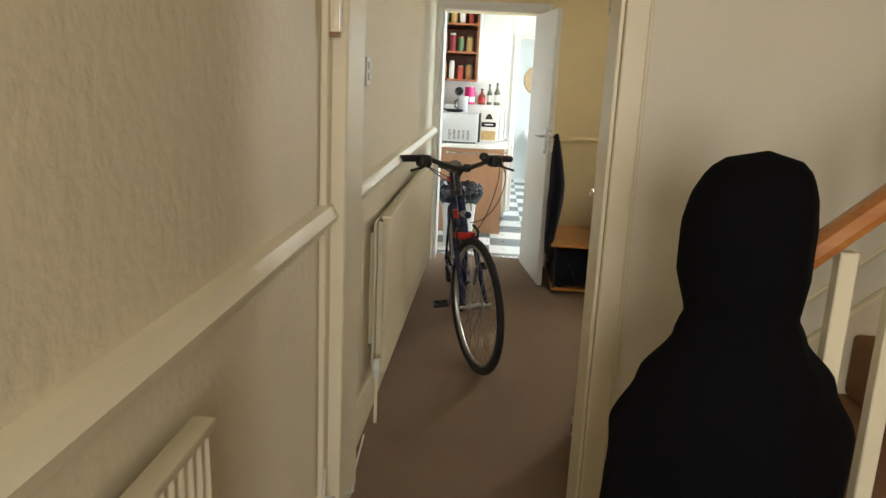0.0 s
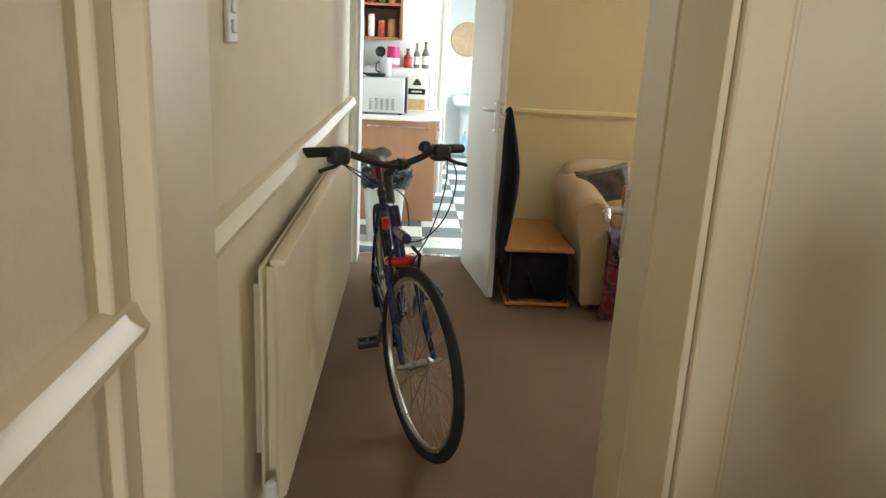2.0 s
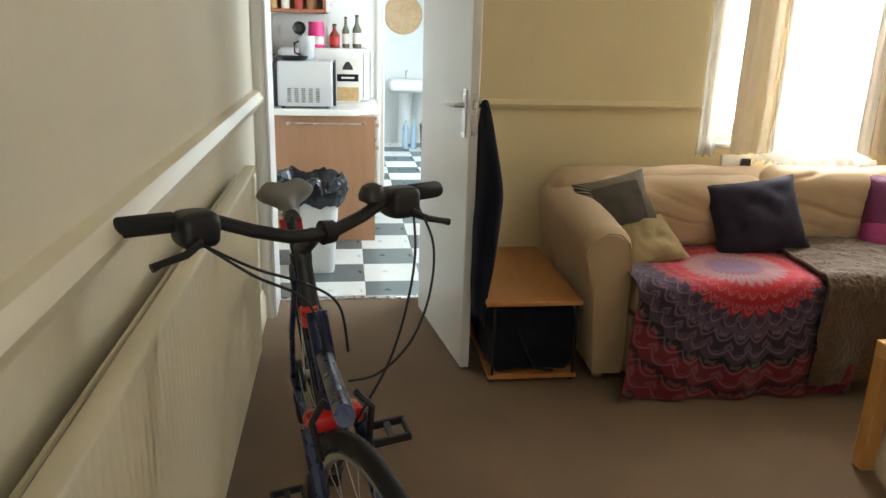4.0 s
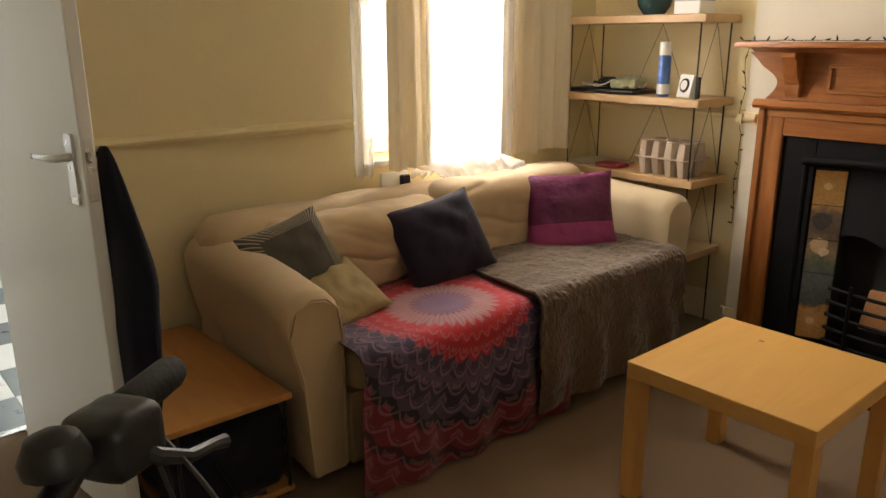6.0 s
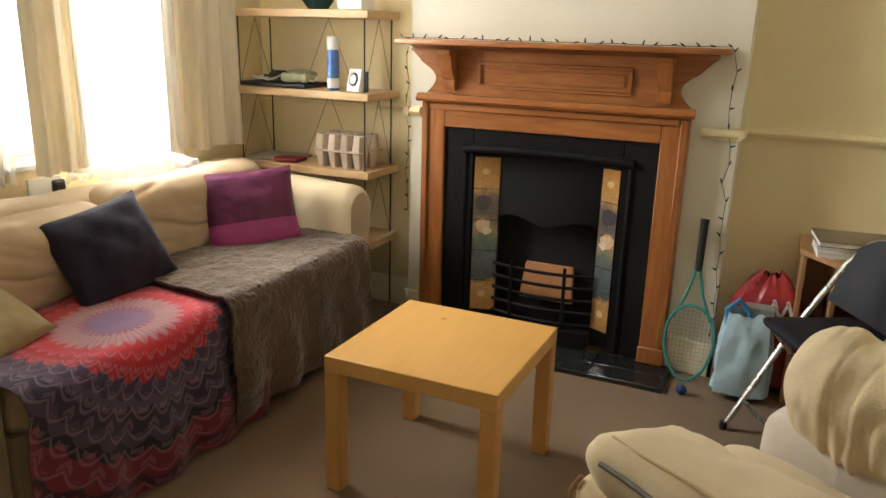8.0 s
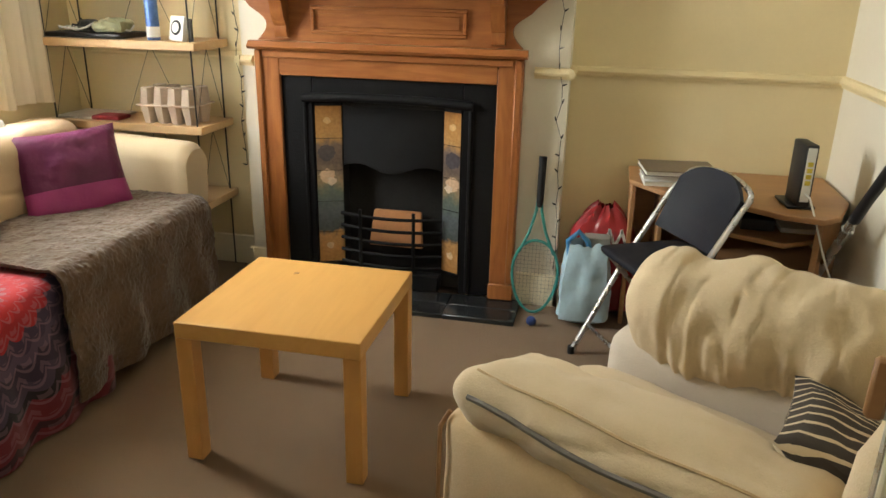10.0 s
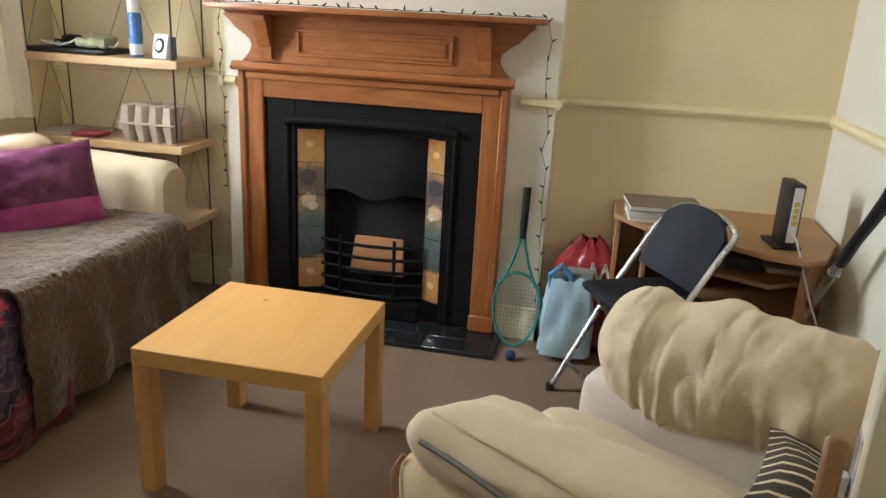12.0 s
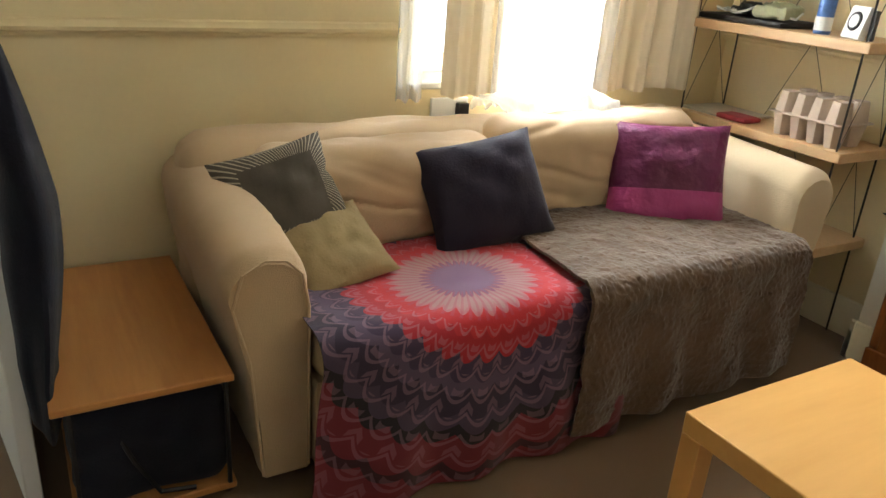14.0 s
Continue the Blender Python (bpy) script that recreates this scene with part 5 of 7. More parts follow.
pc = thing("back_cushion", MA @ Vector((0.69, -0.37, 0.625)), "puffy cream cushion with a gathered hem over the chair arm", "cushion", local=True)
pc.rotation_euler = (0, radians(-14), AR + radians(6))
part("cover", sheet(puffy, 130, 48, 0.006), M_CREAM, pc)
M_FAN2 = fan_cloth("brown_fan_stripe_cloth", (0.045, 0.035, 0.030), (0.62, 0.52, 0.36), 0.21, -0.20, 64, 0.24)
sc = pillow("striped_cushion", 0.45, 0.42, 0.14, MA @ pose(0.42, -0.70, 0.525, -58, 10, 14), M_FAN2, "dark brown cushion with cream fan stripes in the armchair", seed=9)
sc["group"] = ""
fr = part("side_cushion", soft((-0.17, -0.07, -0.15), (0.17, 0.07, 0.15), 0.06, 12, 0.014, 7, 0.02, 6), M_STAIN)
fr.matrix_world = MA @ pose(0.13, -0.80, 0.57, -16, 0, 8)
tagged(fr, "stained cream cushion at the back of the armchair", "cushion")

# ---- corner desk ----
dk = thing("corner_desk", (3.4, -0.5, 0), "brown laminate corner desk with an open shelf", "desk")


def slab(pts, z0, z1, bev=0.003):
    bm = bmesh.new()
    f = bm.faces.new([bm.verts.new((x, y, z0)) for x, y in pts])
    r = bmesh.ops.extrude_face_region(bm, geom=[f])
    bmesh.ops.translate(bm, vec=(0, 0, z1 - z0), verts=[g for g in r["geom"] if isinstance(g, bmesh.types.BMVert)])
    bmesh.ops.bevel(bm, geom=bm.edges[:], offset=bev, segments=1, affect="EDGES")
    return bm


part("top", slab([(3.38, -0.055), (3.635, -0.055), (3.635, -0.835), (3.25, -0.835), (3.04, -0.75), (2.985, -0.69), (3.02, -0.56), (3.11, -0.44), (3.23, -0.175)], 0.612, 0.632), M_DESK, dk)
part("end_panel", box((3.375, -0.085, 0), (3.62, -0.067, 0.6115), 0.002), M_DESK, dk)
part("end_panel", slab([(3.03, -0.70), (3.24, -0.82), (3.25, -0.80), (3.04, -0.68)], 0, 0.6115, 0.001), M_DESK, dk)
part("divider", box((3.30, -0.195, 0), (3.62, -0.178, 0.6115), 0.002), M_DESK, dk)
part("keyboard_shelf", slab([(3.28, -0.20), (3.62, -0.20), (3.62, -0.80), (3.22, -0.80), (3.08, -0.60), (3.15, -0.46)], 0.49, 0.508), M_DESK, dk)
part("lower_shelf", slab([(3.28, -0.20), (3.62, -0.20), (3.62, -0.80), (3.22, -0.80), (3.08, -0.60), (3.15, -0.46)], 0.36, 0.378), M_DESK, dk)
part("back_panel", box((3.622, -0.80, 0.05), (3.633, -0.09, 0.6115), 0.001), M_DESK, dk)
M_PAGE = mat("white_pages", (0.78, 0.76, 0.70), 0.7, var=0.05, scale=30, fine=200)
for i, (w, d, t, rz, cov) in enumerate(((0.20, 0.27, 0.018, 4, M_WPLAST), (0.19, 0.26, 0.022, -2, M_WPLAST), (0.21, 0.28, 0.020, 7, mat("dark_photo_cover", (0.16, 0.12, 0.09), 0.35, var=0.4, scale=12)))):
    b = thing("book", (3.40, -0.235, 0.6325 + (0, 0.0185, 0.041)[i]), "large paperback lying in a stack on the desk", "book", "books on the desk", local=True)
    b.rotation_euler = (0, 0, radians(rz))
    part("page_block", box((-w / 2 + 0.003, -d / 2 + 0.003, 0.002), (w / 2 - 0.004, d / 2 - 0.003, t - 0.0022), 0.001), M_PAGE, b)
    part("cover", box((-w / 2, -d / 2, t - 0.002), (w / 2, d / 2, t), 0.0005), cov, b)
    part("cover", box((-w / 2, -d / 2, 0), (w / 2, d / 2, 0.0018), 0.0005), cov, b)
for i, (x, y, w, d, h, m_) in enumerate(((3.42, -0.35, 0.22, 0.24, 0.030, M_PAGE), (3.30, -0.53, 0.16, 0.12, 0.045, M_BLACK), (3.28, -0.68, 0.12, 0.14, 0.02, M_WPLAST))):
    tagged(part(("magazine", "", "leaflet")[i] if i != 1 else "set_top_box", box((x - w / 2, y - d / 2, 0.5085), (x + w / 2, y + d / 2, 0.5085 + h), 0.003), m_), ("white magazine lying on the desk shelf", "black electronics box on the desk shelf", "folded white leaflet on the desk shelf")[i], ("magazine", "set-top box", "leaflet")[i])
rt = thing("router", (3.18, -0.63, 0.6325), "black upright router with yellow sockets and a white cable", "router", local=True)
rt.rotation_euler = (0, 0, radians(6))
part("case", bx(bmesh.new(), (-0.085, -0.022, 0.012), (0.045, 0.022, 0.230), 0.006, 2), M_BLACK, rt)
part("foot_stand", box((-0.075, -0.048, 0), (0.075, 0.048, 0.0118), 0.004), M_BLACK, rt)
part("socket_panel", box((-0.0875, -0.015, 0.03), (-0.0845, 0.015, 0.22), 0.001), M_WPLAST, rt, "white rear panel")
for i in range(4):
    part("socket", box((-0.0895, -0.009, 0.09 + i * 0.022), (-0.0872, 0.009, 0.106 + i * 0.022), 0.001), mat("yellow_plastic", (0.70, 0.55, 0.05), 0.4) if i == 0 else bpy.data.materials["yellow_plastic"], rt)
part("cable", tube(bmesh.new(), [(-0.088, 0, 0.06), (-0.12, -0.005, 0.055), (-0.15, -0.02, 0.0), (-0.17, -0.06, -0.12), (-0.14, -0.13, -0.26), (-0.10, -0.20, -0.34)], 0.0035, 6), M_WPLAST, rt, "white cable hanging off the desk")

# ---- folding chair ----
fc = thing("folding_chair", (2.985, -0.18, 0), "steel folding chair with a black padded seat", "chair", local=True)
fc.rotation_euler = (0, 0, radians(28))
M_PAD = mat("dark_navy_vinyl", (0.014, 0.015, 0.022), 0.6, var=0.15, scale=16, bump=0.15, spec=0.25)
for x in (-0.195, 0.195):
    part("leg", tube(bmesh.new(), [(x, 0.225, 0.012), (x, 0.02, 0.40), (x, -0.13, 0.64), (x * 0.94, -0.185, 0.705)], 0.011, 8), M_CHROME, fc)
    part("leg", tube(bmesh.new(), [(x * 0.88, 0.13, 0.43), (x * 0.88, -0.05, 0.22), (x * 0.88, -0.24, 0.012)], 0.010, 8), M_CHROME, fc)
    part("foot_cap", lathe(bmesh.new(), (x, 0.228, 0), [(0.014, 0), (0.014, 0.03)], 10), M_RUBBER, fc)
    part("foot_cap", lathe(bmesh.new(), (x * 0.88, -0.243, 0), [(0.013, 0), (0.013, 0.03)], 10), M_RUBBER, fc)
part("crossbar", tube(bmesh.new(), [(-0.195, 0.17, 0.12), (0.195, 0.17, 0.12)], 0.007, 8), M_CHROME, fc)
part("crossbar", tube(bmesh.new(), [(-0.172, -0.17, 0.10), (0.172, -0.17, 0.10)], 0.007, 8), M_CHROME, fc)
part("top_rail", tube(bmesh.new(), [(0.183 * math.cos(a), -0.185 - 0.02 * math.sin(a), 0.705 + 0.045 * math.sin(a)) for a in [i * 3.14159 / 10 for i in range(11)]], 0.010, 8), M_CHROME, fc)
part("seat", soft((-0.19, -0.20, 0.415), (0.19, 0.15, 0.450), 0.018, 12, 0.0, 1, 0.004), M_PAD, fc)


def chair_back(u, v):
    x = -0.178 + 0.356 * u
    z = 0.515 + 0.185 * v
    top = 0.06 * (1 - abs(2 * u - 1) ** 3)
    return (x, -0.085 - 0.45 * (z - 0.555) - 0.04 * (1 - (2 * u - 1) ** 2), z + top * v - 0.02 * (1 - (2 * u - 1) ** 2) * (1 - v))


part("backrest", sheet(chair_back, 20, 10, 0.016), M_PAD, fc)

# ---- carrier bags, racquet, ball ----


def carrier(name, c, w, d, h, material, label, seed, close=0.25):
    """A slumped carrier bag with crumpled sides and an open, torn top."""
    t = thing(name, c, label, "bag", local=True)

    def f(u, v):
        a = u * 6.28318
        sq = 1 / max(abs(math.cos(a)), abs(math.sin(a))) ** 0.6
        wob = 1 + 0.16 * noise.noise(Vector((2.2 * math.cos(a) + seed, 2.2 * math.sin(a), v * 3))) + 0.04 * noise.noise(Vector((7 * math.cos(a), 7 * math.sin(a) + seed, v * 9)))
        k = (0.35 + 0.65 * min(1, v / 0.08)) * (1 - close * (max(0, v - 0.55) / 0.45) ** (1 + 2 * (close > 0.5)))
        return (w / 2 * math.cos(a) * sq * wob * k, d / 2 * math.sin(a) * sq * wob * k, h * v * (1 + 0.09 * noise.noise(Vector((3 * math.cos(a), 3 * math.sin(a), seed))) * v))

    part("sack", sheet(f, 48, 24, 0.0), material, t)
    return t


M_SKYB = mat("pale_blue_carrier_film", (0.50, 0.68, 0.80), 0.35, var=0.12, scale=16, fine=40, bump=0.5, bump_scale=30)
M_REDB = mat("dark_red_carrier_film", (0.33, 0.018, 0.024), 0.3, var=0.2, scale=14, fine=40, bump=0.5, bump_scale=28)
blue = carrier("carrier_bag", (3.36, 0.085, 0), 0.15, 0.21, 0.36, M_SKYB, "pale blue plastic carrier bag standing on the carpet", 2)
part("handle", tube(bmesh.new(), [(-0.03, 0.07, 0.30), (-0.035, 0.08, 0.37), (-0.03, 0.04, 0.41), (-0.03, 0.0, 0.37), (-0.02, -0.01, 0.31)], 0.012, 6), mat("bright_blue_film", (0.08, 0.30, 0.60), 0.35, bump=0.4), blue, "bright blue handle")
part("grey_box", box((-0.02, -0.09, 0.05), (0.05, 0.02, 0.385), 0.004), mat("grey_box_card", (0.30, 0.30, 0.29), 0.7), blue, "grey box showing above the bag's rim")
red = carrier("shopping_bag", (3.515, 0.025, 0), 0.20, 0.28, 0.48, M_REDB, "dark red plastic shopping bag with pale print", 3, 0.75)
for i, (y, z, a) in enumerate(((-0.01, 0.36, 20), (-0.035, 0.365, -20), (-0.06, 0.36, 20), (-0.085, 0.365, -20))):
    bm = box((-0.103, y - 0.006, z - 0.045), (-0.0985, y + 0.006, z + 0.045), 0.001)
    bmesh.ops.rotate(bm, cent=(-0.1, y, z), matrix=Matrix.Rotation(radians(a), 3, "X"), verts=bm.verts)
    part("print_bar", bm, M_WPLAST, red, "pale printed bar")
rq = thing("squash_racquet", (3.39, 0.302, 0), "teal squash racquet with a black grip leaning on the wall", "racquet", local=True)
rq.rotation_euler = (0, radians(7.5), 0)
M_TEALR = mat("teal_lacquer", (0.05, 0.28, 0.24), 0.3, var=0.15, scale=20)
hoop = [(0, 0.098 * math.sin(a) * (1 - 0.12 * math.cos(a)), 0.165 - 0.160 * math.cos(a)) for a in [i * 6.28318 / 32 for i in range(32)]]
part("hoop", tube(bmesh.new(), hoop, 0.0065, 6, closed=True), M_TEALR, rq)
for s in (1, -1):
    part("throat", tube(bmesh.new(), [(0, 0.075 * s, 0.268), (0, 0.035 * s, 0.36), (0, 0.012 * s, 0.45), (0, 0.008 * s, 0.50)], 0.0065, 6), M_TEALR, rq)
part("grip", tube(bmesh.new(), [(0, 0, 0.47), (0, 0, 0.49), (0, 0, 0.66), (0, 0, 0.685)], [0.012, 0.0155, 0.0165, 0.018], 10), M_RUBBER, rq)
for i in range(11):
    y = -0.08 + i * 0.016
    hh = 0.155 * math.sqrt(max(0.02, 1 - (y / 0.098) ** 2))
    part("string", tube(bmesh.new(), [(0, y, 0.165 - hh), (0, y, 0.165 + hh)], 0.0005, 4), M_BLACK, rq)
for i in range(17):
    z = 0.03 + i * 0.017
    ww = 0.094 * math.sqrt(max(0.02, 1 - ((z - 0.165) / 0.16) ** 2))
    part("string", tube(bmesh.new(), [(0, -ww, z), (0, ww, z)], 0.0005, 4), M_BLACK, rq)
bm = bmesh.new()
bmesh.ops.create_icosphere(bm, subdivisions=3, radius=0.021)
ball = tagged(part("ball", bm, mat("blue_rubber", (0.03, 0.06, 0.22), 0.7, var=0.15, scale=30)), "small blue rubber squash ball on the carpet", "ball")
ball.location = (3.262, 0.292, 0.021)

# ---- vacuum cleaner wand and hose ----
vc = thing("vacuum_hose", (2.8, -0.72, 0), "vacuum cleaner wand with a black hose leaning on the wall", "vacuum hose")
part("tube", tube(bmesh.new(), [(3.30, -0.70, 0.10), (3.09, -0.735, 0.425), (2.90, -0.755, 0.68)], 0.016, 10), M_CHROME, vc, "chrome vacuum tube")
part("collar", tube(bmesh.new(), [(2.965, -0.75, 0.595), (2.945, -0.751, 0.62)], 0.021, 10), M_CHROME, vc)
part("grip", tube(bmesh.new(), [(2.915, -0.754, 0.66), (2.84, -0.76, 0.755), (2.70, -0.77, 0.915), (2.665, -0.77, 0.95)], [0.019, 0.018, 0.021, 0.024], 10), M_BLACK, vc)
hose = []
for i in range(40):
    k = i / 39
    hose.append(Vector((2.665, -0.77, 0.95)).lerp(Vector((2.40, -0.765, 0.90)), min(1, k * 3)) if k < 0.33 else Vector((2.40 - 0.05 * math.sin((k - 0.33) * 4.6) + 0.42 * max(0, k - 0.45) ** 1.3, -0.765, 0.90 - 0.95 * (k - 0.33) ** 1.15)))
for i, p in enumerate(hose[:13]):
    p.z += 0.035 * math.sin(3.14 * i / 13)
part("hose", tube(bmesh.new(), hose, [0.022 + 0.0018 * (i % 2) for i in range(40)], 10), M_BLACK, vc, "black ribbed hose")


# ---- bicycle leaning on the radiator ----
bk = thing("bicycle", (0.402, 0.8745, 0), "dark blue hybrid bicycle with red trim leaning on the radiator", "bicycle", local=True)
bk.rotation_euler = Euler((radians(7.6), 0, radians(-82)), "XYZ")
M_FRAME = mat("dark_blue_frame_paint", (0.012, 0.022, 0.075), 0.28, 0.2, var=0.15, scale=20)
M_REDP = mat("red_bicycle_paint", (0.55, 0.02, 0.02), 0.3, var=0.1, scale=20)
M_ALU = mat("dull_aluminium", (0.45, 0.45, 0.45), 0.4, 1.0, var=0.1, scale=30)
M_SADDLE = mat("worn_grey_vinyl", (0.085, 0.075, 0.062), 0.45, var=0.25, scale=14)
STEER = Matrix.Translation((0.36, 0, 0.86)) @ Matrix.Rotation(radians(15), 4, Vector((-0.326, 0, 0.945))) @ Matrix.Translation((-0.36, 0, -0.86))


BARS = Matrix.Translation((0.36, 0, 0.86)) @ Matrix.Rotation(radians(24.5), 4, Vector((-0.326, 0, 0.945))) @ Matrix.Translation((-0.36, 0, -0.86))


def bike_wheel(name, cx, r, turn):
    """A spoked wheel in the plane of travel, turned with the fork where asked."""
    w = part(name, bmesh.new(), M_RUBBER, bk)

    def put(pname, bm, material, label=""):
        if turn is not None:
            bm.transform(turn)
        return part(pname, bm, material, w, label)

    n = 48
    ring = lambda rr: [(cx + rr * math.cos(6.28318 * i / n), 0, r + rr * math.sin(6.28318 * i / n)) for i in range(n)]
    put("tyre", tube(bmesh.new(), ring(r - 0.019), 0.019, 10, closed=True), M_RUBBER)
    put("rim", tube(bmesh.new(), ring(r - 0.045), 0.0115, 6, closed=True), M_ALU)
    put("hub", lathe(bmesh.new(), (cx, 0, r), [(0.008, -0.055), (0.022, -0.032), (0.014, -0.025), (0.014, 0.025), (0.022, 0.032), (0.008, 0.055)], 12, "y"), M_ALU)
    for i in range(28):
        a, s = 6.28318 * i / 28, (1 if i % 2 else -1)
        put("spoke", tube(bmesh.new(), [(cx + 0.018 * math.cos(a + 0.9 * s), 0.028 * s, r + 0.018 * math.sin(a + 0.9 * s)), (cx + (r - 0.05) * math.cos(a), 0, r + (r - 0.05) * math.sin(a))], 0.0012, 4), M_ALU)
    return w


bike_wheel("front_wheel", 0.583, 0.345, STEER)
bike_wheel("rear_wheel", -0.44, 0.345, None)
fr = part("frame", bmesh.new(), M_FRAME, bk)
BB = (0, 0, 0.29)
for nm, a, b, r_ in (("top_tube", (0.335, 0, 0.83), (-0.135, 0, 0.76), 0.016), ("down_tube", (0.40, 0, 0.70), BB, 0.021), ("seat_tube", BB, (-0.155, 0, 0.80), 0.016), ("head_tube", (0.405, 0, 0.675), (0.345, 0, 0.86), 0.021)):
    part(nm, tube(bmesh.new(), [a, b], r_, 12), M_FRAME, fr)
for s in (-1, 1):
    part("chain_stay", tube(bmesh.new(), [(-0.03, 0.025 * s, 0.29), (-0.14, 0.045 * s, 0.30), (-0.44, 0.065 * s, 0.345)], 0.010, 8), M_FRAME, fr)
    part("seat_stay", tube(bmesh.new(), [(-0.145, 0.018 * s, 0.75), (-0.30, 0.045 * s, 0.55), (-0.44, 0.065 * s, 0.345)], 0.008, 8), M_FRAME, fr)
part("head_badge", lathe(bmesh.new(), (0, 0, 0), [(0.0225, 0.69), (0.0225, 0.735)], 12), M_REDP, fr, "red band low on the head tube")
fr.children[-1].data.transform(Matrix(((1, 0, -0.3245, 0.6245), (0, 1, 0, 0), (0, 0, 1, 0), (0, 0, 0, 1))))
fk = part("fork", bmesh.new(), M_FRAME, bk)


def steer_part(name, bm, material, parent, label=""):
    bm.transform(BARS if parent.name.startswith("handlebar") else STEER)
    return part(name, bm, material, parent, label)


steer_part("crown", bx(bmesh.new(), (0.385, -0.055, 0.655), (0.435, 0.055, 0.690), 0.012, 2), M_REDP, fk, "red fork crown")
for s in (-1, 1):
    steer_part("blade", tube(bmesh.new(), [(0.412, 0.05 * s, 0.665), (0.49, 0.055 * s, 0.50), (0.545, 0.058 * s, 0.40), (0.583, 0.06 * s, 0.345)], [0.015, 0.014, 0.011, 0.009], 8), M_FRAME, fk)
    steer_part("brake_arm", tube(bmesh.new(), [(0.46, 0.046 * s, 0.62), (0.458, 0.058 * s, 0.70), (0.455, 0.03 * s, 0.735)], 0.007, 6), M_BLACK, fk)
steer_part("front_brake", box((0.435, -0.025, 0.625), (0.46, 0.025, 0.645), 0.006), M_BLACK, fk)
steer_part("axle_nut", lathe(bmesh.new(), (0.583, 0, 0.345), [(0.008, -0.085), (0.010, -0.062), (0.010, 0.062), (0.008, 0.085)], 8, "y"), M_ALU, fk)
hbm = part("handlebar", bmesh.new(), M_BLACK, bk, "black riser handlebar")
steer_part("stem", tube(bmesh.new(), [(0.338, 0, 0.87), (0.315, 0, 0.945), (0.310, 0, 0.975), (0.355, 0, 1.010)], [0.017, 0.016, 0.018, 0.016], 10), M_BLACK, hbm)
HB = [(0.355, 0, 1.010), (0.352, 0.045, 1.012), (0.345, 0.11, 1.030), (0.332, 0.165, 1.050), (0.318, 0.22, 1.057), (0.300, 0.325, 1.053)]
steer_part("bar", tube(bmesh.new(), [(x, -y, z) for x, y, z in HB[::-1]] + HB[1:], 0.0125, 10), M_BLACK, hbm)
for s in (-1, 1):
    d = Vector((-0.19, s, -0.03)).normalized()
    p = Vector((0.3175, 0.235 * s, 1.0565))
    steer_part("grip", tube(bmesh.new(), [p, p + d * 0.004, p + d * 0.085, p + d * 0.092], [0.0155, 0.0175, 0.0175, 0.0155], 12), M_RUBBER, hbm)
    q = p - d * 0.030
    steer_part("shifter", soft(q + Vector((-0.026, -0.034, -0.042)), q + Vector((0.042, 0.034, 0.018)), 0.016, 6, 0.002, 30), M_BLACK, hbm)
    steer_part("brake_lever", tube(bmesh.new(), [q + Vector((0.015, 0, -0.014)), q + Vector((0.045, 0.010 * s, -0.030)), q + Vector((0.056, 0.035 * s, -0.042)), q + Vector((0.052, 0.075 * s, -0.052)), q + Vector((0.054, 0.090 * s, -0.056))], [0.009, 0.008, 0.0065, 0.006, 0.0075], 8), M_BLACK, hbm)
steer_part("bell", lathe(bmesh.new(), (0.340, 0.135, 1.050), [(0.010, 0), (0.026, 0.008), (0.027, 0.018), (0.020, 0.034), (0.008, 0.040)], 14), M_BLACK, hbm)
steer_part("lamp_bracket", lathe(bmesh.new(), (0.352, 0.03, 1.011), [(0.023, -0.012), (0.021, 0.012)], 12, "y"), M_BLACK, hbm)


def eased(pts, n=8):
    """Points along a smooth curve through the given ones."""
    out = []
    for i in range(len(pts) - 1):
        p0, p1, p2, p3 = pts[max(0, i - 1)], pts[i], pts[i + 1], pts[min(len(pts) - 1, i + 2)]
        for k in range(n):
            t = k / n
            out.append(0.5 * (2 * p1 + (p2 - p0) * t + (2 * p0 - 5 * p1 + 4 * p2 - p3) * t * t + (3 * p1 - p0 - 3 * p2 + p3) * t ** 3))
    return out + [pts[-1]]


for run in (
    ((0.35, 0.235, 1.04), (0.43, 0.215, 0.98), (0.48, 0.17, 0.90), (0.49, 0.12, 0.82), (0.46, 0.07, 0.76), (0.42, 0.03, 0.74)),
    ((0.35, 0.225, 1.035), (0.42, 0.18, 0.96), (0.46, 0.13, 0.87), (0.465, 0.09, 0.78), (0.45, 0.05, 0.70), (0.44, 0.03, 0.66)),
    ((0.35, -0.225, 1.035), (0.42, -0.15, 0.99), (0.44, -0.06, 0.95), (0.44, 0.0, 0.90), (0.42, 0.03, 0.80)),
    ((0.35, -0.215, 1.03), (0.40, -0.14, 0.97), (0.42, -0.05, 0.91), (0.42, -0.02, 0.80), (0.42, -0.03, 0.72)),
):
    steer_part("cable", tube(bmesh.new(), eased([Vector(p) for p in run]), 0.0026, 6), M_BLACK, hbm)
sd = part("saddle", bmesh.new(), M_SADDLE, bk, "worn grey saddle")


def saddle_f(u, v):
    x = -0.32 + 0.27 * u
    w = 0.020 + 0.058 / (1 + math.exp((u - 0.42) * 11)) * (1 - 0.25 * max(0, 0.12 - u) / 0.12)
    a = (v - 0.5) * 2.8
    dip = 0.016 * math.exp(-(a / 0.45) ** 2) * max(0, 1 - u * 1.8)
    return (x, w * math.sin(a), 0.960 + 0.022 * (1 - u) ** 2 + 0.032 * math.cos(a) - 0.030 - dip)


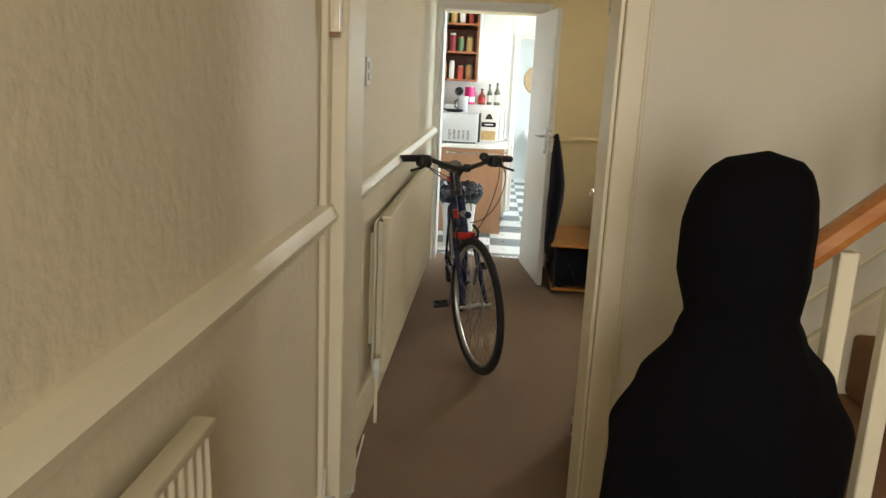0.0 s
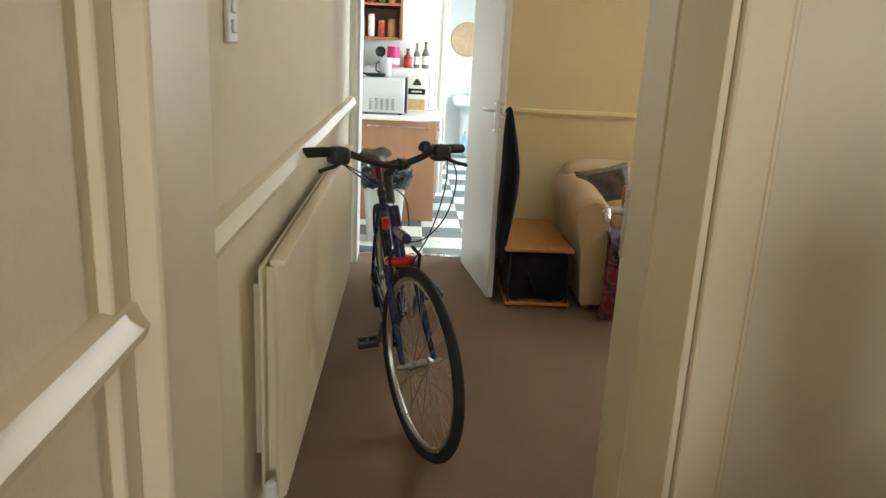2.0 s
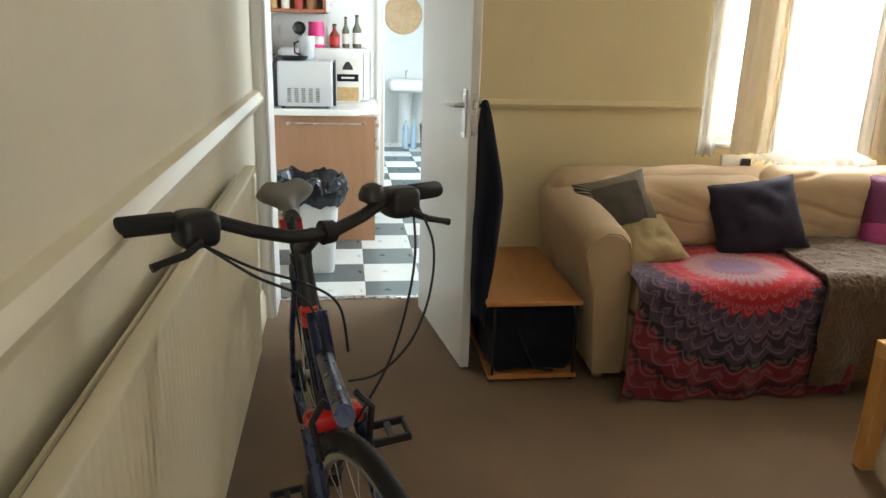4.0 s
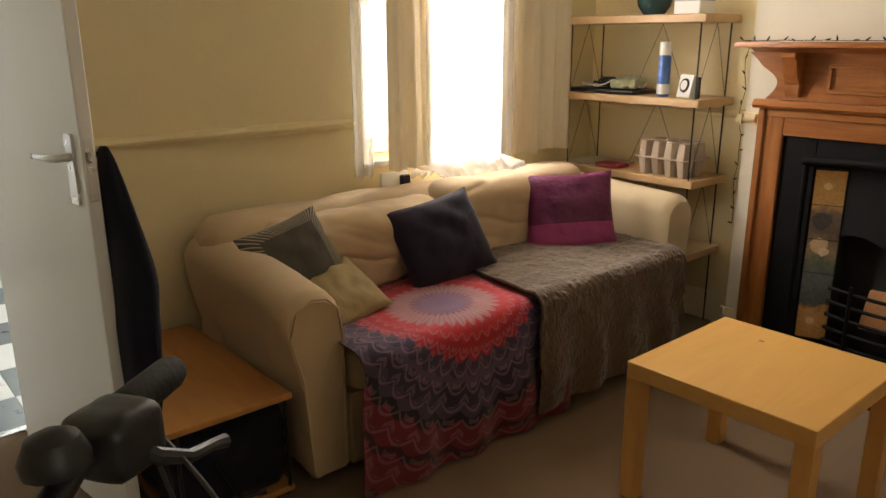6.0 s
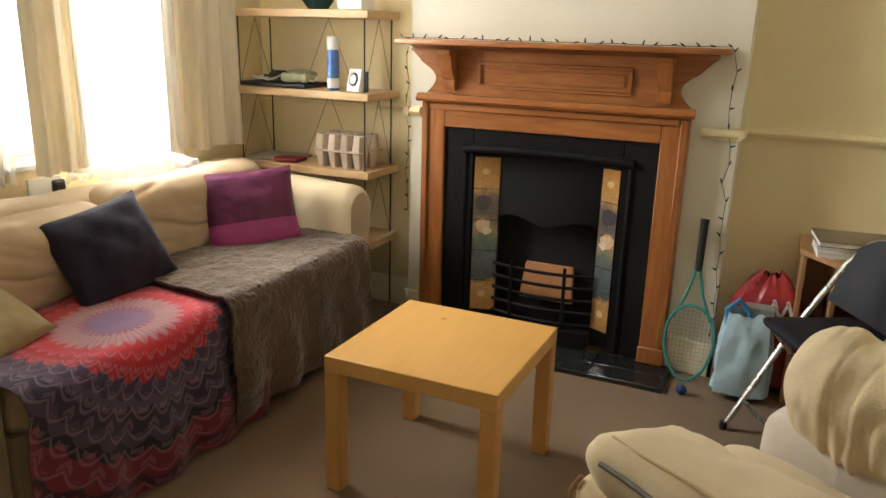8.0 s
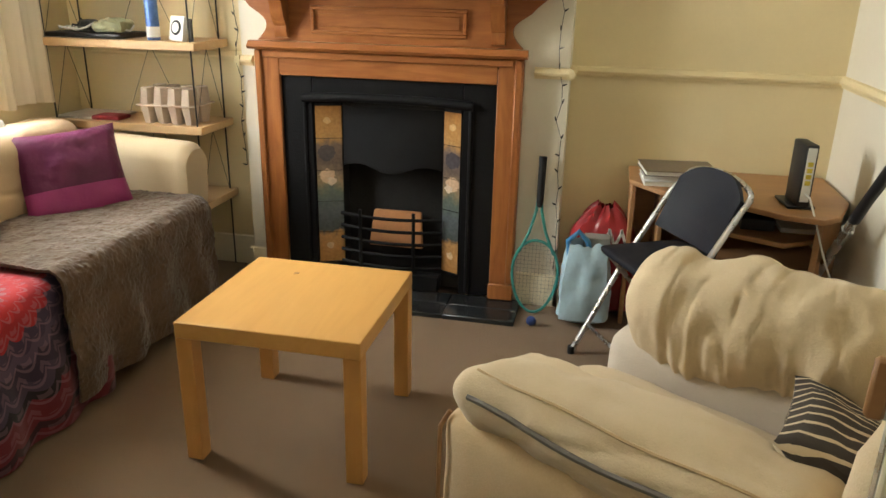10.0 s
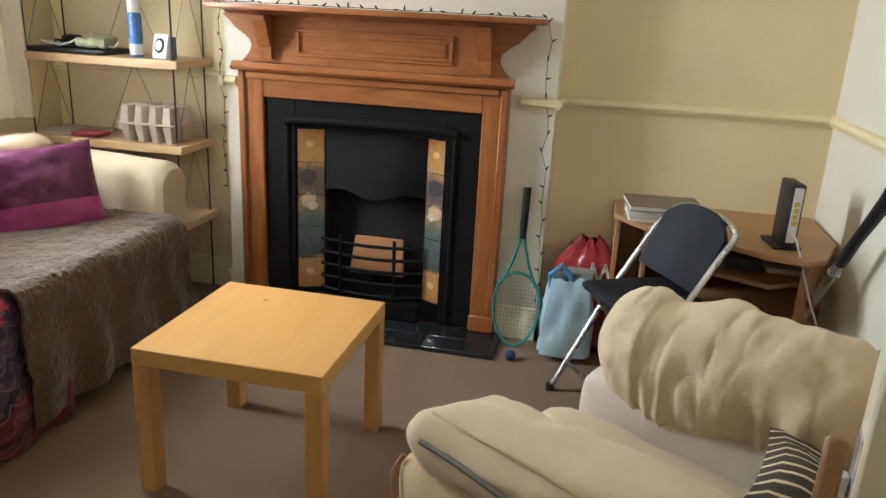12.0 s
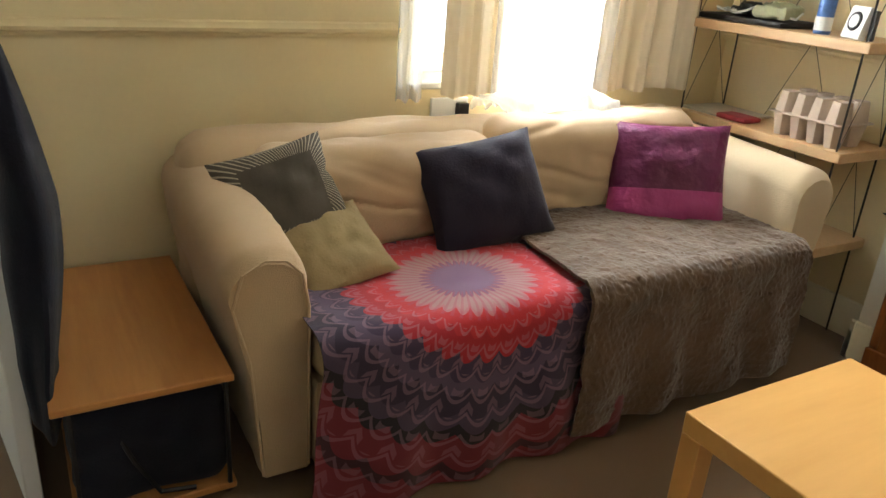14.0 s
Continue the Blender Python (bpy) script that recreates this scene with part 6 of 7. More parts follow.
part("top", sheet(saddle_f, 22, 16, 0.016), M_SADDLE, sd)
part("post", tube(bmesh.new(), [(-0.152, 0, 0.79), (-0.195, 0, 0.925)], 0.0135, 10), M_BLACK, sd)
part("clamp", lathe(bmesh.new(), (-0.156, 0, 0.795), [(0.019, 0), (0.019, 0.026)], 12), M_BLACK, sd)
part("rail", tube(bmesh.new(), [(-0.30, 0.022, 0.94), (-0.20, 0.022, 0.925), (-0.10, 0.02, 0.945)], 0.0035, 6), M_ALU, sd)
part("rail", tube(bmesh.new(), [(-0.30, -0.022, 0.94), (-0.20, -0.022, 0.925), (-0.10, -0.02, 0.945)], 0.0035, 6), M_ALU, sd)
cr = part("crankset", bmesh.new(), M_BLACK, bk)
part("chainring", lathe(bmesh.new(), (0, -0.045, 0.29), [(0.06, -0.003), (0.090, -0.002), (0.090, 0.002), (0.06, 0.003)], 32, "y"), M_BLACK, cr)
for s, dx, dz in ((-1, -0.10, -0.13), (1, 0.10, 0.13)):
    part("crank", tube(bmesh.new(), [(0, 0.065 * s, 0.29), (dx, 0.080 * s, 0.29 + dz)], 0.010, 8), M_ALU, cr)
    pd = part("pedal", bmesh.new(), M_BLACK, cr)
    b2 = bmesh.new()
    c = Vector((dx, 0.135 * s, 0.29 + dz))
    for lo, hi in (((-0.045, -0.045, -0.010), (-0.035, 0.045, 0.010)), ((0.035, -0.045, -0.010), (0.045, 0.045, 0.010)), ((-0.035, -0.045, -0.009), (0.035, -0.036, 0.009)), ((-0.035, 0.036, -0.009), (0.035, 0.045, 0.009)), ((-0.035, -0.008, -0.008), (0.035, 0.008, 0.008))):
        bx(b2, c + Vector(lo), c + Vector(hi), 0.002)
    b2.to_mesh(pd.data), b2.free()
part("chain", tube(bmesh.new(), [(0.0, -0.045, 0.378), (-0.44, -0.048, 0.385), (-0.475, -0.048, 0.36), (-0.45, -0.048, 0.31), (-0.43, -0.048, 0.22), (-0.40, -0.048, 0.20), (-0.02, -0.045, 0.203), (0.085, -0.045, 0.27), (0.075, -0.045, 0.34), (0.0, -0.045, 0.378)], 0.004, 5), M_DARKROD, bk)
part("cassette", lathe(bmesh.new(), (-0.44, -0.045, 0.345), [(0.03, -0.014), (0.05, 0.0), (0.052, 0.012)], 20, "y"), M_DARKROD, bk)
part("derailleur", soft((-0.46, -0.075, 0.20), (-0.40, -0.045, 0.31), 0.012, 6, 0.004, 30), M_BLACK, bk)
part("reflector", box((-0.21, -0.028, 0.865), (-0.20, 0.028, 0.90), 0.003), M_REDP, bk, "red reflector")
part("kickstand", tube(bmesh.new(), [(-0.05, 0.04, 0.29), (-0.26, 0.06, 0.27)], 0.007, 6), M_BLACK, bk)

# ---- stairs across the hall ----
st = tagged(new("stairs"), "carpeted stairs with white strings, climbing away beside the partition", "stairs", kind="structure")
M_STAIRC = mat("rust_brown_stair_carpet", (0.30, 0.17, 0.09), 0.95, var=0.2, scale=6, fine=240, bump=0.7, bump_scale=300, spec=0.1)
X0S, GO, RISE = 0.97, 0.215, 0.19
for i in range(10):
    x, z = X0S + GO * i, RISE * (i + 1)
    part("step", bx(bmesh.new(), (x - 0.02, -1.80, max(0, z - RISE)), (min(x + GO, 3.64), -1.085, z), 0.014, 2), M_STAIRC, st)


def string_board(y0, y1, lift):
    bm = bmesh.new()
    pts = [(X0S - 0.05, 0), (X0S - 0.05, 0.20 + lift), (X0S + GO * 10, RISE * 10 + 0.20 + lift), (X0S + GO * 10, RISE * 9 - 0.2), (X0S + 0.35, 0)]
    f = bm.faces.new([bm.verts.new((x, y0, z)) for x, z in pts])
    r = bmesh.ops.extrude_face_region(bm, geom=[f])
    bmesh.ops.translate(bm, vec=(0, y1 - y0, 0), verts=[g for g in r["geom"] if isinstance(g, bmesh.types.BMVert)])
    bmesh.ops.bevel(bm, geom=bm.edges[:], offset=0.003, segments=1, affect="EDGES")
    return bm


part("string", string_board(-1.084, -1.053, 0.05), M_GLOSS, st, "cream painted wall string")
part("string", string_board(-1.840, -1.801, -0.14), M_GLOSS, st, "cream painted outer string")
part("wall_moulding", tube(bmesh.new(), [(1.25, -1.056, 0.66), (2.2, -1.056, 1.50)], 0.008, 6), M_GLOSS, st)
bn_ = tagged(new("banister"), "white newel and balusters under a varnished orange handrail", "banister", kind="structure")
part("newel", bx(bmesh.new(), (0.955, -1.86, 0), (1.03, -1.785, 1.12), 0.006, 2), M_GLOSS, bn_)
M_RAIL = wood("varnished_orange_handrail", (0.52, 0.22, 0.06), (0.36, 0.12, 0.03), "x", 6, 0.18)
rail_bm = profile_run([(-0.032, 0.0), (-0.036, 0.02), (-0.028, 0.045), (-0.012, 0.056), (0.012, 0.056), (0.028, 0.045), (0.036, 0.02), (0.032, 0.0), (0.02, -0.008), (-0.02, -0.008)], (1.00, -1.8225, 1.02), (2.6, -1.8225, 1.02 + 1.6 * RISE / GO), (0, 1, 0))
part("handrail", rail_bm, M_RAIL, bn_, "varnished orange wooden handrail")
for i in range(12):
    x = 1.17 + i * 0.1075
    zb = 0.22 + (x - X0S + 0.05) * RISE / GO
    part("baluster", bx(bmesh.new(), (x, -1.838, zb), (x + 0.036, -1.804, 1.005 + (x - 1.0) * RISE / GO), 0.003), M_GLOSS, bn_)


def hoodie_f(u, v):
    """A hooded top hung over the newel: the hood stands up, the shoulders slope and the body falls."""
    a = u * 6.28318
    z = 1.345 - 1.08 * v
    prof = ((0.0, 0.003, 0.003), (0.006, 0.042, 0.038), (0.015, 0.068, 0.06), (0.03, 0.088, 0.078), (0.05, 0.102, 0.092), (0.08, 0.115, 0.102), (0.13, 0.124, 0.108), (0.22, 0.124, 0.108), (0.29, 0.108, 0.095), (0.33, 0.125, 0.10), (0.42, 0.185, 0.12), (0.52, 0.225, 0.13), (0.65, 0.235, 0.13), (1.0, 0.215, 0.125))
    for (v0, a0, b0), (v1, a1, b1) in zip(prof, prof[1:]):
        if v <= v1:
            k = (v - v0) / (v1 - v0)
            k = k * k * (3 - 2 * k) if v0 > 0.25 else math.sin(k * 1.5708) if v0 < 0.012 else k
            rx, ry = a0 + (a1 - a0) * k, b0 + (b1 - b0) * k
            break
    fold = 1 + 0.05 * math.sin(4 * a + 3 * v) * min(1, v * 2) + 0.10 * noise.noise(Vector((1.6 * math.cos(a), 1.6 * math.sin(a), 5 * v)))
    cx = 0.995 - 0.012 * math.sin(v * 9) - 0.014 * max(0, v - 0.3)
    return (cx + rx * fold * math.cos(a), -1.87 + 0.02 * v + ry * fold * math.sin(a), z)


hd = thing("hooded_jacket", (0.995, -1.87, 0.25), "black hooded jacket hung over the newel post", "jacket")
part("body", sheet(hoodie_f, 56, 64, 0.0), M_HOOD, hd)
part("sleeve", tube(bmesh.new(), [(1.155, -1.88, 0.76), (1.185, -1.885, 0.62), (1.185, -1.89, 0.42), (1.165, -1.89, 0.28)], [0.045, 0.052, 0.050, 0.042], 14), M_HOOD, hd)

# ---- kitchen, a step below the living room ----
structure("wall_kitchen_west", box((-0.27, FAR + 0.25, -0.1), (-0.13, 9.1, 2.4), 0), M_KWALL, "white painted kitchen wall", "wall")
structure("wall_kitchen_return", box((-0.27, FAR + 0.13, -0.1), (-0.121, FAR + 0.249, 2.4), 0), M_KWALL, "white painted return of the kitchen wall", "wall")
wall_with_hole("wall_kitchen_east", "y", 1.95, 0.15, FAR + 0.25, 9.1, (3.25, 4.35, 1.0, 2.1), M_KWALL, "white kitchen wall with a window opening", 2.4)
wall_with_hole("wall_kitchen_end", "x", 5.10, 0.12, -0.13, 1.95, (0.71, 1.45, 0, 1.88), M_KWALL, "pale wall with the bathroom doorway", 2.4)
structure("wall_bath_west", box((0.55, 5.22, -0.1), (0.65, 8.9, 2.4), 0), M_KWALL, "white bathroom wall", "wall")
structure("wall_bath_end", box((-0.13, 8.9, -0.1), (2.1, 9.02, 2.4), 0), M_KWALL, "white bathroom end wall", "wall")
architrave("trim_bath_doorway", 0.71, 1.45, 1.88, 5.10, -1, M_WHITE, "white painted bathroom door surround", 0.06)
tiles_root = tagged(new("floor_tiles"), "dark green and white checked vinyl floor tiles", "floor tiles", kind="structure")
tile_mesh = None
TS = 0.3305
for i in range(6):
    for j in range(-1, 18):
        x, y = 0.177 + TS * (i - 1), 3.035 + TS * j
        y0 = max(0.0, 2.878 - y)
        if x > 1.7 or y + TS > 8.9 or y0 >= TS:
            continue
        if tile_mesh is None or y0 > 0:
            b2 = box((0.0008, 0.0008 + y0, -0.0035), (TS - 0.0008, TS - 0.0008, 0.0025), 0.0006)
            ob = link_mesh("tile", b2, M_TILE_D if (i + j) % 2 == 0 else M_TILE_W)
            if y0 == 0:
                tile_mesh = ob.data
                tile_dark, tile_white = tile_mesh.copy(), tile_mesh.copy()
                tile_dark.materials[0], tile_white.materials[0] = M_TILE_D, M_TILE_W
        else:
            ob = new("tile", tile_dark if (i + j) % 2 == 0 else tile_white)
        ob.parent = tiles_root
        ob.location = (x, y, KF)
M_CAB = wood("tan_cabinet_laminate", (0.40, 0.22, 0.125), (0.34, 0.18, 0.095), "z", 4, 0.4)
WT = 0.812
kc = thing("kitchen_cabinet", (0.26, 4.6, KF), "tan kitchen base unit with a steel rail on its end", "cabinet")
part("end_panel", box((-0.125, 4.225, KF + 0.003), (0.60, 4.243, WT - 0.04), 0.002), M_CAB, kc)
part("carcass", box((-0.125, 4.2435, 0.01), (0.580, 5.09, WT - 0.04), 0.002), M_CAB, kc)
part("plinth", box((-0.125, 4.2435, KF + 0.003), (0.53, 5.09, 0.0095), 0.002), M_BLACK, kc)
for i in range(2):
    y = 4.247 + i * 0.42
    dr = part("door", box((0.5805, y, 0.03), (0.599, y + 0.416, 0.60), 0.003), M_CAB, kc)
    part("knob", lathe(bmesh.new(), (0.5995, y + 0.04, 0.55), [(0.006, 0), (0.012, 0.02), (0.015, 0.028), (0.009, 0.033)], 10, "x"), M_CHROME, dr)
    d2 = part("drawer", box((0.5805, y, 0.61), (0.599, y + 0.416, WT - 0.043), 0.003), M_CAB, kc)
    part("knob", lathe(bmesh.new(), (0.5995, y + 0.06, 0.70), [(0.006, 0), (0.012, 0.02), (0.015, 0.028), (0.009, 0.033)], 10, "x"), M_CHROME, d2)
rl = part("towel_rail", tube(bmesh.new(), [(0.02, 4.18, 0.725), (0.54, 4.18, 0.725)], 0.006, 8), M_CHROME, kc, "steel towel rail")
for x in (0.035, 0.525):
    part("rail_post", tube(bmesh.new(), [(x, 4.224, 0.725), (x, 4.176, 0.725)], [0.010, 0.012], 10), M_CHROME, rl)
wt_bm = bmesh.new()
f = wt_bm.faces.new([wt_bm.verts.new((x, y, WT - 0.039)) for x, y in ((-0.128, 4.19), (0.40, 4.19), (0.46, 4.20), (0.625, 4.33), (0.635, 4.37), (0.635, 5.095), (-0.128, 5.095))])
r = bmesh.ops.extrude_face_region(wt_bm, geom=[f])
bmesh.ops.translate(wt_bm, vec=(0, 0, 0.039), verts=[g for g in r["geom"] if isinstance(g, bmesh.types.BMVert)])
bmesh.ops.bevel(wt_bm, geom=wt_bm.edges[:], offset=0.006, segments=2, affect="EDGES")
tagged(part("worktop", wt_bm, M_WPLAST), "pale grey-white laminate worktop with a chamfered corner", "worktop")
mw = thing("microwave", (0.13, 4.4, WT), "silver-white microwave with a vented side", "microwave")
M_ENAMEL = mat("silver_white_enamel", (0.58, 0.60, 0.62), 0.35, 0.2, var=0.04)
part("body", bx(bmesh.new(), (-0.035, 4.25, WT + 0.013), (0.325, 4.60, 1.115), 0.016, 3), M_ENAMEL, mw)
part("front", bx(bmesh.new(), (0.3255, 4.262, WT + 0.018), (0.345, 4.59, 1.112), 0.006, 2), M_BLACK, mw, "dark microwave door")
part("back_edge", bx(bmesh.new(), (-0.062, 4.256, WT + 0.013), (-0.0355, 4.60, 1.110), 0.008, 2), M_BLACK, mw)
for i in range(5):
    for k in range(8):
        part("vent_slot", box((0.030 + i * 0.046, 4.2485, 0.855 + k * 0.012), (0.055 + i * 0.046, 4.2502, 0.860 + k * 0.012), 0), M_DARKROD, mw)
for x in (0.0, 0.29):
    for y in (4.29, 4.56):
        part("foot", lathe(bmesh.new(), (x, y, WT + 0.0005), [(0.012, 0), (0.014, 0.012)], 8), M_BLACK, mw)
gr = thing("grill_pan", (0.06, 4.42, 1.1155), "black pan lying on the microwave", "pan")
part("pan", lathe(bmesh.new(), (0.07, 4.40, 1.1158), [(0.075, 0), (0.095, 0.025), (0.092, 0.025), (0.070, 0.004)], 20), M_BLACK, gr)
part("handle", tube(bmesh.new(), [(0.0, 4.35, 1.135), (-0.05, 4.29, 1.15)], 0.009, 6), M_BLACK, gr)
ut = thing("utensil_jar", (0.15, 4.50, 1.1155), "pale steel mug with a black ladle standing in it", "utensil jar")
part("jar", lathe(bmesh.new(), (0.15, 4.52, 1.1158), [(0.046, 0), (0.053, 0.01), (0.057, 0.155), (0.053, 0.155), (0.050, 0.02)], 20), M_ENAMEL, ut)
part("handle", tube(bmesh.new(), [(0.10, 4.50, 1.235), (0.07, 4.49, 1.22), (0.07, 4.49, 1.16), (0.105, 4.50, 1.145)], 0.007, 6), M_BLACK, ut)
part("ladle", tube(bmesh.new(), [(0.14, 4.51, 1.14), (0.115, 4.50, 1.29)], 0.006, 6), M_BLACK, ut)
part("ladle_bowl", lathe(bmesh.new(), (0.105, 4.49, 1.32), [(0.006, 0.02), (0.030, 0.012), (0.044, -0.006), (0.040, -0.006), (0.026, 0.008)], 16, "y"), M_BLACK, ut)
fz = thing("white_appliance", (0.30, 4.9, WT), "white enamelled box-shaped appliance on the worktop", "appliance")
part("body", bx(bmesh.new(), (-0.06, 4.74, WT + 0.001), (0.585, 5.085, 1.185), 0.03, 4), M_WPLAST, fz)
part("door", bx(bmesh.new(), (0.5855, 4.75, WT + 0.02), (0.605, 5.08, 1.165), 0.008, 2), M_WPLAST, fz)
part("seam", box((0.535, 4.7385, WT + 0.03), (0.539, 4.7402, 1.16), 0), M_DARKROD, fz)
cb = thing("cereal_box", (0.42, 4.66, WT), "white food packet with a navy label and a picture", "food packet")
part("carton", box((0.335, 4.63, WT + 0.001), (0.515, 4.69, 1.13), 0.004), M_PAGE, cb)
part("label_band", box((0.350, 4.6288, 0.965), (0.500, 4.6298, 1.015), 0), M_NAVY, cb)
part("label_text", box((0.380, 4.628, 0.984), (0.470, 4.6287, 0.996), 0), M_PAGE, cb)
part("picture", box((0.350, 4.6288, 0.83), (0.500, 4.6298, 0.925), 0), mat("oat_picture_print", (0.62, 0.42, 0.18), 0.5, var=0.3, scale=30), cb)
bm = bmesh.new()
f = bm.faces.new([bm.verts.new((x, 4.6295, z)) for x, z in ((0.385, 1.045), (0.465, 1.045), (0.455, 1.075), (0.435, 1.10), (0.415, 1.10), (0.395, 1.07))])
r = bmesh.ops.extrude_face_region(bm, geom=[f])
bmesh.ops.translate(bm, vec=(0, -0.001, 0), verts=[g for g in r["geom"] if isinstance(g, bmesh.types.BMVert)])
part("emblem", bm, M_DARKROD, cb)
M_PINK = mat("pink_plastic", (0.80, 0.03, 0.22), 0.35, var=0.05)
M_GREENB = mat("olive_bottle_glass", (0.16, 0.16, 0.11), 0.15)
M_SAUCE = mat("brown_red_sauce", (0.26, 0.05, 0.03), 0.25)
for x, y, h, r, m_, lab, cat in ((0.205, 4.83, 0.155, 0.058, M_PINK, "bright pink plastic storage tub", "tub"), (0.335, 4.83, 0.15, 0.036, M_SAUCE, "small red-labelled sauce bottle", "bottle"), (0.415, 4.86, 0.20, 0.026, M_GREENB, "slim dark glass bottle with a pale label", "bottle"), (0.495, 4.84, 0.215, 0.032, M_GREENB, "dark glass bottle with a pale label", "bottle"), (0.27, 4.90, 0.12, 0.03, M_WPLAST, "small white plastic tub", "tub")):
    bt = thing("bottle" if cat == "bottle" else "tub", (x, y, 1.1855), lab, cat)
    part("body", lathe(bmesh.new(), (x, y, 1.1855), [(r * 0.9, 0), (r, 0.006), (r, h * 0.6), (r * (0.4 if cat == "bottle" else 0.95), h * 0.8), (r * (0.36 if cat == "bottle" else 0.9), h)], 16), m_, bt)
    part("label", lathe(bmesh.new(), (x, y, 1.1855 + h * 0.15), [(r * 1.02, 0), (r * 1.02, h * 0.35)], 16), M_PAGE if m_ is not M_SAUCE else M_REDP, bt)
    part("cap", lathe(bmesh.new(), (x, y, 1.186 + h), [(r * 0.42, 0), (r * 0.42, 0.016)] if cat == "bottle" else [(r * 0.95, 0), (r * 0.93, 0.022)], 12), M_BLACK if cat == "bottle" else m_, bt)
wc = thing("wall_shelf_cabinet", (0.1, 4.7, 1.42), "open reddish wooden wall cabinet full of jars", "wall cabinet")
M_REDW = wood("reddish_wall_cabinet_wood", (0.42, 0.16, 0.075), (0.30, 0.10, 0.045), "z", 6, 0.4)
part("back_panel", box((-0.128, 4.352, 1.42), (-0.115, 5.09, 2.20), 0.001), M_REDW, wc)
part("side", box((-0.1145, 5.07, 1.42), (0.285, 5.09, 2.20), 0.002), M_REDW, wc)
for z in (1.42, 1.69, 1.96, 2.18):
    part("shelf", box((-0.1145, 4.352, z), (0.285, 5.0695, z + 0.02), 0.002), M_REDW, wc)
part("post", box((0.265, 4.352, 1.4405), (0.285, 4.372, 2.1795), 0.002), M_REDW, wc)
wd = part("door", box((0.2865, 4.352, 1.425), (0.304, 5.09, 2.195), 0.003), M_WPLAST, wc, "white cabinet door")
part("knob", lathe(bmesh.new(), (0.3045, 4.40, 1.47), [(0.006, 0), (0.012, 0.018), (0.016, 0.028), (0.009, 0.034)], 10, "x"), M_WPLAST, wd)
rnd = random.Random(12)
jar_cols = [M_RED, mat("green_tin", (0.10, 0.20, 0.10), 0.4), mat("ochre_packet", (0.50, 0.33, 0.12), 0.5), M_WPLAST, mat("tomato_tin", (0.45, 0.06, 0.04), 0.4), M_DESK]
for z in (1.4405, 1.7105, 1.9805):
    for k in range(4):
        x, h, r = -0.06 + k * 0.085, rnd.uniform(0.11, 0.18), rnd.uniform(0.026, 0.036)
        j = thing("jar", (x, 4.42, z), "small jar or tin on the wall cabinet shelf", "jar", "jars in the wall cabinet")
        part("body", lathe(bmesh.new(), (x, 4.42, z), [(r * 0.95, 0), (r, 0.005), (r, h), (r * 0.8, h + 0.006)], 12), jar_cols[(k + int(z * 10)) % 6], j)
        part("lid", lathe(bmesh.new(), (x, 4.42, z + h + 0.0065), [(r * 0.85, 0), (r * 0.85, 0.016)], 12), jar_cols[(k * 2 + 1) % 6], j)
# bin with a black liner
bi = thing("kitchen_bin", (0.20, 3.63, KF + 0.003), "white plastic bin with a black liner folded over", "bin", local=True)


def bin_f(u, v):
    a = u * 6.28318
    sq = 1 / (abs(math.cos(a)) ** 5 + abs(math.sin(a)) ** 5) ** 0.2
    k = 0.78 + 0.22 * v
    return (0.165 * math.cos(a) * sq * k, 0.135 * math.sin(a) * sq * k, 0.53 * v)


part("body", sheet(bin_f, 40, 10, 0.0), mat("white_grey_bin_plastic", (0.66, 0.68, 0.70), 0.4, var=0.04), bi)
part("bottom", box((-0.12, -0.10, 0.0), (0.12, 0.10, 0.01), 0.01), M_WPLAST, bi)


def liner_f(u, v):
    a = u * 6.28318
    sq = 1 / (abs(math.cos(a)) ** 4 + abs(math.sin(a)) ** 4) ** 0.25
    n1 = noise.noise(Vector((2.5 * math.cos(a), 2.5 * math.sin(a), v * 3))) * 0.14 + noise.noise(Vector((8 * math.cos(a), 8 * math.sin(a), v * 6))) * 0.10
    if v < 0.6:
        k, z = 1.08 + 0.20 * math.sin(v / 0.6 * 3.14) + n1, 0.42 + 0.17 * v / 0.6
    else:
        k, z = 1.06 - 0.34 * (v - 0.6) / 0.4 + n1 * 0.6, 0.59 - 0.16 * (v - 0.6) / 0.4
    return (0.165 * math.cos(a) * sq * k, 0.135 * math.sin(a) * sq * k, z + n1 * 0.22)


part("liner", sheet(liner_f, 90, 26, 0.0), mat("glossy_black_film", (0.012, 0.014, 0.022), 0.16, var=0.2, scale=20, bump=0.6, bump_scale=35), bi, "glossy black bin liner")
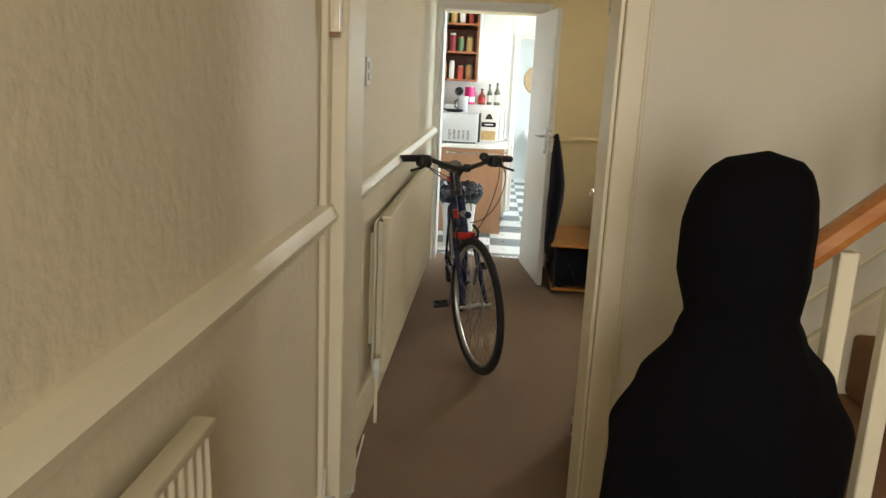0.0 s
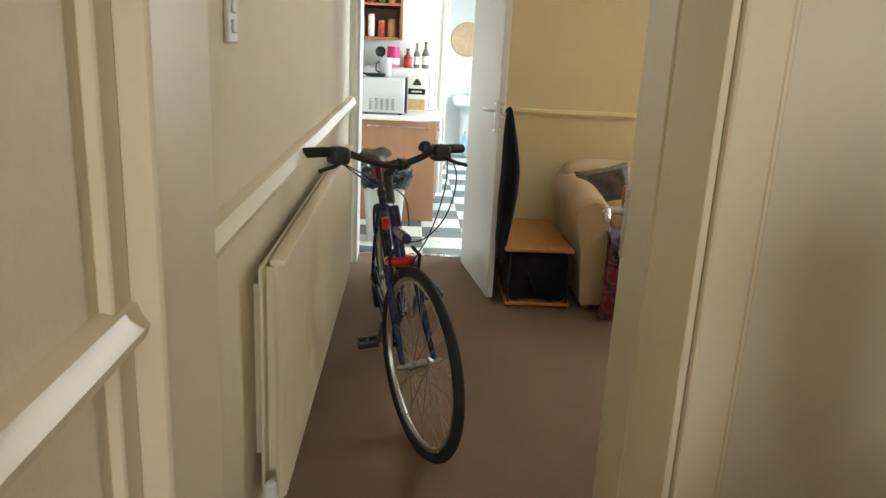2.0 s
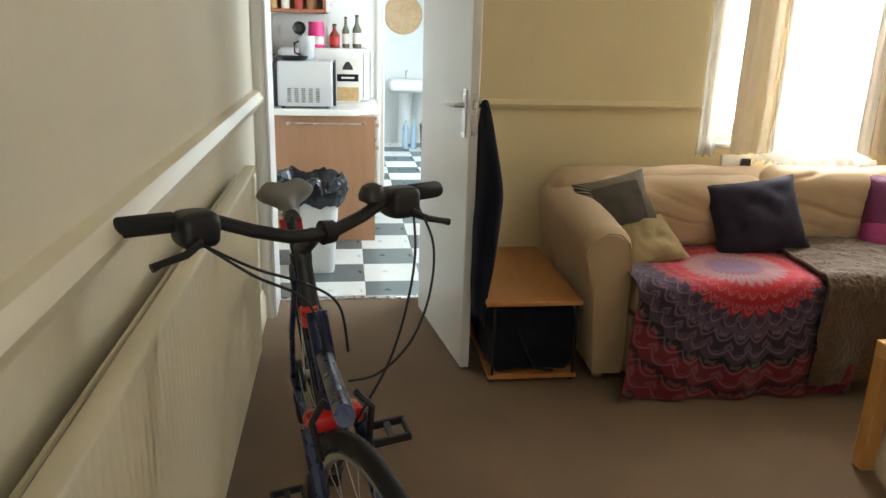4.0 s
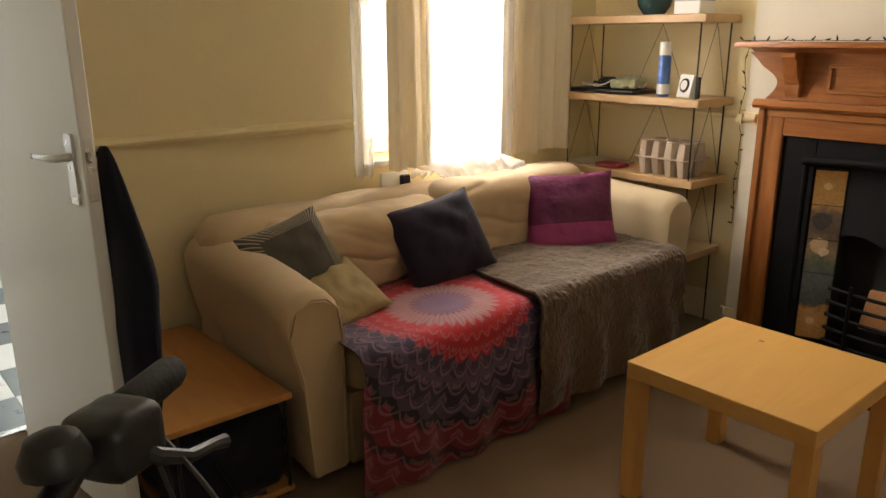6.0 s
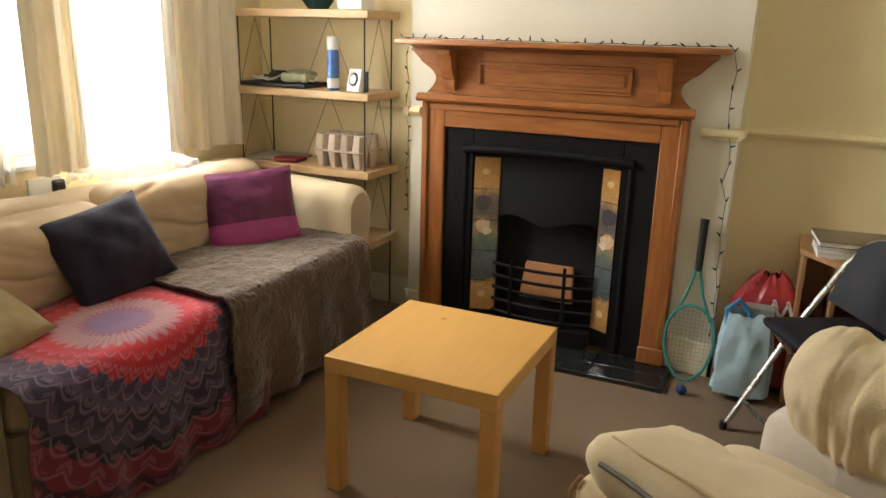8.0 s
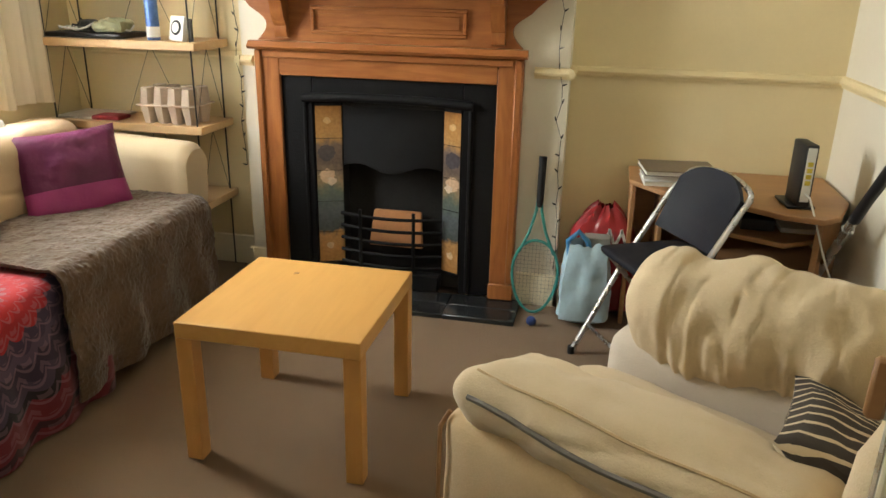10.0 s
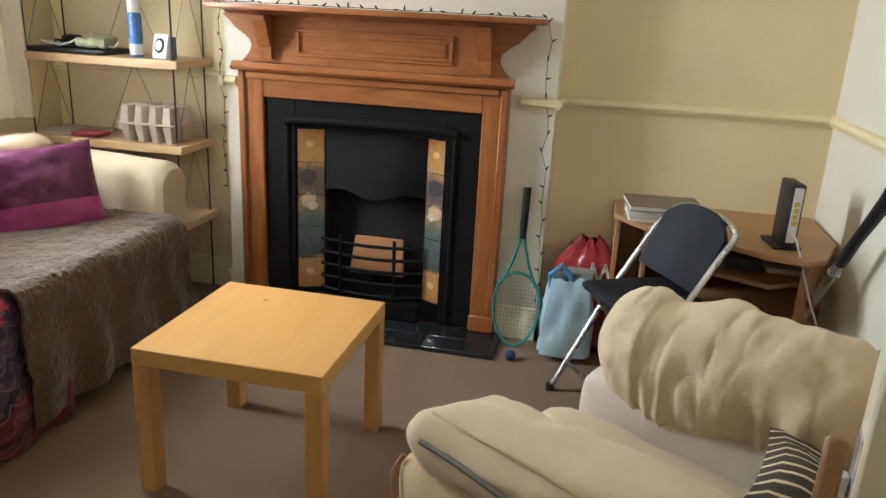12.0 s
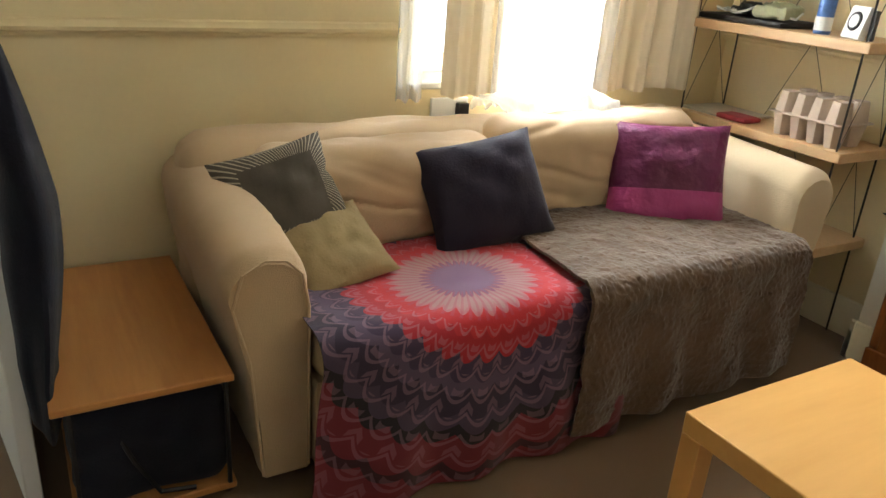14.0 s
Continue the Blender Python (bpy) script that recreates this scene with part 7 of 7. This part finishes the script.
# bathroom beyond
bs = thing("wash_basin", (1.17, 8.6, KF), "white wash basin on a pedestal", "wash basin")
part("bowl", bx(bmesh.new(), (0.95, 8.38, 0.56), (1.44, 8.89, 0.70), 0.05, 3), M_WPLAST, bs)
part("pedestal", lathe(bmesh.new(), (1.16, 8.66, KF + 0.003), [(0.10, 0), (0.085, 0.1), (0.075, 0.45), (0.10, 0.645)], 18), M_WPLAST, bs)
part("tap", tube(bmesh.new(), [(1.18, 8.82, 0.70), (1.18, 8.82, 0.80), (1.18, 8.72, 0.80)], 0.01, 8), M_CHROME, bs)
mr = thing("mirror", (1.14, 8.89, 1.45), "round mirror with a pale wooden frame", "mirror")
part("frame", lathe(bmesh.new(), (1.14, 8.898, 1.47), [(0.20, -0.02), (0.22, -0.025), (0.235, -0.02), (0.24, 0.0)], 40, "y"), M_SHELF, mr)
part("glass", lathe(bmesh.new(), (1.14, 8.896, 1.47), [(0.002, -0.012), (0.20, -0.012), (0.205, -0.008)], 40, "y"), mat("grey_mirror_glass", (0.7, 0.72, 0.70), 0.08, 1.0, var=0.02, bump=0), mr)
M_PALEB = mat("pale_blue_plastic", (0.42, 0.55, 0.66), 0.3)
tb = thing("toiletries_tub", (1.42, 8.2, KF), "black tub with a lime lid beside the basin", "tub")
part("tub", lathe(bmesh.new(), (1.42, 8.2, KF + 0.003), [(0.10, 0), (0.12, 0.30), (0.115, 0.30)], 18), M_BLACK, tb)
part("lid", lathe(bmesh.new(), (1.42, 8.2, KF + 0.305), [(0.115, 0), (0.09, 0.05)], 18), mat("lime_plastic", (0.35, 0.55, 0.08), 0.4), tb, "lime green lid")
part("label", box((1.36, 8.078, KF + 0.10), (1.46, 8.083, KF + 0.17), 0), M_REDP, tb)
for x in (1.13, 1.23):
    tagged(part("bottle", lathe(bmesh.new(), (x, 8.2, KF + 0.003), [(0.035, 0), (0.036, 0.25), (0.015, 0.30), (0.015, 0.34)], 12), M_PALEB), "tall pale blue bottle on the bathroom floor", "bottle")
